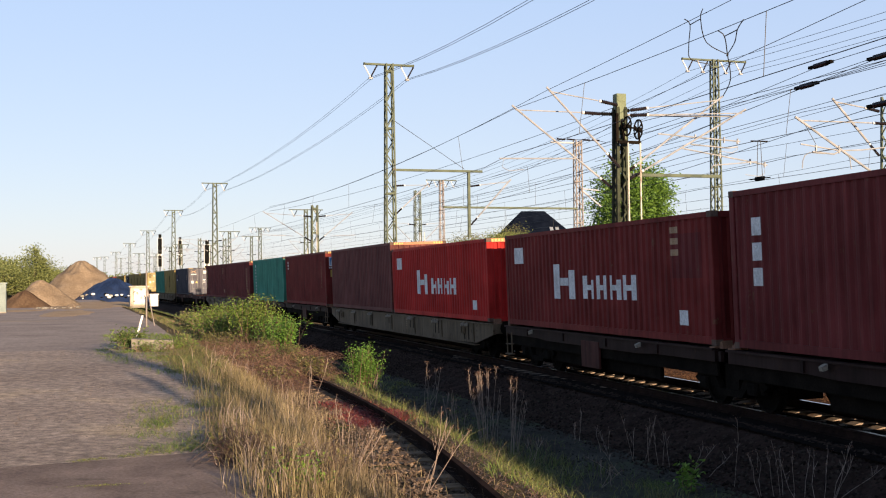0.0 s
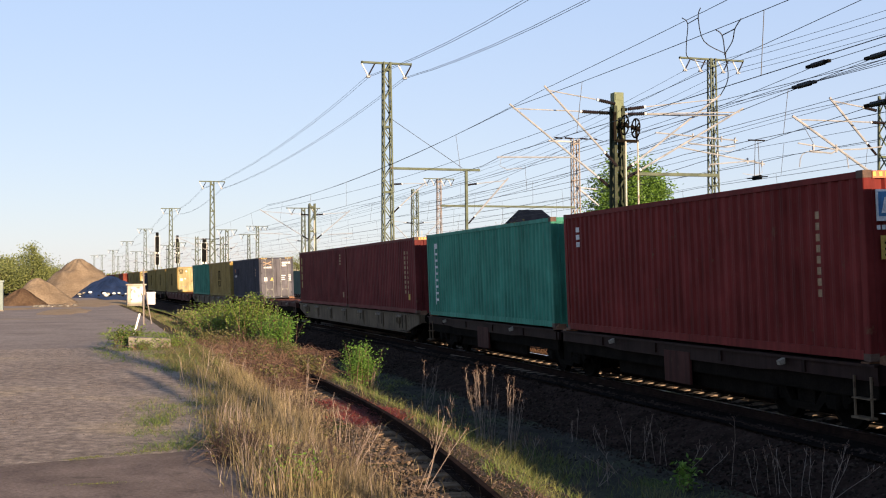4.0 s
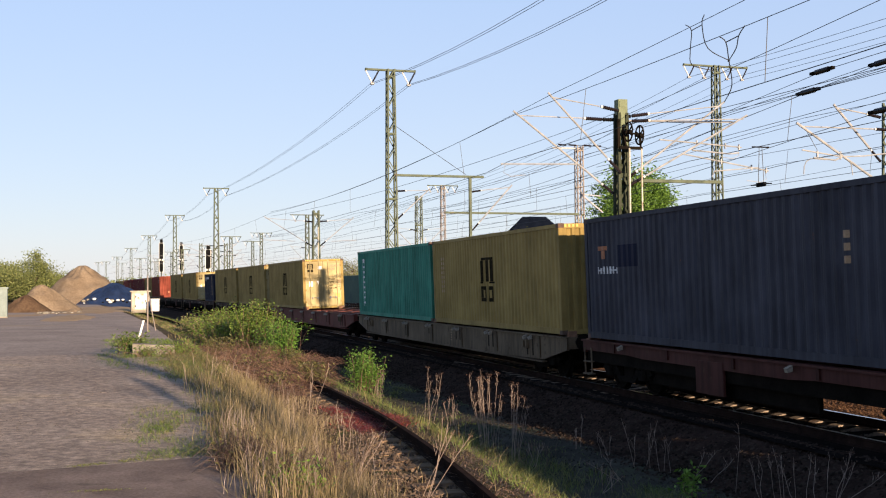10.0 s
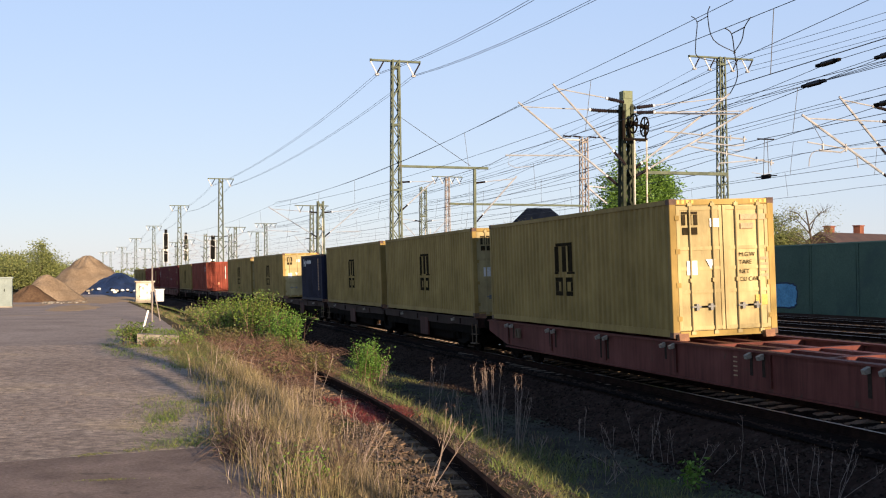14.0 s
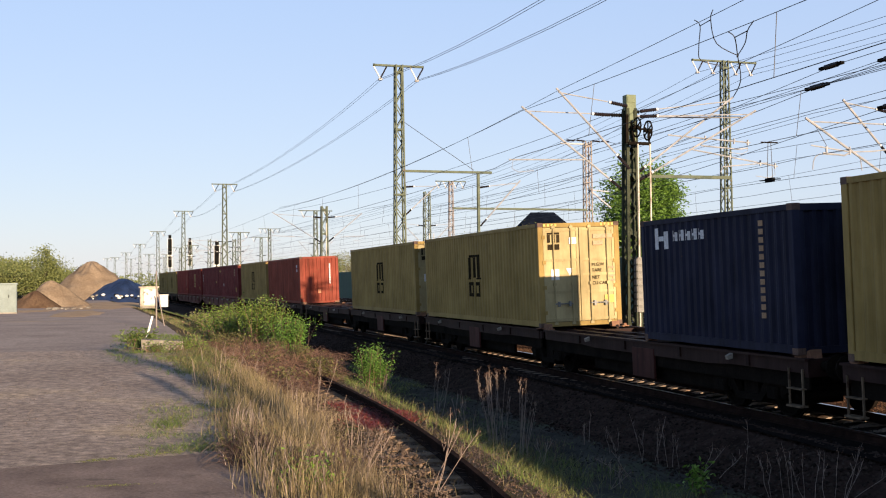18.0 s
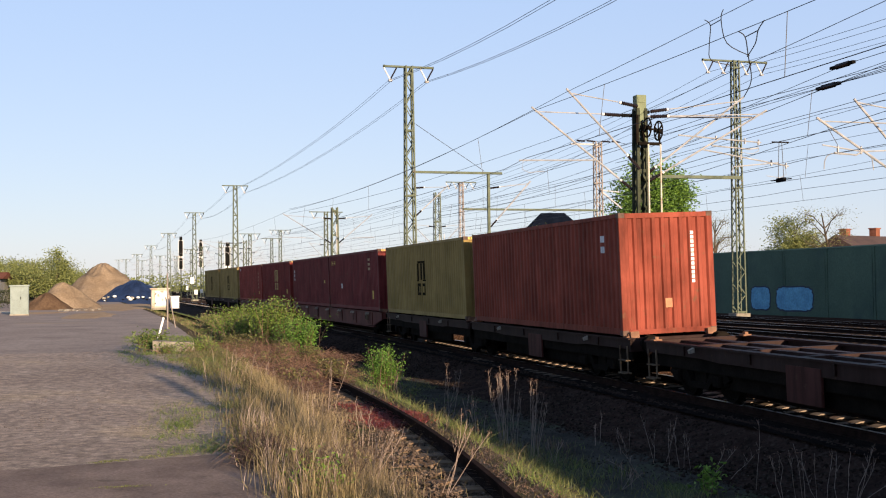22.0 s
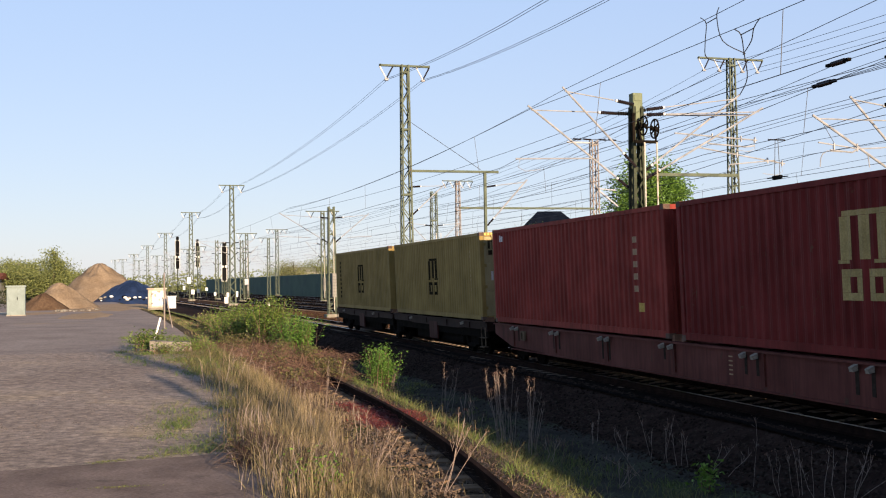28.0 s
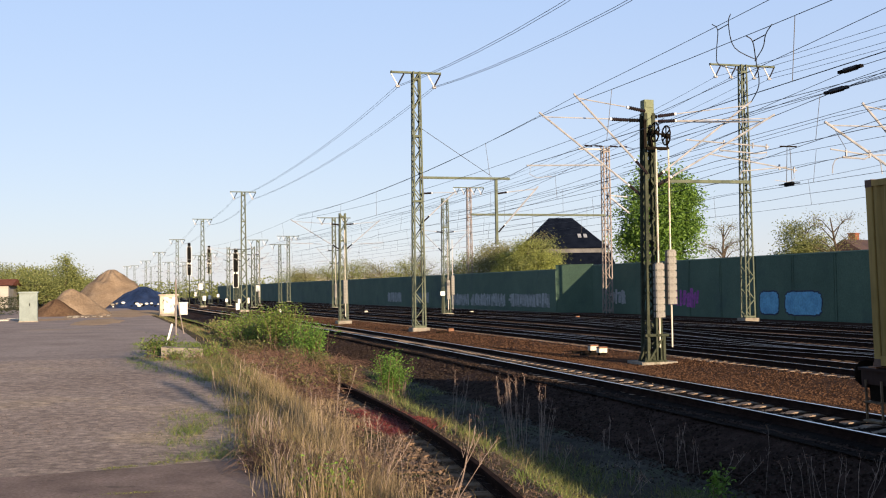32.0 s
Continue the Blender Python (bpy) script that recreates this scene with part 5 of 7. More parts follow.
part("wheel_axle", Shape().rod((-0.1, -0.5, 8.0), (0.62, -0.5, 7.95), 0.07, sides=6).box(-0.3, -0.55, 7.42, 0.55, -0.45, 7.52).rod((-0.05, -0.5, 7.45), (-0.05, -0.2, 8.3), 0.06).rod((-0.25, -0.3, 7.5), (-0.25, -0.3, 8.5), 0.09).rod((0.5, -0.5, 7.9), (0.5, -0.5, 7.5), 0.05), IRON, mast_k)
part("step_frame", Shape().box(-0.52, -0.62, 0.98, 0.36, -0.52, 1.07).box(-0.45, -0.62, 0.06, -0.36, -0.52, 1.7).box(0.14, -0.62, 0.06, 0.23, -0.52, 1.0).box(-0.12, -0.62, 0.06, -0.05, -0.54, 1.9).rod((-0.4, -0.57, 0.1), (0.18, -0.57, 1.0), 0.07).rod((-0.5, -0.57, 0.1), (-0.3, -0.4, 0.6), 0.07).box(-0.5, -0.62, 0.1, 0.3, -0.45, 0.16), MAST_DARK, mast_k)
part("mast_foot", Shape().rod((-0.5, 0, 0.02), (-0.22, 0, 0.7), 0.12).rod((0.5, 0, 0.02), (0.22, 0, 0.7), 0.12).box(-0.4, -0.3, 0.1, 0.4, 0.3, 0.17), MAST_DARK, mast_k)
mast_l = short_mast(90.0, 4.4, 8.8, ((-4.0, 0, -0.3), (3.0, 0, -0.3)), 0.62, 0.42, weights=1)
for z in (0.7, 1.1, 1.5, 1.9, 2.3):
    part("rung", Shape().box(-0.28, -0.34, z, 0.28, -0.3, z + 0.06), MAST_GREEN, mast_l)
short_mast(-14.0, 4.8, 9.2, ((-4.0, 0, 0), (4.0, 0, 0.3)))
short_mast(108.0, 18.8, 11.6, ((-2.6, 0, 0), (2.6, 0, 0)), 0.7, 0.5, "green lattice mast with tension weights and a white sign", weights=2)
tall_mast(73.5, 30.5, 18.6, 2.65, (-2.2, -0.95, 0.95, 2.2), 0.7, 0.4)
tall_mast(150, 35.9, 16.6, 2.2, (-1.8, -0.7, 0.7, 1.8), 0.74, 0.46, MAST_RUST, "tall rusty pink lattice mast with four insulators")
mast_p = thing("lattice_mast", "rusty pink lattice mast before the noise barrier", "mast", along(103.3, 34.0, -0.3), group="overhead line masts")
part("lattice_frame", lattice(16.45, 0.72, 0.6, 0.8, bar=0.1), MAST_RUST, mast_p)
part("crossarm", Shape().box(-2.9, -0.07, 16.1, 0.45, 0.07, 16.25), GALV, mast_p)
for x0, x1 in ((-2.3, -1.45), (-1.2, -0.35), (0.45, 1.3), (1.5, 2.35)):
    part("insulator", insulator((x0, -0.2, 16.5), (x1, -0.2, 16.45), 0.2, 6), INSULATOR, mast_p, "dark strain insulator")
part("strain_link", Shape().tube([(-2.6, -0.2, 16.25), (-2.3, -0.2, 16.5), (-0.3, -0.2, 16.47), (0.45, -0.2, 16.5), (2.35, -0.2, 16.42), (3.0, -0.2, 16.3)], 0.05, 5), IRON, mast_p)
part("strut", Shape().rod((0.25, 0, 11.6), (2.5, 0, 9.9), 0.14).rod((0.3, 0, 11.65), (2.3, 0, 11.5), 0.1), GALV, mast_p)
mast_q = short_mast(40.6, 18.8, 10.2, (), 0.8, 0.5)
bracket(mast_q, (-0.4, 6.54), (-4.58, 9.09), (-0.36, 9.01), -0.2, thick=0.1)
bracket(mast_q, (-0.4, 7.74), (-2.55, 10.0), (-0.36, 9.6), 0.3, thick=0.1)
part("registration_arm", Shape().tube([(-4.49, -0.2, 8.08), (-2.67, -0.2, 7.85), (-1.6, -0.2, 7.9), (-0.5, -0.2, 8.03)], 0.06, 6), GALV, mast_q)
part("registration_arm", Shape().tube([(-3.95, -0.2, 7.78), (-2.94, -0.2, 7.7), (-2.6, -0.2, 7.86)], 0.07, 6), GALV, mast_q)
part("steady_arm", Shape().tube([(-3.38, -0.2, 7.71), (-4.09, -0.2, 7.74), (-4.3, -0.2, 7.62), (-4.4, -0.2, 7.42), (-4.43, -0.2, 7.1)], 0.04, 6), GALV, mast_q)
part("steady_arm", Shape().tube([(-2.67, -0.2, 7.88), (-2.32, -0.2, 7.72), (-2.19, -0.2, 7.54), (-2.13, -0.2, 7.1)], 0.04, 6), GALV, mast_q)
for x in (-3.78, -2.7):
    part("clamp", Shape().box(x - 0.025, -0.24, 7.74, x + 0.025, -0.16, 8.06), GALV, mast_q)
part("hanger_wire", Shape().rod((-4.37, -0.2, 9.02), (-3.77, -0.2, 8.08), 0.016), WIRE, mast_q)
tall_mast(249, 28.3, 14.6, 2.4, (-1.9, -0.8, 0.8, 1.9), 0.7, 0.5)
for s, o, h, arm in ((159, 18.8, 12.9, 2.4), (200, 14.3, 11.6, 1.8), (206, 9.9, 10.6, 0), (176, 9.9, 9.5, 0), (230, 23.2, 12.0, 2.0), (262, 18.8, 12.2, 1.8), (300, 14.3, 12.0, 1.8), (330, 28.3, 13.5, 2.4), (300, 23.2, 12.5, 1.8), (235, 9.9, 10.5, 1.5), (345, 9.9, 11.5, 1.8), (390, 18.8, 12.5, 1.8), (430, 9.9, 12.0, 1.8), (450, 23.2, 13.0, 2.2)):
    t = short_mast(s, o, h, ((-2.4, 0, 0), (2.4, 0, 0)), 0.6, 0.42, weights=1 if s in (159, 200) else 0)
    if arm:
        crossarm(t, h, arm, (-arm * 0.7, arm * 0.7))

# beams between the masts on the right
beam = thing("cross_span_beam", "green steel beam spanning the tracks", "beam", along(80, 11.8, 7.7))
part("beam", Shape().box(0, -0.1, 0, 10.7, 0.1, 0.14), MAST_GREEN, beam)
# signals
for s, o, h, label in ((204, 2.9, 11.2, "tall signal with black lamp heads on a thin post"), (168, 6.2, 8.9, "railway signal with black lamp heads"), (237, 9.9, 12.0, "distant railway signal with black lamp heads")):
    t = thing("railway_signal", label, "signal", along(s, o, -0.3))
    part("post", Shape().rod((0, 0, 0), (0, 0, h), 0.16), MAST_DARK, t)
    part("signal_head", Shape().box(-0.32, -0.2, h - 3.4, 0.32, 0.1, h - 0.7, cut=0.08), BLACK, t)
    part("signal_head", Shape().box(-0.3, -0.2, h - 5.6, 0.3, 0.1, h - 3.7, cut=0.08), BLACK, t)
    part("white_rim", Shape().box(-0.4, 0.1, h - 5.7, 0.4, 0.13, h - 0.62, cut=0.01), WHITE, t, "white edge of the signal board")
    part("number_box", Shape().box(-0.24, -0.2, h - 0.6, 0.24, 0.1, h), BLACK, t)
    for z in (h - 1.2, h - 2.0, h - 2.8):
        part("lamp_hood", Shape().turned([(0.12, 0), (0.14, 0.25)], Matrix.Translation((0.12, -0.2, z)) @ Matrix.Rotation(radians(90), 4, "X"), 8), BLACK, t)


for s, o, z, w, h in ((196, 4.0, 3.0, 1.3, 1.9), (195, 4.5, 1.2, 1.1, 1.4), (185, 4.3, 1.5, 0.8, 1.1), (150, 4.05, 0.3, 1.0, 1.5), (162, 5.9, 1.0, 0.9, 1.1), (151, 5.5, 1.1, 0.8, 1.3), (198, 13.9, 2.6, 1.3, 1.9), (175, 5.7, 1.1, 0.7, 0.9), (128, 5.8, 0.3, 0.5, 0.6), (107.0, 18.1, 2.0, 0.9, 0.75), (230, 6.5, 1.8, 1.0, 1.4), (240, 12.0, 1.5, 1.0, 1.2)):
    t = thing("trackside_box", "white trackside sign box on a thin post", "sign", along(s, o, -0.3), group="trackside boxes")
    part("post", Shape().rod((0, 0, 0), (0, 0, z + 0.1), 0.09), MAST_DARK, t)
    w, h = w * 0.5, h * 0.55
    part("plate", Shape().box(-w / 2, -0.12, z, w / 2, 0.06, z + h, cut=0.03), WHITE, t)


def hang(s0, s1, o0, o1, z0, z1, sag, n=14):
    pts = []
    for i in range(n + 1):
        k = i / n
        pts.append(tp(s0 + (s1 - s0) * k, o0 + (o1 - o0) * k, z0 + (z1 - z0) * k - sag * 4 * k * (1 - k)))
    return pts


def wire(name, label, spans, w, group="overhead wires", n=14):
    pts = []
    for span in spans:
        pts += hang(*span, n=n)[1 if pts else 0:]
    return single(name, Shape().tube(pts, w, 4), WIRE, label, "wire", group=group)


for o in (-1.3, -1.1, 1.1, 1.3):
    stations = (-6, 70.5, 149.5, 200, 252, 308, 370, 444, 510)
    tops = (15.4, 15.25, 14.3, 13.9, 12.7, 11.9, 11.3, 11.5, 12.7)
    wire("feeder_cable", "thick twin feeder cable between mast tops", [(a, b, 5.1 + o if a < 100 else 4.8 + o, 5.1 + o if b < 100 else 4.8 + o, za, zb, 1.75 if a < 60 else 0.8) for a, b, za, zb in zip(stations, stations[1:], tops, tops[1:])], 0.026)
for o in (-2.2, -0.95, 0.95, 2.2):
    wire("feeder_cable", "feeder cable on the tall mast", [(-5, 73.5, 30.5 + o, 30.5 + o, 17.6, 17.35, 0.8), (73.5, 150, 30.5 + o, 35.9 + o * 0.82, 17.35, 15.3, 0.8), (150, 249, 35.9 + o * 0.82, 28.3 + o * 0.8, 15.3, 13.3, 1.0)], 0.028)

LINES = [(0.8, 8.25, 6.65), (7.6, 8.3, 6.8), (12.1, 8.5, 6.9), (16.6, 8.5, 6.9), (21.0, 8.6, 7.0), (25.5, 8.6, 7.0)]
for i, (o, hi, lo) in enumerate(LINES):
    st = (-14, 37, 90, 149.5, 200, 252, 308, 370, 444) if i < 3 else (-8, 52, 108, 159, 200, 262, 330, 390, 450)
    spans = [(a, b) for a, b in zip(st, st[1:])]
    wire("messenger_wire", "messenger wire above the track", [(a, b, o, o, hi, hi, 0.32) for a, b in spans], 0.018)
    contact = wire("contact_wire", "contact wire above the track", [(a, b, o + 0.25, o - 0.25, lo, lo, 0.05) for a, b in spans], 0.02)
    for a, b in spans[:4]:
        for k in (0.12, 0.31, 0.5, 0.69, 0.88):
            s = a + (b - a) * k
            part("dropper", Shape().rod(tp(s, o + 0.25 - 0.5 * k, lo - 0.05 * 4 * k * (1 - k)), tp(s, o, hi - 0.32 * 4 * k * (1 - k)), 0.012), WIRE, contact)
# overlapping lines that rise to the tension masts, with their insulators
EXTRA = [(-14, 37.1, 2.6, 2.05, 10.6, 8.95, 0.2), (37.1, 90, 2.05, 0.8, 8.95, 8.35, 0.5), (-14, 37.0, 1.6, 5.0, 9.6, 8.4, 0.1), (-14, 37.1, 12.6, 5.5, 9.4, 7.95, 0.3), (-8, 52, 8.6, 10.0, 9.9, 8.8, 0.5), (-8, 52, 9.4, 10.6, 9.4, 8.2, 0.5), (-8, 108, 14.0, 18.6, 10.4, 9.6, 0.8), (37, 90, 5.0, 0.8, 8.6, 8.0, 0.4), (37, 108, 5.4, 18.4, 8.3, 9.4, 0.4), (-8, 90, 10.6, 8.4, 11.0, 8.3, 1.0)]
for e in EXTRA:
    wire("tension_wire", "slanting bronze tension wire above the tracks", [e], 0.019)
for s, o, z in ((34.4, 11.11, 9.73), (34.4, 10.54, 8.99), (31.0, 10.96, 9.37), (31.0, 10.91, 7.85)):
    t = thing("line_insulator", "dark rod insulator hung in a tension wire", "insulator", along(s, o, z), group="line insulators")
    part("rod", insulator((0, -0.4, 0), (0, 0.4, 0), 0.2, 7), INSULATOR, t)
    for y in (-0.65, 0.4):
        part("fitting", Shape().box(-0.07, y, -0.05, 0.07, y + 0.25, 0.05), IRON, t)
    wire("tension_wire", "slanting bronze tension wire above the tracks", [(-6, s - 0.5, o, o, z + 0.4, z, 0.1), (s + 0.5, 95, o, o + 4, z, z - 0.8, 0.7)], 0.022)
hung = thing("line_insulator", "black section insulator hung from two droppers", "insulator", along(32.7, 7.6, 5.6), group="line insulators")
part("rod", Shape().box(-0.05, -0.24, -0.07, 0.05, 0.24, 0.06, cut=0.02).rod((0, -0.6, -0.02), (0, -0.24, 0), 0.035).rod((0, 0.24, 0), (0, 0.6, 0.02), 0.035), BLACK, hung)
for y in (-0.16, 0.16):
    part("dropper", Shape().rod((0, y, 0.05), (0, y * 0.5, 1.2), 0.014), WIRE, hung)
part("yoke", Shape().rod((-0.3, 0, 1.2), (0.3, 0, 1.2), 0.04), IRON, hung)
# looped jumpers that tie the upper wires to the ones below
JUMPERS = (
    ((26.96, 1.95, 9.16), (26.85, 2.05, 8.99), (28.15, 2.7, 8.75), (28.79, 3.1, 8.51), (29.1, 3.9, 8.45)),
    ((25.98, 1.95, 9.2), (26.29, 2.05, 9.02), (27.36, 2.8, 8.67), (27.97, 3.8, 8.5)),
    ((26.85, 2.05, 8.99), (26.29, 2.05, 9.02)),
    ((23.21, 0.8, 8.0), (23.1, 0.9, 7.85), (23.69, 1.3, 7.59), (25.13, 2.2, 7.28), (26.9, 3.0, 7.18)),
    ((22.1, 0.8, 8.0), (22.54, 0.9, 7.88), (23.7, 1.5, 7.86), (25.47, 2.3, 7.93)),
    ((23.1, 0.9, 7.85), (22.54, 0.9, 7.88)),
)
for row in JUMPERS:
    pts = [tp(*p) for p in row]
    fine = [pts[0]]
    for p, q, r, e in zip([pts[0]] + pts, pts, pts[1:], pts[2:] + [pts[-1]]):
        for k in (0.25, 0.5, 0.75, 1.0):
            fine.append(0.5 * (2 * q + (r - p) * k + (2 * p - 5 * q + 4 * r - e) * k * k + (3 * q - p - 3 * r + e) * k ** 3))
    single("jumper_cable", Shape().tube(fine, 0.026, 5), WIRE, "looped black jumper cable between overhead wires", "wire", group="overhead wires")

# ---- noise barrier ----
def barrier(name, off, s0, s1, top, end=None):
    t = thing(name, "green noise barrier with sprayed scrawls", "wall", kind="structure")
    s = s0
    while s < s1:
        e = min(s + 5.0, s1)
        m = along((s + e) / 2, off, 0)
        half = (e - s) / 2
        body = Shape().box(-0.08, -half + 0.09, -0.5, 0.08, half - 0.09, top)
        body.box(-0.1, -half + 0.09, 0.25, -0.08, half - 0.09, top - 0.2)
        part("panel", body, WALL_GREEN, t, m=m)
        part("post", Shape().box(-0.104, -0.09, -0.5, 0.12, 0.09, top + 0.03), WALL_GREEN, t, m=along(s, off, 0))
        s = e
    part("capping", Shape().tube([tp(x, off, top + 0.02) for x in np.linspace(s0, s1, 30)], 0.2, 4), WALL_GREEN, t)
    return t


WALL_R, WALL_L, JOG, BACK = 35.4, 32.9, 109.6, 113.4
barrier("noise_barrier_near", WALL_R, -20, JOG, 4.5)
barrier("noise_barrier_far", WALL_L, BACK, 420, 4.15)
t = thing("noise_barrier_return", "pale green end of the noise barrier in the sun", "wall", kind="structure")
corner_a, corner_b = tp(JOG, WALL_R, 0), tp(BACK, WALL_L, 0)
half = (corner_b - corner_a).length / 2
slant = Matrix.Translation((corner_a + corner_b) / 2) @ Matrix.Rotation(math.atan2(corner_b.y - corner_a.y, corner_b.x - corner_a.x), 4, "Z")
part("panel", Shape().box(-half, -0.08, -0.5, half, 0.08, 4.62), WALL_GREEN, t, m=slant)
part("capping", Shape().box(-half, -0.11, 4.62, half, 0.11, 4.72), WALL_GREEN, t, m=slant)
for z in (0.9, 1.8, 2.7, 3.6):
    part("rib", Shape().box(-half + 0.1, 0.08, z, half - 0.1, 0.1, z + 0.08), WALL_GREEN, t, m=slant)
PAINT_BLUE = mottled("blue_spray", (0.07, 0.27, 0.46), (0.13, 0.42, 0.62), 1.2, 0.7, grain=6, relief=0)
PAINT_DARK = mottled("dark_spray", (0.015, 0.02, 0.05), (0.03, 0.04, 0.09), 1.2, 0.8, grain=6, relief=0)
PAINT_WHITE = mottled("pale_spray", (0.2, 0.22, 0.22), (0.4, 0.42, 0.42), 1.6, 0.7, grain=6, relief=0)
PAINT_FADED = mottled("faded_spray", (0.2, 0.225, 0.22), (0.36, 0.39, 0.385), 1.2, 0.8, grain=6, relief=0)
PAINT_DIM = mottled("worn_spray", (0.1, 0.135, 0.12), (0.17, 0.205, 0.195), 0.9, 0.8, grain=6, relief=0)
PAINT_PURPLE = mottled("purple_spray", (0.16, 0.03, 0.18), (0.32, 0.06, 0.32), 1.5, 0.7, grain=6, relief=0)


def scrawl(s, off, z, length, high, material, label, seed, blob=False, band=False):
    rnd = random.Random(seed)
    if blob:
        t = thing("graffiti", label, "graffiti", along(s, off, 0))
        for name, grow, x0, mtl in (("outline", 0.1, -0.116, PAINT_DARK), ("colour_fill", 0.0, -0.122, material)):
            ring = []
            for i in range(64):
                a = 2 * math.pi * i / 64
                q = 1 + 0.07 * abs(math.sin(7 * a + seed))
                y, zz = (math.copysign(abs(f(a)) ** 0.42, f(a)) * q for f in (math.cos, math.sin))
                ring.append((y * (length / 2 + grow), zz * (high / 2 + grow) + z + high / 2))
            part(name, Shape().slab(ring, x0, -0.109), mtl, t)
        return
    t = thing("graffiti", label, "graffiti", along(s, off, 0))
    y = -length / 2
    if band:
        ring = [(y + length * k / 24, z + 0.05 * math.sin(5 * k + seed)) for k in range(25)]
        ring += [(y + length * k / 24, z + high - 0.1 + 0.09 * math.sin(3 * k + seed)) for k in range(24, -1, -1)]
        part("base_coat", Shape().slab(ring, -0.111, -0.105), PAINT_DIM, t)
    while y < length / 2:
        w = rnd.uniform(0.2, 0.7)
        h = high * rnd.uniform(0.6, 1)
        z0 = z + (high - h) * rnd.random()
        lean = rnd.uniform(-0.25, 0.25)
        sh = Shape().slab([(y, z0), (y + w * 0.6, z0 - 0.03), (y + w, z0 + 0.06), (y + w + lean, z0 + h), (y + w * 0.4 + lean, z0 + h + 0.04), (y + lean, z0 + h - 0.06)], -0.125, -0.112)
        if rnd.random() < 0.6:
            zz = z0 + h * rnd.uniform(0.2, 0.8)
            sh.slab([(y, zz), (y + 0.9, zz + rnd.uniform(-0.2, 0.2)), (y + 0.9, zz + 0.25), (y, zz + 0.22)], -0.122, -0.11)
        part("stroke", sh, material, t)
        y += w + rnd.uniform(0.02, 0.3)


scrawl(73.8, WALL_R, 0.12, 4.3, 1.62, PAINT_BLUE, "rounded pale-blue graffiti block", 2, True)
scrawl(78.1, WALL_R, 0.12, 2.4, 1.62, PAINT_BLUE, "rounded pale-blue graffiti block", 5, True)
scrawl(91.0, WALL_R, 0.4, 5.0, 1.7, PAINT_PURPLE, "purple sprayed scrawl on the barrier", 7)
scrawl(103.5, WALL_R, 0.6, 3.0, 1.6, PAINT_WHITE, "pale sprayed scrawl on the barrier", 9)
for i, (s, n, z) in enumerate(((146, 9, 0.1), (134.4, 12, 0.12), (120.8, 11.6, 0.15), (163, 7, 0.3), (178, 8, 0.3))):
    scrawl(s, WALL_L, z, n, 1.55, PAINT_FADED, "faded pale sprayed scrawl on the barrier", 20 + i, band=True)


# ---- plants ----
def blade(sh, rnd, p, leaf):
    a = Vector((rnd.uniform(-1, 1), rnd.uniform(-1, 1), rnd.uniform(-0.7, 0.7))).normalized() * leaf * rnd.uniform(0.6, 1.2)
    b = a.cross(Vector((rnd.uniform(-1, 1), rnd.uniform(-1, 1), rnd.uniform(-1, 1))))
    if b.length < 1e-5:
        b = Vector((0, 0, 1))
    b = b.normalized() * leaf * 0.42
    sh.add([p - a, p + b, p + a, p - b], [(0, 1, 2, 3)])


def tree(name, label, place, high, wide, seed, leaves=4200, material=None, leaf=0.28, trunk=0.2, bare=False, full=False, girth=0.055):
    rnd = random.Random(seed)
    t = thing(name, label, "tree", Matrix.Translation(place))
    limbs = Shape()
    limbs.tube([(0, 0, -0.3), (rnd.uniform(-0.2, 0.2), 0, high * 0.3), (rnd.uniform(-0.4, 0.4), 0.1, high * 0.6), (rnd.uniform(-0.4, 0.4), 0, high * 0.92)], high * girth, 7, high * 0.01)
    crown = Shape()
    tips = []
    for i in range(26):
        z = high * rnd.uniform(trunk, 0.9)
        a = rnd.uniform(0, 2 * math.pi)
        reach = wide / 2 * rnd.uniform(0.55, 1.0) * math.sqrt(max(0.12, 1 - ((z / high - 0.5) / 0.52) ** 2))
        e = Vector((reach * math.cos(a), reach * math.sin(a), min(high * 0.97, z + reach * rnd.uniform(0.1, 0.5))))
        mid = Vector((e.x * 0.5, e.y * 0.5, (z + e.z) / 2 + 0.1))
        limbs.tube([(0, 0, z * 0.9), mid, e], high * 0.014, 5, 0.02)
        tips += [e, mid.lerp(e, 0.5), mid]
        if bare:
            for _ in range(9):
                f = mid.lerp(e, rnd.random())
                limbs.tube([f, f + Vector((rnd.uniform(-1, 1), rnd.uniform(-1, 1), rnd.uniform(0, 1.2))) * wide * 0.13], 0.03, 3, 0.012)
    tips.append(Vector((0, 0, high * 0.93)))
    part("trunk", limbs, BARK, t)
    knots = []
    if full:
        for _ in range(90):
            d = Vector((rnd.gauss(0, 1), rnd.gauss(0, 1), rnd.gauss(0, 1))).normalized() * rnd.uniform(0.35, 0.92)
            d *= 1 + 0.3 * noise.noise((d.x * 2 + seed, d.y * 2, d.z * 2))
            knots.append(Vector((d.x * wide / 2, d.y * wide / 2, high * 0.54 + d.z * high * 0.44)))
    for i in range(leaves):
        p = rnd.choice(knots if full and i % 4 else tips)
        q = p + Vector((rnd.gauss(0, 1), rnd.gauss(0, 1), rnd.gauss(0, 0.8))) * wide * (0.075 if full else 0.085)
        if q.z > high * 0.1:
            blade(crown, rnd, q, leaf)
    part("crown", crown, material or LEAF, t)
    return t


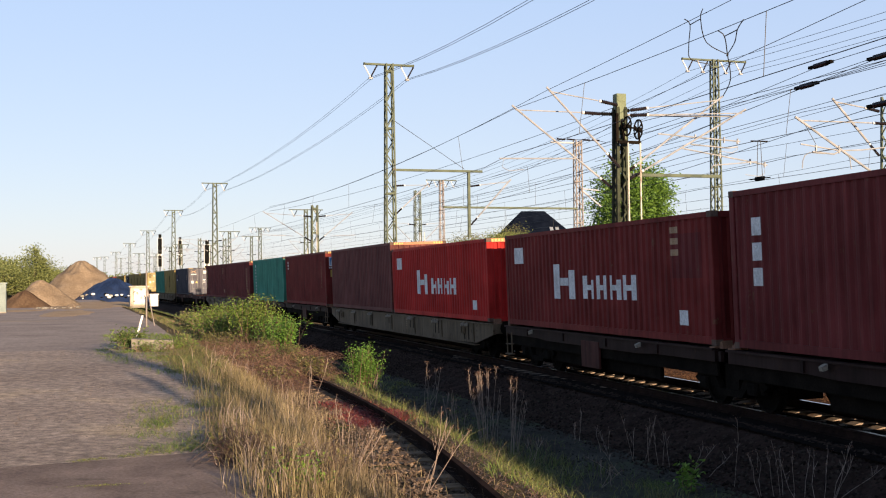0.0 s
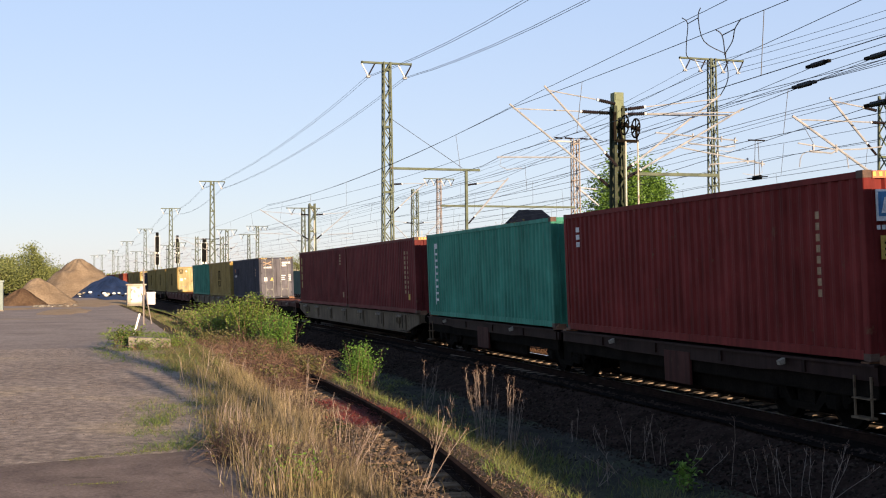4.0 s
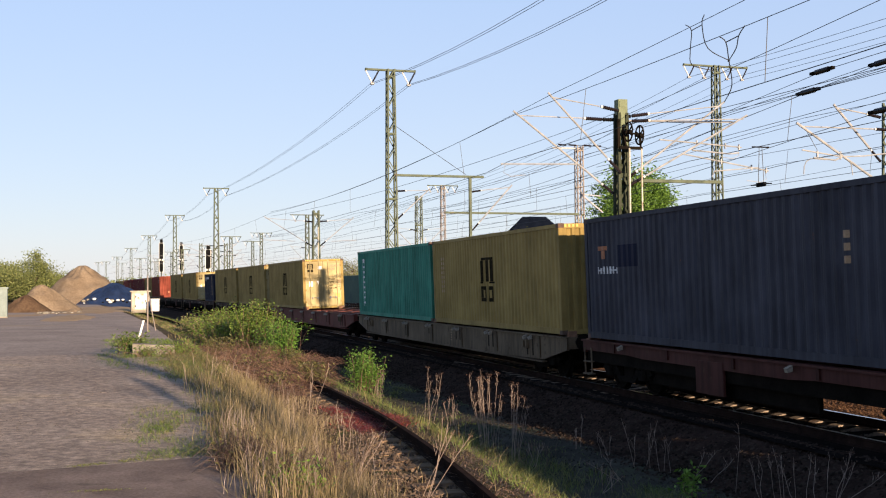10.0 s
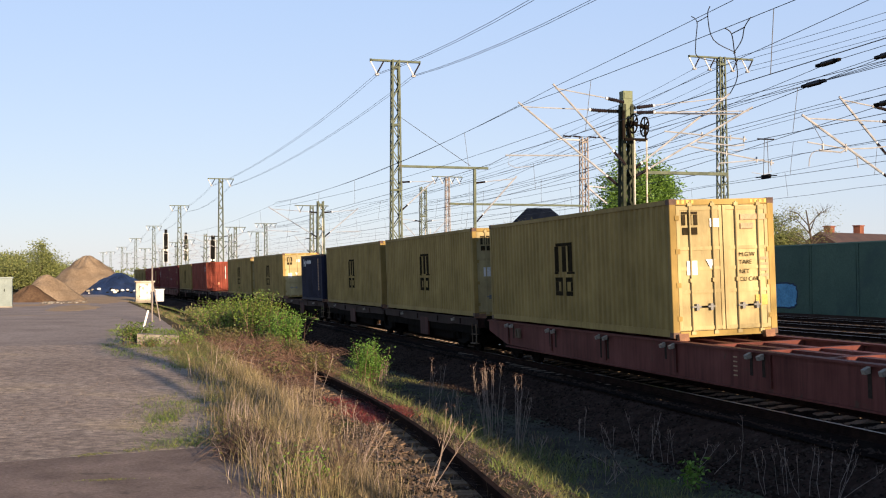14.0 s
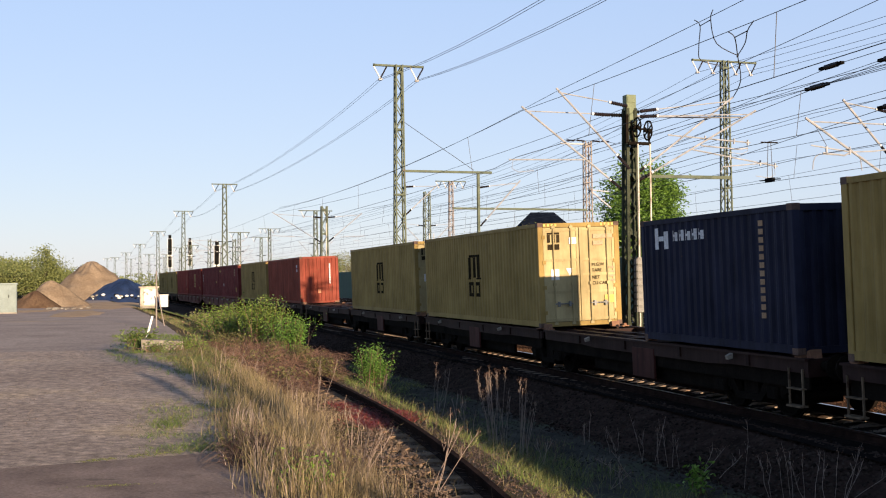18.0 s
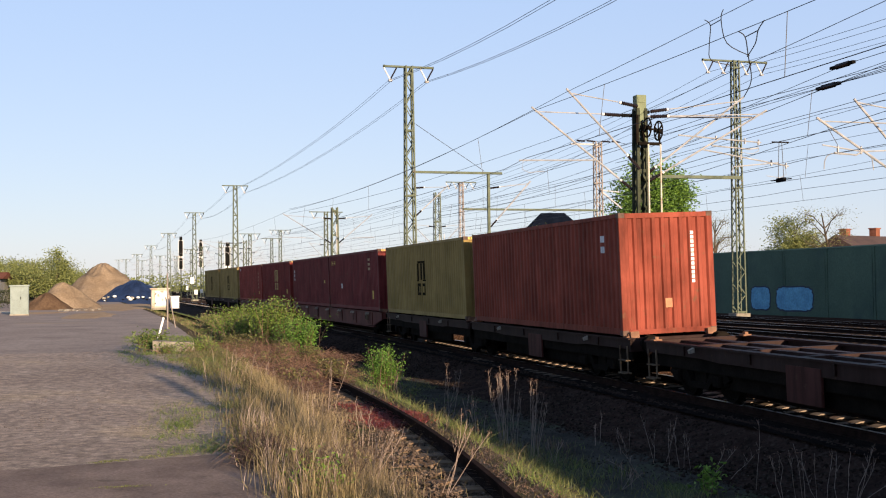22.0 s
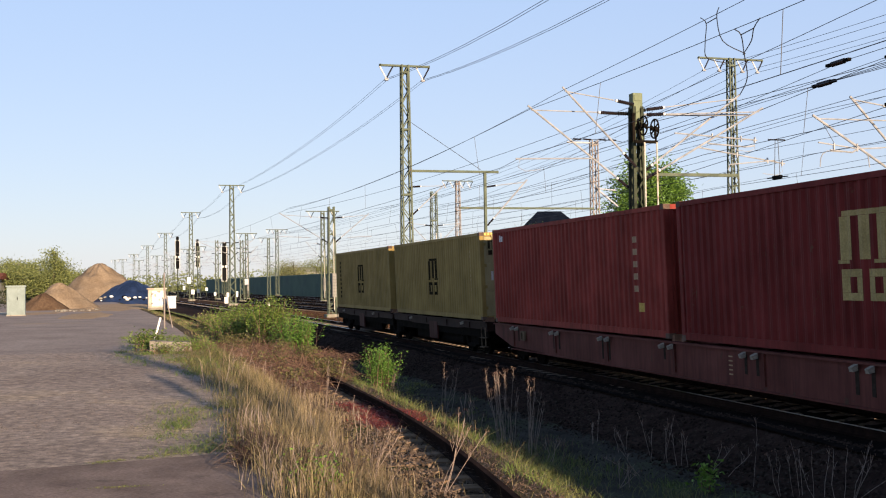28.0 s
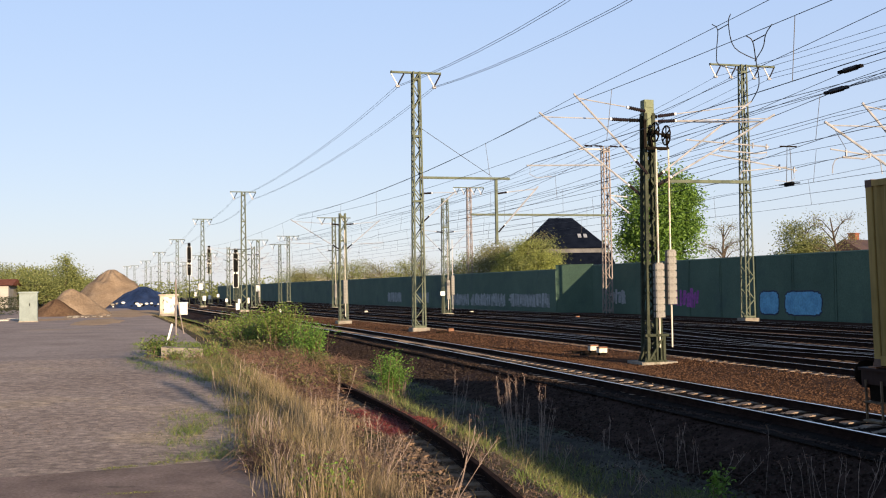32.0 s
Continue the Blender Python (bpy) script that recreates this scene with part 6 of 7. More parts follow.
def ground_at(off, s=40.0):
    table = [(-10.5, 0.69), (-10.2, 0.7), (-9.8, 0.55), (-9.5, 0.22), (-9.2, 0.15), (-8.3, 0.15), (-8.02, 0.165), (-7.94, 0.22), (-7.4, 0.2), (-7.1, 0.0), (-6.75, -0.25), (-6.3, -0.5), (-5.8, -0.68), (-5.2, -0.75), (-3.6, -0.75), (-3.0, -0.66), (-2.4, -0.5), (-1.75, -0.26), (-1.3, -0.18)]
    if -10.0 < off - drift(s) * 0.5 < -6.5:
        off = max(-10.0, off - drift(s))
    if off <= table[0][0]:
        return YARD
    for (a, za), (b, zb) in zip(table, table[1:]):
        if off <= b:
            return za + (zb - za) * (off - a) / (b - a)
    return -0.2


def grass(name, label, n, span, height, width, material, seed, lean=0.25, clumps=0, thin=None):
    """Blades of two joints over a stretch of the line: span is s0, s1, off0, off1."""
    rnd = random.Random(seed)
    sh = Shape()
    s0, s1, o0, o1 = span
    heads = [(rnd.uniform(s0, s1), rnd.uniform(o0, o1)) for _ in range(clumps)]
    for _ in range(n):
        if heads and rnd.random() < 0.75:
            s, o = rnd.choice(heads)
            s, o = s + rnd.gauss(0, 0.22), o + rnd.gauss(0, 0.13)
        else:
            s, o = rnd.uniform(s0, s1), rnd.uniform(o0, o1)
        if thin and rnd.random() > thin(s, o):
            continue
        p = tp(s, o, ground_at(o, s) - 0.02)
        h = height * rnd.uniform(0.45, 1.1)
        a = rnd.uniform(0, 2 * math.pi)
        w = Vector((math.cos(a), math.sin(a), 0)) * width * rnd.uniform(0.6, 1.2)
        d = Vector((rnd.gauss(0, lean), rnd.gauss(0, lean), 1))
        m = p + d * h * 0.55
        e = p + Vector((d.x * 1.9, d.y * 1.9, 0.92)) * h
        sh.add([p - w, p + w, m + w * 0.7, m - w * 0.7, e], [(0, 1, 2, 3), (3, 2, 4)])
    return single(name, sh, material, label, "grass", kind="stuff")


def patchy(scale, seed, low=-0.15, high=0.35):
    return lambda s, o: min(1.0, max(0.04, (noise.noise((s * scale, o * scale * 2.2, seed)) - low) / (high - low)))


def bank(s, o):
    """The green bank ends on a ragged line towards the dark path."""
    return min(1.0, max(0.0, (-5.4 + max(0.0, 26 - s) * 0.16 + 0.4 * noise.noise((s * 0.8, 0.0, 3.0)) - o) / 0.5))


grass("undergrowth", "low olive and brown undergrowth along the siding", 15000, (8.8, 36, -11.05, -9.2), 0.16, 0.0042, GRASS_OLIVE, 3, 0.5, 420, patchy(0.7, 1.0, -0.5, 0.1))
grass("green_grass", "green grass among the dead stalks", 6000, (8.8, 30, -11.1, -9.4), 0.22, 0.0036, GRASS_PALE, 5, 0.32, 160, lambda s, o: patchy(0.45, 4.0, -0.05, 0.35)(s, o) * (0.3 if s > 18 else 1.0))
grass("dry_grass", "straw-coloured dead grass along the siding", 9500, (8.8, 24, -10.95, -9.35), 0.34, 0.0028, GRASS_DRY, 23, 0.2, 360, lambda s, o: patchy(0.55, 2.0, -0.35, 0.2)(s, o) * (0.2 if s > 17.5 and o < -10.3 else 1.0))
grass("dry_grass", "tall thin dead grass stalks along the siding", 1500, (8.8, 19, -10.9, -9.5), 0.6, 0.0024, STRAW, 33, 0.1, 170, patchy(0.6, 3.5, -0.2, 0.3))
grass("dry_grass", "pale upright straw stubble beside the siding", 3600, (9.6, 15.5, -10.35, -9.35), 0.36, 0.0036, STRAW, 66, 0.07, 210, patchy(0.9, 5.5, -0.4, 0.1))
grass("dry_grass", "brown upright stems in the straw", 1100, (9.2, 14, -11.0, -9.5), 0.45, 0.0035, STALK, 69, 0.1, 130, patchy(0.8, 16.0, -0.3, 0.2))
grass("dry_grass", "straw-coloured dead grass in the near strip", 2600, (9.0, 13, -11.05, -9.5), 0.4, 0.003, GRASS_DRY, 70, 0.14, 160)
grass("dry_grass", "thin straw-coloured grass over the siding", 4200, (16.5, 26, -10.3, -8.6), 0.26, 0.0034, STRAW, 34, 0.22, 200, patchy(0.5, 6.5, -0.25, 0.2))
grass("dry_grass", "sparse dead grass growing between the rails", 300, (9.5, 24, -9.5, -8.3), 0.24, 0.0035, GRASS_DRY, 24, 0.3, 60)
grass("dry_grass", "straw-coloured dead grass along the siding", 1800, (26, 75, -10.3, -9.0), 0.26, 0.007, GRASS_DRY, 4, 0.3, 120, patchy(0.3, 3.0))
grass("leaf_litter", "brown litter along the outer rail", 6500, (9.5, 32, -8.6, -7.0), 0.07, 0.009, LITTER, 71, 1.3, 200)
grass("leaf_litter", "brown leaves and broken twigs littering the old sleepers", 13000, (9.5, 36, -9.7, -7.3), 0.08, 0.010, LITTER, 67, 1.3, 300, patchy(0.8, 14.0, -0.35, 0.15))
grass("green_grass", "low green grass creeping over the asphalt", 9500, (12.1, 17.5, -12.3, -10.6), 0.05, 0.0045, GRASS_PALE, 25, 0.7, 90, lambda s, o: max(0.0, (o + 12.3) / 1.7 * (0.55 + 1.3 * noise.noise((s * 1.1, o * 2.0, 5.0)))))
grass("green_grass", "low green grass creeping over the asphalt", 4600, (12.1, 16.5, -11.9, -10.7), 0.07, 0.0045, GRASS_GREEN, 29, 0.6, 60, lambda s, o: max(0.0, 0.3 + 1.5 * noise.noise((s * 1.1, o * 2.0, 5.0))))
grass("green_grass", "yellowish-green turf round the concrete block", 20000, (22, 40, -12.7, -9.9), 0.1, 0.007, GRASS_GREEN, 26, 0.5, 120, lambda s, o: min(1.0, max(0.0, (o + 12.9 - max(0.0, 28 - s) * 0.24) / 1.0)) * (0.5 + 0.7 * noise.noise((s * 0.7, o * 2, 7.0))))
grass("undergrowth", "trodden yellow-brown turf at the asphalt's edge", 9000, (16, 34, -11.9, -9.8), 0.08, 0.006, GRASS_OLIVE, 36, 0.7, 150, lambda s, o: min(1.0, max(0.0, (o + 12.2 - max(0.0, 28 - s) * 0.16) / 0.8)) * (0.7 + 0.6 * noise.noise((s * 0.9, o * 2, 2.0))))
grass("green_grass", "green weeds beside the siding", 3600, (11, 70, -7.7, -6.8), 0.16, 0.005, GRASS_GREEN, 6, 0.4, 110, patchy(0.5, 6.0, 0.0, 0.35))
grass("undergrowth", "dry olive grass beside the siding", 9500, (10, 38, -8.2, -6.6), 0.16, 0.004, GRASS_OLIVE, 16, 0.35, 150, lambda s, o: patchy(0.5, 7.0, -0.2, 0.3)(s, o) * (o > -7.8 + drift(s)))
grass("green_grass", "yellow-green grass at the foot of the bank", 9000, (33, 75, -7.2, -3.6), 0.16, 0.012, GRASS_PALE, 72, 0.45, 260, patchy(0.3, 17.0, -0.2, 0.25))
grass("green_grass", "low green weeds on the dark path", 9000, (14, 52, -6.8, -3.4), 0.1, 0.007, GRASS_GREEN, 27, 0.45, 200, patchy(0.35, 8.0, -0.15, 0.4))
grass("green_grass", "green weeds far along the siding", 8000, (40, 110, -9.9, -6.6), 0.2, 0.012, GRASS_GREEN, 28, 0.4, 200)
grass("undergrowth", "brown weeds far along the siding", 5000, (36, 110, -10.2, -6.6), 0.18, 0.012, GRASS_OLIVE, 38, 0.4, 200)
grass("dry_grass", "thin dead stalks beside the siding", 260, (14, 60, -7.7, -6.6), 0.42, 0.004, GRASS_DRY, 7, 0.2, 70)
grass("green_grass", "bright green grass tuft at the foot of the bank", 260, (17.4, 18.1, -6.2, -5.7), 0.42, 0.004, GRASS_PALE, 17, 0.35, 2)
grass("green_grass", "bright green grass tuft in the straw", 340, (10.6, 11.3, -10.7, -10.2), 0.2, 0.005, GRASS_GREEN, 18, 0.4, 3)
rnd = random.Random(29)
sh = Shape()
for _ in range(1100):
    k = rnd.random()
    if noise.noise((k * 9, 0.0, 2.0)) < -0.12:
        continue
    blade(sh, rnd, Vector((-0.74 + 1.4 * k + rnd.gauss(0, 0.03), 11.5 + 0.6 * k + rnd.gauss(0, 0.025 + 0.06 * k), YARD + 0.01 + rnd.random() * 0.015)), 0.009)
for _ in range(130):
    blade(sh, rnd, Vector((-0.4 + rnd.gauss(0, 0.13), 10.1 + rnd.gauss(0, 0.02), YARD + 0.01 + rnd.random() * 0.008)), 0.009)
single("moss_line", sh, GRASS_PALE, "yellow-green moss in the joint of the asphalt", "moss", kind="stuff")
grass("green_grass", "yellowish-green grass bank between siding and path", 12000, (10.5, 38, -8.0, -3.5), 0.22, 0.0045, GRASS_GREEN, 61, 0.35, 260, lambda s, o: patchy(0.6, 11.0, -0.4, 0.15)(s, o) * bank(s, o) * (o > -7.65 + drift(s)))
grass("green_grass", "yellowish-green grass bank between siding and path", 10000, (11.5, 28, -7.9, -3.4), 0.26, 0.0042, GRASS_PALE, 62, 0.35, 180, lambda s, o: patchy(0.6, 12.0, -0.3, 0.2)(s, o) * bank(s, o) * (o > -7.5 + drift(s)))
grass("dry_grass", "reddish-brown dead grass at the edge of the path", 1200, (13, 24, -6.2, -4.2), 0.26, 0.0035, LITTER, 68, 0.2, 70, patchy(0.5, 15.0, 0.0, 0.3))
grass("green_grass", "ragged low weeds at the asphalt's edge", 5000, (11.5, 31, -11.5, -10.6), 0.08, 0.005, GRASS_PALE, 64, 0.5, 120, lambda s, o: max(0.0, 0.35 + 1.4 * noise.noise((s * 0.7, o * 1.5, 9.0)) + 0.8 * (o + 10.9)))
grass("dry_grass", "scattered tall brown stalks in the grass strip", 120, (9.5, 30, -10.9, -9.0), 0.72, 0.0045, STALK, 65, 0.14, 60)
grass("red_stonecrop", "dark red stonecrop between the rails", 5200, (18.0, 21.4, -8.55, -7.75), 0.1, 0.011, RED_MOSS, 8, 0.7, 16)


def shrub(name, label, s, off, high, wide, long, n, material, seed, leaf, twigs=60, twig_mat=None):
    rnd = random.Random(seed)
    m = along(s, off, ground_at(off, s))
    t = thing(name, label, "shrub", m)
    tw, lf = Shape(), Shape()
    for _ in range(twigs):
        b = Vector((rnd.gauss(0, 0.25) * wide, rnd.gauss(0, 0.25) * long, 0))
        e = Vector((b.x + rnd.gauss(0, 0.22) * wide, b.y + rnd.gauss(0, 0.22) * long, high * rnd.uniform(0.5, 1.0)))
        k = b.lerp(e, 0.5) + Vector((0, 0, high * 0.12))
        tw.tube([b, k, e], 0.014, 3, 0.006)
        for _ in range(n // twigs):
            p = (b.lerp(k, rnd.random()) if rnd.random() < 0.3 else k.lerp(e, rnd.random())) + Vector((rnd.gauss(0, 1), rnd.gauss(0, 1), rnd.gauss(0, 1))) * 0.09
            if p.z > 0.02:
                blade(lf, rnd, p, leaf)
    tagged(part("twig_mass", tw, twig_mat or BRAMBLE, t), kind="stuff")
    part("foliage", lf, material, t)
    return t


def tangle(name, label, s, off, high, wide, long, seed, canes=620, thick=0.012, cane_mat=None, reach=0.8):
    """Dead arching canes lying over one another, with a few leaves left."""
    rnd = random.Random(seed)
    t = thing(name, label, "shrub", along(s, off, ground_at(off, s)))
    tw, lf = Shape(), Shape()
    for _ in range(canes):
        b = Vector((rnd.uniform(-0.5, 0.5) * wide, rnd.uniform(-0.5, 0.5) * long, 0))
        a = rnd.uniform(0, 2 * math.pi)
        d = Vector((math.cos(a), math.sin(a), 0)) * rnd.uniform(0.3 * reach, reach)
        z = high * rnd.uniform(0.25, 1.0) * (0.5 + 0.7 * abs(noise.noise((b.x * 1.3, b.y * 1.3, seed * 1.7))))
        tw.tube([b, b + d * 0.3 + Vector((0, 0, z * 0.8)), b + d * 0.7 + Vector((0, 0, z)), b + d * 1.1 + Vector((0, 0, z * 0.55))], thick, 3, thick * 0.5)
        if rnd.random() < 0.5:
            blade(lf, rnd, b + d * rnd.random() + Vector((rnd.gauss(0, 0.04), rnd.gauss(0, 0.04), z * rnd.uniform(0.5, 1.1))), 0.03)
    for _ in range(160):
        b = Vector((rnd.uniform(-0.5, 0.5) * wide, rnd.uniform(-0.5, 0.5) * long, 0))
        g = noise.noise((b.x * 1.1 + seed, b.y * 0.9, 4.0))
        if g > 0.36 and cane_mat is None:
            for _ in range(int(14 + 50 * g)):
                blade(lf, rnd, b + Vector((rnd.gauss(0, 0.09), rnd.gauss(0, 0.09), high * rnd.uniform(0.3, 1.0))), 0.035)
    tagged(part("cane_mass", tw, cane_mat or BRAMBLE, t), kind="stuff")
    tagged(part("foliage", lf, LEAF_DRY, t), kind="stuff")
    return t


shrub("shrub", "bright green young shrub beside the dark path", 29.8, -6.05, 1.4, 0.55, 0.6, 4200, LEAF_FRESH, 11, 0.032)
shrub("bramble_bush", "green bramble thicket with arching stems", 50, -7.4, 1.4, 2.6, 4.0, 4200, LEAF_MID, 12, 0.055, 190)
shrub("bramble_bush", "green bramble thicket with arching stems", 44, -8.2, 1.25, 1.8, 3.0, 3800, LEAF_MID, 19, 0.055, 180)
shrub("bramble_bush", "tall leafy bramble bush on the siding", 40, -7.7, 1.85, 1.1, 1.8, 3600, LEAF_MID, 20, 0.055, 90)
shrub("bramble_bush", "fresh green leafy bramble bush", 37.0, -7.2, 1.35, 1.0, 1.6, 3600, LEAF_FRESH, 13, 0.042, 90)
shrub("bramble_bush", "olive bramble thicket over the siding", 60, -8.0, 0.75, 1.5, 4.0, 2200, LEAF_OLIVE, 14, 0.07, 120)
for s, o, h, w, n, k in ((35, -8.8, 0.85, 1.6, 3.2, 15), (30.5, -8.9, 0.8, 1.7, 3.0, 31), (27.0, -8.4, 0.6, 1.5, 2.4, 32), (31.5, -7.4, 0.6, 1.0, 2.6, 33), (24.5, -9.3, 0.5, 1.3, 2.4, 34), (27.5, -9.6, 0.5, 1.3, 3.0, 37), (33.5, -9.5, 0.6, 1.3, 3.4, 38), (38.5, -9.2, 0.6, 1.2, 3.4, 39)):
    tangle("bramble_tangle", "reddish-brown tangle of leafless brambles", s, o, h, w, n, k)
tangle("bramble_tangle", "dark thorny tangle of leafless brambles at the asphalt's corner", 11.3, -11.0, 0.5, 0.4, 1.0, 16, 200, 0.006, TWIG_DARK, 0.35)
tangle("bramble_tangle", "dark thorny tangle of leafless brambles in the straw", 10.2, -10.5, 0.5, 0.5, 1.0, 46, 120, 0.006, TWIG_DARK, 0.35)
shrub("shrub", "green weeds round the concrete block", 30.4, -10.85, 0.3, 0.8, 0.6, 700, LEAF_MID, 35, 0.035, 40)
shrub("shrub", "green weeds round the concrete block", 29.9, -11.6, 0.22, 0.6, 0.4, 500, LEAF_MID, 36, 0.03, 30)
shrub("shrub", "green weeds round the concrete block", 31.2, -11.9, 0.55, 0.8, 0.8, 900, LEAF, 17, 0.045, 40)
shrub("shrub", "bright green weeds at the foot of the straw", 9.6, -10.62, 0.16, 0.3, 0.35, 500, LEAF_BRIGHT, 39, 0.022, 30)
shrub("shrub", "small bright sprout beside the dark path", 15.8, -3.9, 0.4, 0.2, 0.2, 190, LEAF_BRIGHT, 18, 0.05, 8)


def dead_weed(s, off, high, stems, seed, lean=0.0):
    rnd = random.Random(seed)
    t = thing("dead_weed", "dry brown stand of dead weed stalks", "weed", along(s, off, ground_at(off, s)), group="dead weeds")
    hd = Shape()
    for _ in range(stems):
        sh = Shape()
        b = Vector((rnd.gauss(0, 0.05), rnd.gauss(0, 0.08), 0))
        e = b * 1.6 + Vector((lean + rnd.gauss(0, 0.1), rnd.gauss(0, 0.14), high * rnd.uniform(0.6, 1.0)))
        sh.tube([b, b.lerp(e, 0.35) + Vector((rnd.gauss(0, 0.02), 0, 0)), b.lerp(e, 0.7) + Vector((rnd.gauss(0, 0.02), 0, 0)), e], 0.0085, 4, 0.005)
        for _ in range(5):
            f = b.lerp(e, rnd.uniform(0.5, 0.98))
            g = f + Vector((rnd.gauss(0, 0.03), rnd.gauss(0, 0.03), rnd.uniform(0.05, 0.13)))
            sh.tube([f, g], 0.005, 3, 0.0035)
            blade(hd, rnd, g, 0.013)
        for _ in range(14):
            blade(hd, rnd, e + Vector((rnd.gauss(0, 0.03), rnd.gauss(0, 0.03), rnd.gauss(0, 0.02))), 0.014)
        part("stem", sh, STALK, t)
    tagged(part("seed_head", hd, BRAMBLE, t), kind="stuff")


for i, (s, o, h, n, k) in enumerate(((26.0, -5.3, 1.3, 6, 0.1), (24.3, -5.3, 0.85, 4, 0.05), (21.8, -5.25, 1.55, 15, -0.05), (21.4, -5.2, 1.2, 6, 0.0), (20.2, -5.2, 1.42, 11, 0.05), (18.6, -3.51, 0.8, 2, 0.0), (18.46, -3.38, 0.85, 3, 0.04), (17.9, -3.35, 0.82, 3, 0.05), (15.7, -3.21, 1.05, 1, 0.03), (14.7, -3.05, 0.78, 3, -0.1), (14.4, -2.99, 0.76, 3, 0.0), (14.0, -2.9, 0.85, 3, 0.08), (13.8, -2.83, 0.8, 3, 0.15), (17.1, -3.13, 0.42, 2, 0.35), (16.6, -3.2, 0.35, 1, 0.45), (21.1, -3.6, 0.6, 3, 0.0), (19.9, -3.55, 0.5, 4, -0.1), (14.9, -3.3, 0.65, 2, -0.2), (17.5, -4.3, 0.6, 2, -0.5), (22.5, -5.6, 0.75, 4, 0.0), (32.5, -5.0, 0.95, 9, 0.0), (29.6, -5.8, 0.8, 5, 0.1), (19.2, -5.2, 0.5, 3, 0.0), (16.5, -5.0, 0.45, 4, 0.1), (12.9, -9.6, 0.8, 8, 0.15), (12.2, -8.9, 0.9, 4, 0.3), (16.0, -9.1, 0.75, 3, 0.05), (20.5, -8.9, 0.95, 3, 0.12))):
    dead_weed(s, o, h, n, 40 + i, k)

# ---- goods yard ----
t = thing("concrete_block", "broken concrete kerb block in the weeds", "block", along(30.5, -11.36, YARD))
sh = Shape()
rnd = random.Random(5)
ring = [(-0.53, -0.16), (0.5, -0.18), (0.53, 0.15), (-0.5, 0.17)]
sh.add([(x, y, -0.1) for x, y in ring] + [(x, y, z) for (x, y), z in zip(ring, (0.3, 0.24, 0.26, 0.31))], [(3, 2, 1, 0), (4, 5, 6, 7), (0, 1, 5, 4), (1, 2, 6, 5), (2, 3, 7, 6), (3, 0, 4, 7)])
part("block", sh, CONCRETE, t)
single("marker_post", Shape().rod((-0.1, 0, 0), (0.12, 0.02, 0.85), 0.05), WHITE, "leaning white marker post", "post", along(32.0, -11.7, YARD))
single("thin_post", Shape().rod((0, 0, 0), (0, 0.02, 2.2), 0.06, sides=8), MAST_RUST, "weathered grey sign post", "post", along(47.0, -11.0, YARD))
single("thin_post", Shape().rod((0.2, 0, 0), (-0.12, 0.02, 1.7), 0.045, sides=6), MAST_RUST, "weathered grey leaning sign post", "post", along(48.0, -10.85, YARD))

def cabinet(s, off, w, d, h, label, body, lid):
    t = thing("switch_cabinet", label, "cabinet", along(s, off, YARD))
    part("body", Shape().box(-w / 2, -d / 2, 0.08, w / 2, d / 2, h, cut=0.02), body, t)
    part("plinth", Shape().box(-w / 2 - 0.03, -d / 2 - 0.03, -0.1, w / 2 + 0.03, d / 2 + 0.03, 0.08), CONCRETE, t)
    part("lid", Shape().box(-w / 2 - 0.06, -d / 2 - 0.08, h, w / 2 + 0.06, d / 2 + 0.06, h + 0.09, cut=0.03), lid, t)
    for x in (-1, 1):
        part("door", Shape().box(min(x * 0.02, x * (w / 2 - 0.05)), -d / 2 - 0.018, 0.14, max(x * 0.02, x * (w / 2 - 0.05)), -d / 2 - 0.001, h - 0.08), body, t)
    part("handle", Shape().box(0.06, -d / 2 - 0.05, h * 0.55, 0.1, -d / 2 - 0.0185, h * 0.65), IRON, t)
    return t


GREYBOX = mottled("grey_green_cabinet", (0.16, 0.2, 0.195), (0.23, 0.28, 0.27), 1.5, 0.7, grain=30, relief=0.1)
HUT = mottled("weathered_white_paint", (0.56, 0.555, 0.54), (0.7, 0.69, 0.67), 1.5, 0.8, grain=20, relief=0.1, spots=(0.28, 0.2, 0.14), spot_scale=3.0)
cabinet(74.5, -18.35, 1.05, 0.6, 1.75, "pale grey switch cabinet at the edge of the yard", GREYBOX, GREYBOX)
hut = thing("relay_hut", "white painted relay hut with a rusty cream frame", "hut", along(90.0, -9.15, YARD))
RUST_CREAM = mottled("rusty_cream_frame", (0.34, 0.29, 0.225), (0.5, 0.455, 0.385), 2.2, 0.85, grain=20, relief=0.2, spots=(0.2, 0.11, 0.06), spot_scale=2.5)
part("body", Shape().box(-0.64, -0.5, 0.05, 0.64, 0.5, 1.42, cut=0.02), RUST_CREAM, hut)
part("plinth", Shape().box(-0.68, -0.54, -0.12, 0.68, 0.54, 0.05), CONCRETE, hut)
part("roof", Shape().box(-0.74, -0.62, 1.42, 0.74, 0.6, 1.52, cut=0.03), RUST_CREAM, hut)
part("door", Shape().box(-0.36, -0.53, 0.14, 0.5, -0.502, 1.3), HUT, hut, "white sheet-steel door")
part("handle", Shape().box(0.36, -0.57, 0.66, 0.4, -0.531, 0.82), IRON, hut)
part("hinge", Shape().box(-0.4, -0.55, 0.3, -0.33, -0.531, 0.42), IRON, hut)
part("hinge", Shape().box(-0.4, -0.55, 1.0, -0.33, -0.531, 1.12), IRON, hut)
single("cable_box", Shape().box(-0.3, -0.3, 0, 0.3, 0.3, 0.85, cut=0.04).box(-0.34, -0.34, 0.85, 0.34, 0.34, 0.92), HUT, "small pale cable box beside the hut", "box", along(88.0, -8.2, YARD))


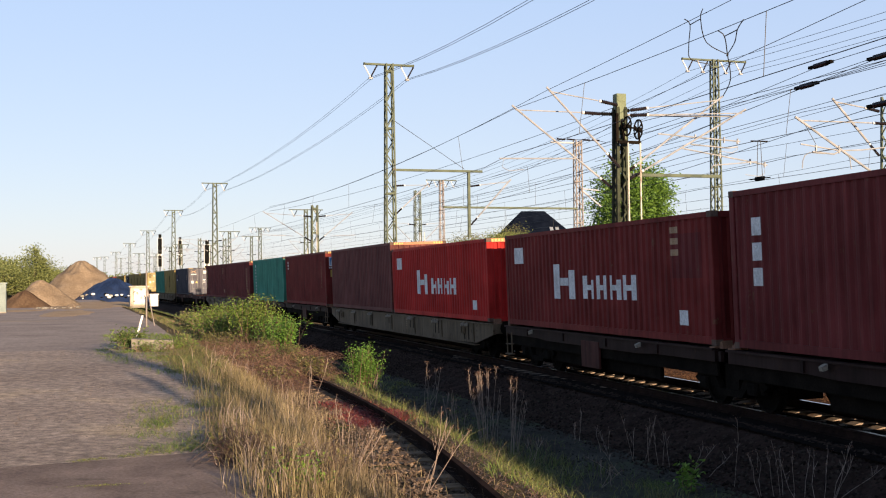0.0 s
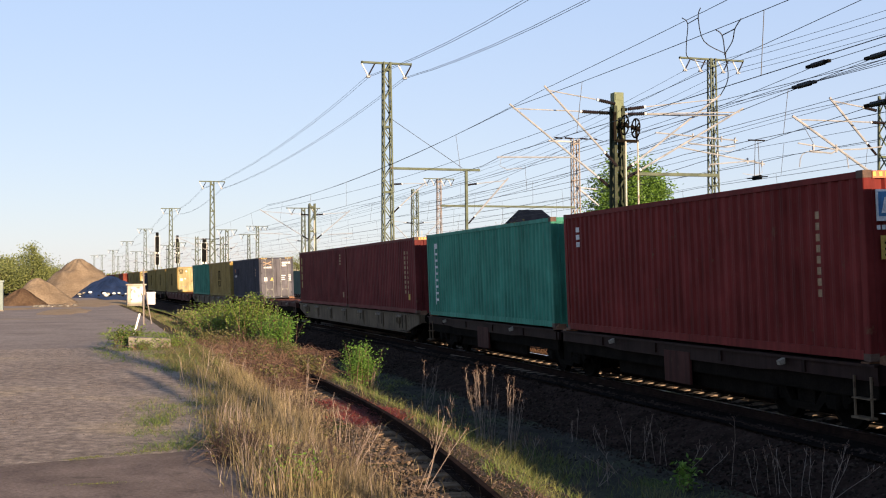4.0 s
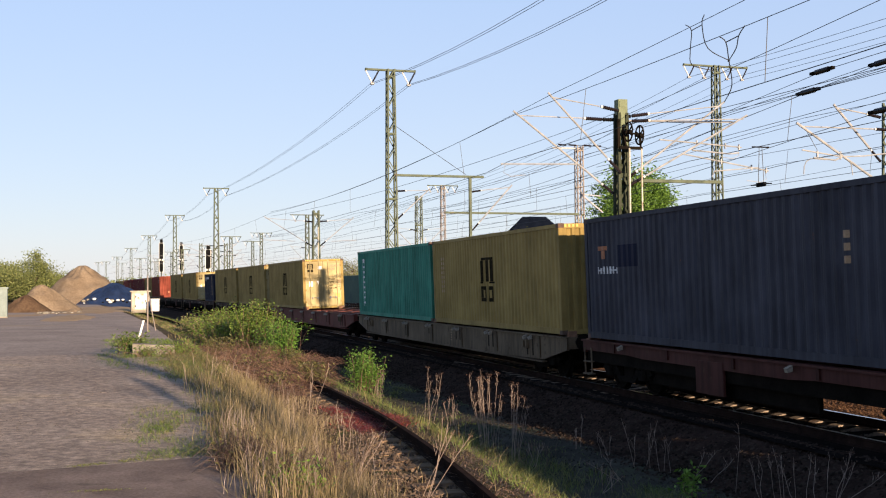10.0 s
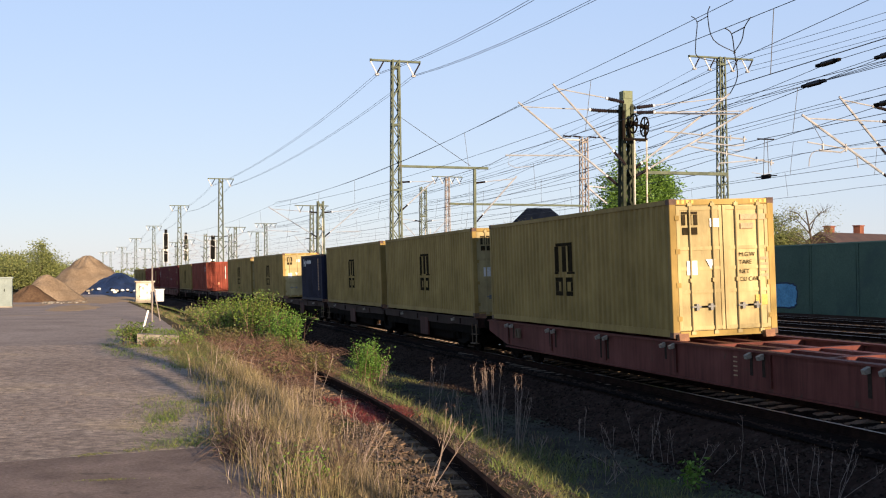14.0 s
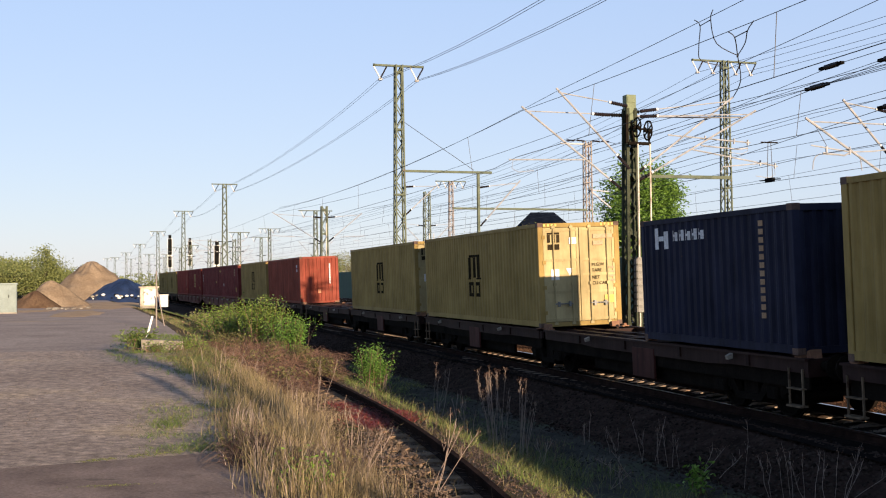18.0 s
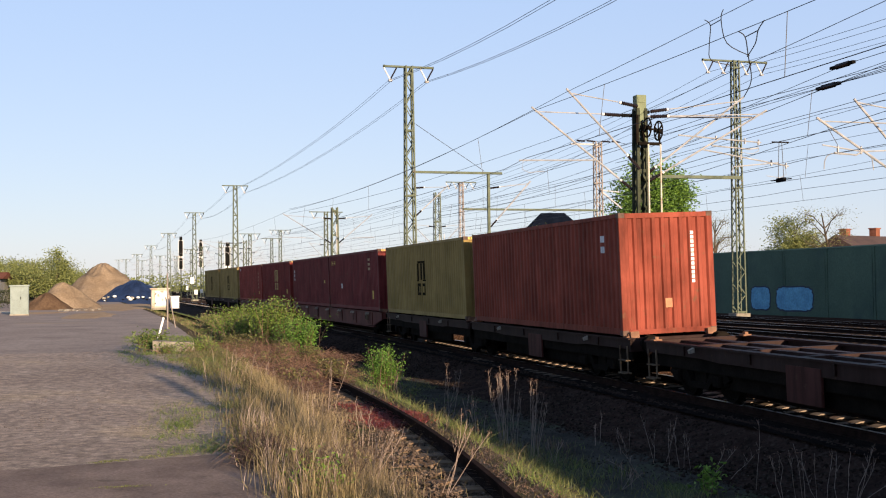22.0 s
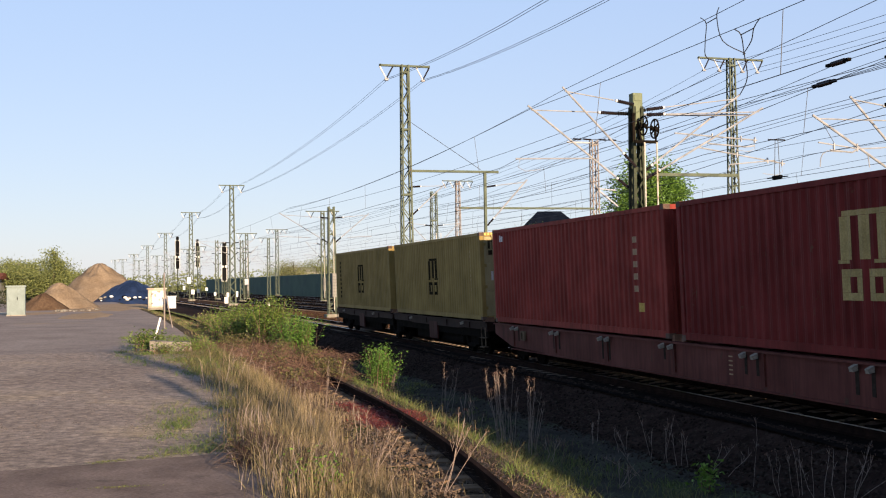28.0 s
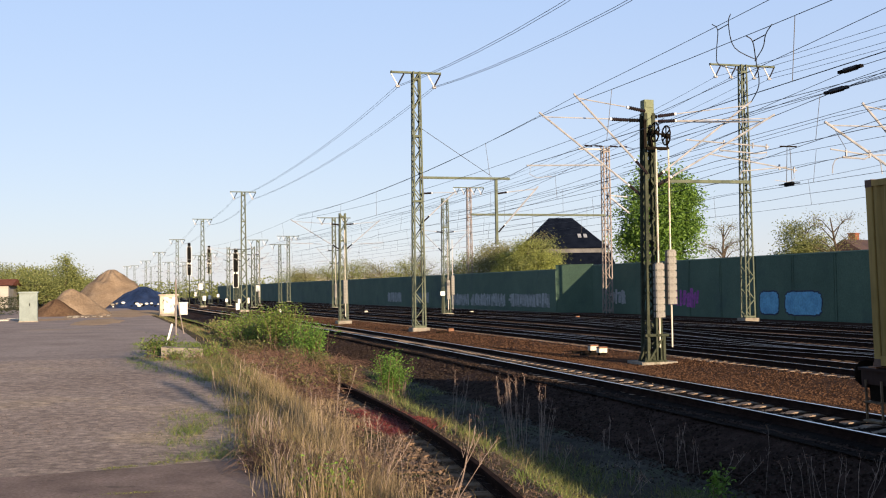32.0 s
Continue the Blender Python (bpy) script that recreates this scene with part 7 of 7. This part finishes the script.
def heap(name, label, place, radius, high, material, seed, stretch=(1, 1), ridge=0.55, rings=18, seg=56, folds=0.0):
    sh = Shape()
    for i in range(rings + 1):
        k = i / rings
        for j in range(seg):
            a = 2 * math.pi * j / seg
            r = radius * k * (1 + 0.16 * noise.noise((math.cos(a) * 1.3 + seed, math.sin(a) * 1.3, k)))
            z = high * max(0.0, 1 - math.sqrt(k * k + 0.012)) ** (ridge + 0.35) * (1 + 0.16 * min(1.0, 3 * k) * noise.noise((r * 0.9 + seed, a * 2, 1))) - 0.05
            z += folds * k * (1 - k) * 4 * (noise.noise((a * 4.5, 0.6 * k, seed)) + 0.5 * math.sin(9 * a + 3 * noise.noise((a, k * 2, seed))))
            sh.v.append((math.cos(a) * r * stretch[0], math.sin(a) * r * stretch[1], max(-0.05, z) + 0.12 * noise.noise((math.cos(a) * r, math.sin(a) * r, seed)) * (1 - k) * min(1.0, 4 * k)))
    sh.f = [(i * seg + j, i * seg + (j + 1) % seg, (i + 1) * seg + (j + 1) % seg, (i + 1) * seg + j) for i in range(rings) for j in range(seg)]
    return single(name, sh, material, label, "heap", Matrix.Translation(place), smooth=True)


heap("sand_mound", "tall reddish-brown heap of sand", (-7.5, 139, 0.5), 6.4, 5.3, SAND, 3, (1, 1), 0.68)
heap("sand_mound", "low heap of yellow sand", (-8.1, 94, 0.6), 3.4, 2.55, SAND, 9, (1, 0.8), 0.7)
heap("earth_mound", "dark brown heap of earth", (-8.9, 90, 0.65), 2.0, 1.6, EARTH, 14, (1, 0.8), 0.6)
heap("rubble_mound", "low scatter of rubble and earth", (-5.4, 86, 0.7), 1.7, 0.4, SAND, 17, (1, 0.6), 1.0)
heap("tarpaulin_mound", "sloping heap under a blue tarpaulin", (-3.8, 132, 0.5), 3.6, 2.95, TARP, 21, (1.25, 1), 0.62, folds=0.2)
rnd = random.Random(78)
for i in range(18):
    r = rnd.uniform(0.07, 0.2)
    spot = (rnd.uniform(-7.4, -4.6), rnd.uniform(82.5, 84.8), YARD + r * 0.3)
    sh = Shape().turned([(0.02, -r * 0.5), (r * 0.8, -r * 0.4), (r, 0), (r * 0.6, r * 0.4), (0.02, r * 0.5)], Matrix.Rotation(rnd.uniform(0, 3), 4, "Z"), 5)
    single("rubble_lump", sh, CONCRETE, "pale lump of broken concrete beside the heaps", "rubble", Matrix.Translation(spot), group="rubble lumps")
rnd = random.Random(77)
for i in range(40):
    a = rnd.uniform(math.pi * 1.05, math.pi * 1.95)
    x, y = -3.8 + 3.9 * math.cos(a) * rnd.uniform(0.5, 1.0), 132 + 3.2 * math.sin(a) * rnd.uniform(0.85, 1.0)
    part_mat = rnd.choice((WHITE, CONCRETE, BLACK, WHITE))
    r = rnd.uniform(0.1, 0.28)
    sh = Shape().turned([(0.02, -r * 0.5), (r * 0.7, -r * 0.4), (r, 0), (r * 0.65, r * 0.45), (0.02, r * 0.55)], Matrix.Rotation(rnd.uniform(0, 3), 4, "Z"), 7)
    single("rubble_sack", sh, part_mat, "sack and rubble weighing down the tarpaulin", "sack", Matrix.Translation((x, y, 0.85 + rnd.random() * 0.5)), group="sacks on the tarpaulin", smooth=True)

# sandy dirt carried over the asphalt in front of the heaps
DIRT = mottled("yard_dirt", (0.34, 0.23, 0.14), (0.46, 0.33, 0.21), 0.8, 0.95, grain=8, relief=0.5, depth=0.03)
for cx, cy, rx, ry, seed in ((-5.0, 97, 3.6, 18, 1.0), (-8.5, 79, 2.0, 3.4, 2.0), (-4.6, 70, 1.5, 8.0, 3.0)):
    sh = Shape()
    for k, z in ((1.0, -0.05), (0.86, 0.02), (0.6, 0.036), (0.3, 0.04)):
        for i in range(48):
            a = 2 * math.pi * i / 48
            r = k * (1 + 0.35 * noise.noise((math.cos(a) * 2.2, math.sin(a) * 2.2, seed)) + 0.12 * noise.noise((math.cos(a) * 9, math.sin(a) * 9, seed)))
            sh.v.append((cx + rx * r * math.cos(a), cy + ry * r * math.sin(a), YARD + z))
    sh.v.append((cx, cy, YARD + 0.04))
    sh.f = [(j * 48 + i, j * 48 + (i + 1) % 48, j * 48 + 48 + (i + 1) % 48, j * 48 + 48 + i) for j in range(3) for i in range(48)] + [(144 + i, 144 + (i + 1) % 48, 192) for i in range(48)]
    single("dirt_patch", sh, DIRT, "sandy dirt spread over the asphalt", "dirt", kind="structure", smooth=True)

# hedge, fence boards and debris at the yard's far side
rnd = random.Random(91)
t = thing("hedge", "dark low hedge below the pale building", "hedge", Matrix.Translation((-15.0, 98, YARD)))
sh = Shape()
for _ in range(3200):
    blade(sh, rnd, Vector((rnd.uniform(-4, 2.4), rnd.gauss(0, 0.4), 1.5 * rnd.random() ** 0.7)), 0.09)
part("foliage", sh, LEAF_DARK, t)
for i in range(9):
    a = rnd.uniform(0, math.pi)
    x, y = -10.9 + rnd.uniform(-1.2, 0.6), 80 + rnd.uniform(-3, 4)
    d = Vector((math.cos(a), math.sin(a), 0)) * rnd.uniform(0.4, 0.9)
    p = Vector((x, y, YARD + 0.01))
    single("scrap_board", Shape().rod(p - d, p + d, 0.09, 0.04), CREAM, "bleached scrap board lying at the yard's edge", "board", group="scrap boards")

# ---- trees and houses beyond ----
t = thing("bare_tree", "slender bare tree with an upright trunk behind the viewer", "tree", Matrix.Translation((6.05, -6.0, 0.2)))
part("trunk", Shape().tube([(0.05, 0, -0.2), (-0.04, 0, 2.2), (0.0, 0, 4.4), (0.06, 0, 5.2), (0.3, 0, 5.75), (0.42, 0, 6.2), (0.44, 0, 6.8), (0.38, 0, 7.4)], 0.5, 9, 0.28), BARK, t)
rnd = random.Random(200)
limbs = Shape()
limbs.tube([(-0.1, 0, 2.4), (-0.6, 0.1, 3.6), (-0.78, 0.1, 4.6), (-0.68, 0, 5.0), (-0.46, 0, 5.45), (-0.42, 0, 5.8)], 0.3, 6, 0.16)
limbs.tube([(-0.88, 0.1, 4.7), (-1.05, 0.1, 5.2), (-0.98, 0.1, 5.5)], 0.07, 5, 0.03)
limbs.tube([(0.1, 0, 3.0), (0.5, 0.2, 3.9), (0.62, 0.2, 4.6)], 0.12, 5, 0.04)
for _ in range(26):
    z = rnd.uniform(5.9, 7.3)
    a = rnd.uniform(0, 6.28)
    limbs.tube([(0.4, 0, z), (0.3 * math.cos(a), 0.3 * math.sin(a), z + 0.25), (0.5 * math.cos(a), 0.5 * math.sin(a), z + 0.7)], 0.035, 4, 0.012)
part("limb", limbs, BARK, t)
tree("broad_tree", "round fresh-green tree behind the noise barrier", tuple(tp(142, 60.6, -0.3)), 19.4, 12.2, 61, 40000, LEAF_BROAD, 0.255, 0.2, full=True)
for s, o, h, w, seed in ((136, 38.8, 8.6, 6.0, 62), (140, 38.0, 7.4, 4.6, 63), (133, 40.0, 7.2, 5.2, 64)):
    tree("willow_tree", "dense yellow-green willow behind the noise barrier", tuple(tp(s, o, -0.3)), h, w, seed, 24000, LEAF_WILLOW, 0.11, 0.25, full=True)
rnd = random.Random(8)
for i, (s, o, h, w, mtl, bare) in enumerate(((136, 40, 9.0, 9, LEAF_FAR, 0), (145, 40, 8.8, 9, LEAF_OLIVE, 0), (150, 39, 9, 8, LEAF_OLIVE, 0), (165, 40, 8, 8, LEAF_FAR, 0), (180, 38, 8, 8, LEAF_OLIVE, 1), (196, 40, 8, 9, LEAF_FAR, 0), (215, 40, 8, 9, LEAF_OLIVE, 0), (238, 40, 9, 9, LEAF_FAR, 0), (262, 40, 9, 10, LEAF_FAR, 0), (290, 40, 9, 11, LEAF_OLIVE, 0), (320, 42, 9, 12, LEAF_FAR, 0), (108, 50, 9.8, 6, LEAF_OLIVE, 1), (90, 47, 8.4, 6, LEAF_FAR, 0), (87, 48, 9.2, 6, LEAF_OLIVE, 1), (144, 44, 10.5, 6, LEAF_OLIVE, 1))):
    tree("bare_tree" if bare else "tree", "half-bare spring tree behind the barrier" if bare else "pale green spring tree behind the barrier", tuple(tp(s, o, -0.3)), h, w, 70 + i, 2600 if bare else (16000 if s < 160 else 6500), mtl, 0.08 if bare else (0.12 if s < 160 else 0.15), 0.15, bare=bool(bare), full=not bare)
for i in range(16):
    x, y = -14 - i * 1.0 + rnd.uniform(-1, 1), 172 + rnd.uniform(-8, 30)
    tree("tree", "fresh green tree beyond the yard", (x, y, 0.4), rnd.uniform(4.5, 7.6), rnd.uniform(5, 8), 120 + i, 4600, LEAF_FAR, 0.16, 0.08, full=True)

def woods(name, label, spots, seed, leaf):
    rnd = random.Random(seed)
    sh = Shape()
    for (x, y, z), (a, b, c), n in spots:
        for _ in range(n):
            d = Vector((rnd.gauss(0, 1), rnd.gauss(0, 1), abs(rnd.gauss(0, 1)))).normalized() * rnd.random() ** 0.35
            blade(sh, rnd, Vector((x + d.x * a, y + d.y * b, z + d.z * c)), leaf)
    return single(name, sh, LEAF_FAR, label, "woods", kind="stuff")


woods("distant_trees", "distant band of green trees", [((-60 - i * 9, 260 + i * 6, -0.4), (12, 10, 6.5 + 2 * math.sin(i)), 700) for i in range(9)] + [((-40 + i * 16, 560 + 12 * math.sin(i * 2), -0.4), (14, 10, 9 + 2 * math.sin(i * 3)), 700) for i in range(14)], 6, 0.8)


def house(name, label, m, w, d, wall_h, roof_h, roof_mat, hip=0.0, chimneys=(), windows=(), walls=None):
    t = thing(name, label, "house", m)
    part("wall", Shape().box(-w / 2, -d / 2, -0.5, w / 2, d / 2, wall_h), walls or PLASTER, t)
    e = 0.5
    rx = w / 2 - hip * w / 2
    v = [(-w / 2 - e, -d / 2 - e, wall_h), (w / 2 + e, -d / 2 - e, wall_h), (w / 2 + e, d / 2 + e, wall_h), (-w / 2 - e, d / 2 + e, wall_h), (-rx - (0 if hip else e), 0, wall_h + roof_h), (rx + (0 if hip else e), 0, wall_h + roof_h)]
    roof = part("roof", Shape().add(v, [(3, 2, 1, 0), (0, 1, 5, 4), (2, 3, 4, 5), (1, 2, 5), (3, 0, 4)]), roof_mat, t)
    for x, y, z in chimneys:
        part("chimney", Shape().box(x - 0.4, y - 0.4, wall_h + roof_h * 0.4, x + 0.4, y + 0.4, z).box(x - 0.48, y - 0.48, z, x + 0.48, y + 0.48, z + 0.12), BRICK, roof)
    for x, z in windows:
        wn_ = part("window", Shape().box(x - 0.6, -d / 2 - 0.04, z, x + 0.6, -d / 2 - 0.01, z + 1.3), WHITE, t)
        for k in (-1, 1):
            part("pane", Shape().box(x + k * 0.29 - 0.24, -d / 2 - 0.05, z + 0.08, x + k * 0.29 + 0.24, -d / 2 - 0.042, z + 1.22), GLASS, wn_)
    return t


def at(s, o, turn=0):
    return along(s, o, -0.3) @ Matrix.Rotation(radians(turn), 4, "Z")


# the upper wall's grey carries the shade of the eaves in its colour
hip_house = house("hip_roof_house", "house with a big dark hipped roof", at(150, 49.6, -14), 10.4, 10.5, 7.95, 4.45, ROOF_SLATE, 0.68, (), ((-3.4, 5.9), (0, 5.9), (3.4, 5.9)), HOUSE_SHADED)
part("lower_roof", Shape().add([(-5.9, -8.2, 5.6), (6.0, -8.2, 5.6), (6.0, -5.26, 7.3), (-5.9, -5.26, 7.3), (-5.9, -8.2, 5.15), (6.0, -8.2, 5.15), (6.0, -5.26, 5.15), (-5.9, -5.26, 5.15)], [(0, 1, 2, 3), (7, 6, 5, 4), (0, 4, 5, 1), (1, 5, 6, 2), (2, 6, 7, 3), (3, 7, 4, 0)]), ROOF_SLATE, hip_house)
for x in (2.0, 2.8):
    part("skylight", Shape().box(x - 0.24, -0.4, -0.02, x + 0.24, 0.4, 0.07, cut=0.01), GLASS_PALE, hip_house, "small pale skylight", m=Matrix.Translation((0, -3.6, 9.68)) @ Matrix.Rotation(math.atan2(4.45, 5.75), 4, "X"))
part("lower_wall", Shape().box(-5.5, -7.9, -0.5, 5.6, -5.27, 5.14), PLASTER, hip_house)
house("brown_house", "house with a brown tiled roof and brick chimneys", at(104, 66.8, 20), 13, 9, 4.3, 2.9, ROOF_TILE, 0.0, ((-4.2, 0.5, 7.8), (1.5, 0.5, 8.0)))
house("brown_house", "low house with a brown tiled roof", at(117, 58, 10), 9, 8, 3.2, 1.9, ROOF_TILE, 0.0, ((3.6, 0.5, 5.9),))
house("pale_building", "long pale building with a flat orange roof", Matrix.Translation((-30.8, 165, 0.4)), 18, 10, 3.2, 0.9, BRICK)
house("pale_building", "low pale building beyond the tracks", at(330, 60, 0), 30, 12, 6, 1.5, PLASTER)

# small track-side things
for s, o, label in ((43.5, 5.25, "rusty white lamp box of a switch"), (41.9, 4.95, "white lamp box of a switch"), (66.5, 5.95, "small rusty-red lamp box of a switch"), (86.3, 22.9, "small rusty-red ground box"), (125.8, 15.1, "yellow-white switch lantern by the rails"), (112, 22.8, "small white ground signal")):
    t = thing("switch_lantern", label, "lantern", along(s, o, -0.25))
    part("housing", Shape().box(-0.17, -0.16, 0.1, 0.17, 0.16, 0.31, cut=0.03), LOCK if "red" in label else CREAM, t)
    part("lid", Shape().box(-0.175, -0.165, 0.27, 0.175, 0.165, 0.33, cut=0.01), LOCK if s < 45 else IRON, t, "rusty lid")
    part("foot", Shape().box(-0.12, -0.12, 0, 0.12, 0.12, 0.15), IRON, t)
    part("rod", Shape().box(-0.9, -0.05, 0.02, -0.2, 0.05, 0.1), IRON, t)

motions()
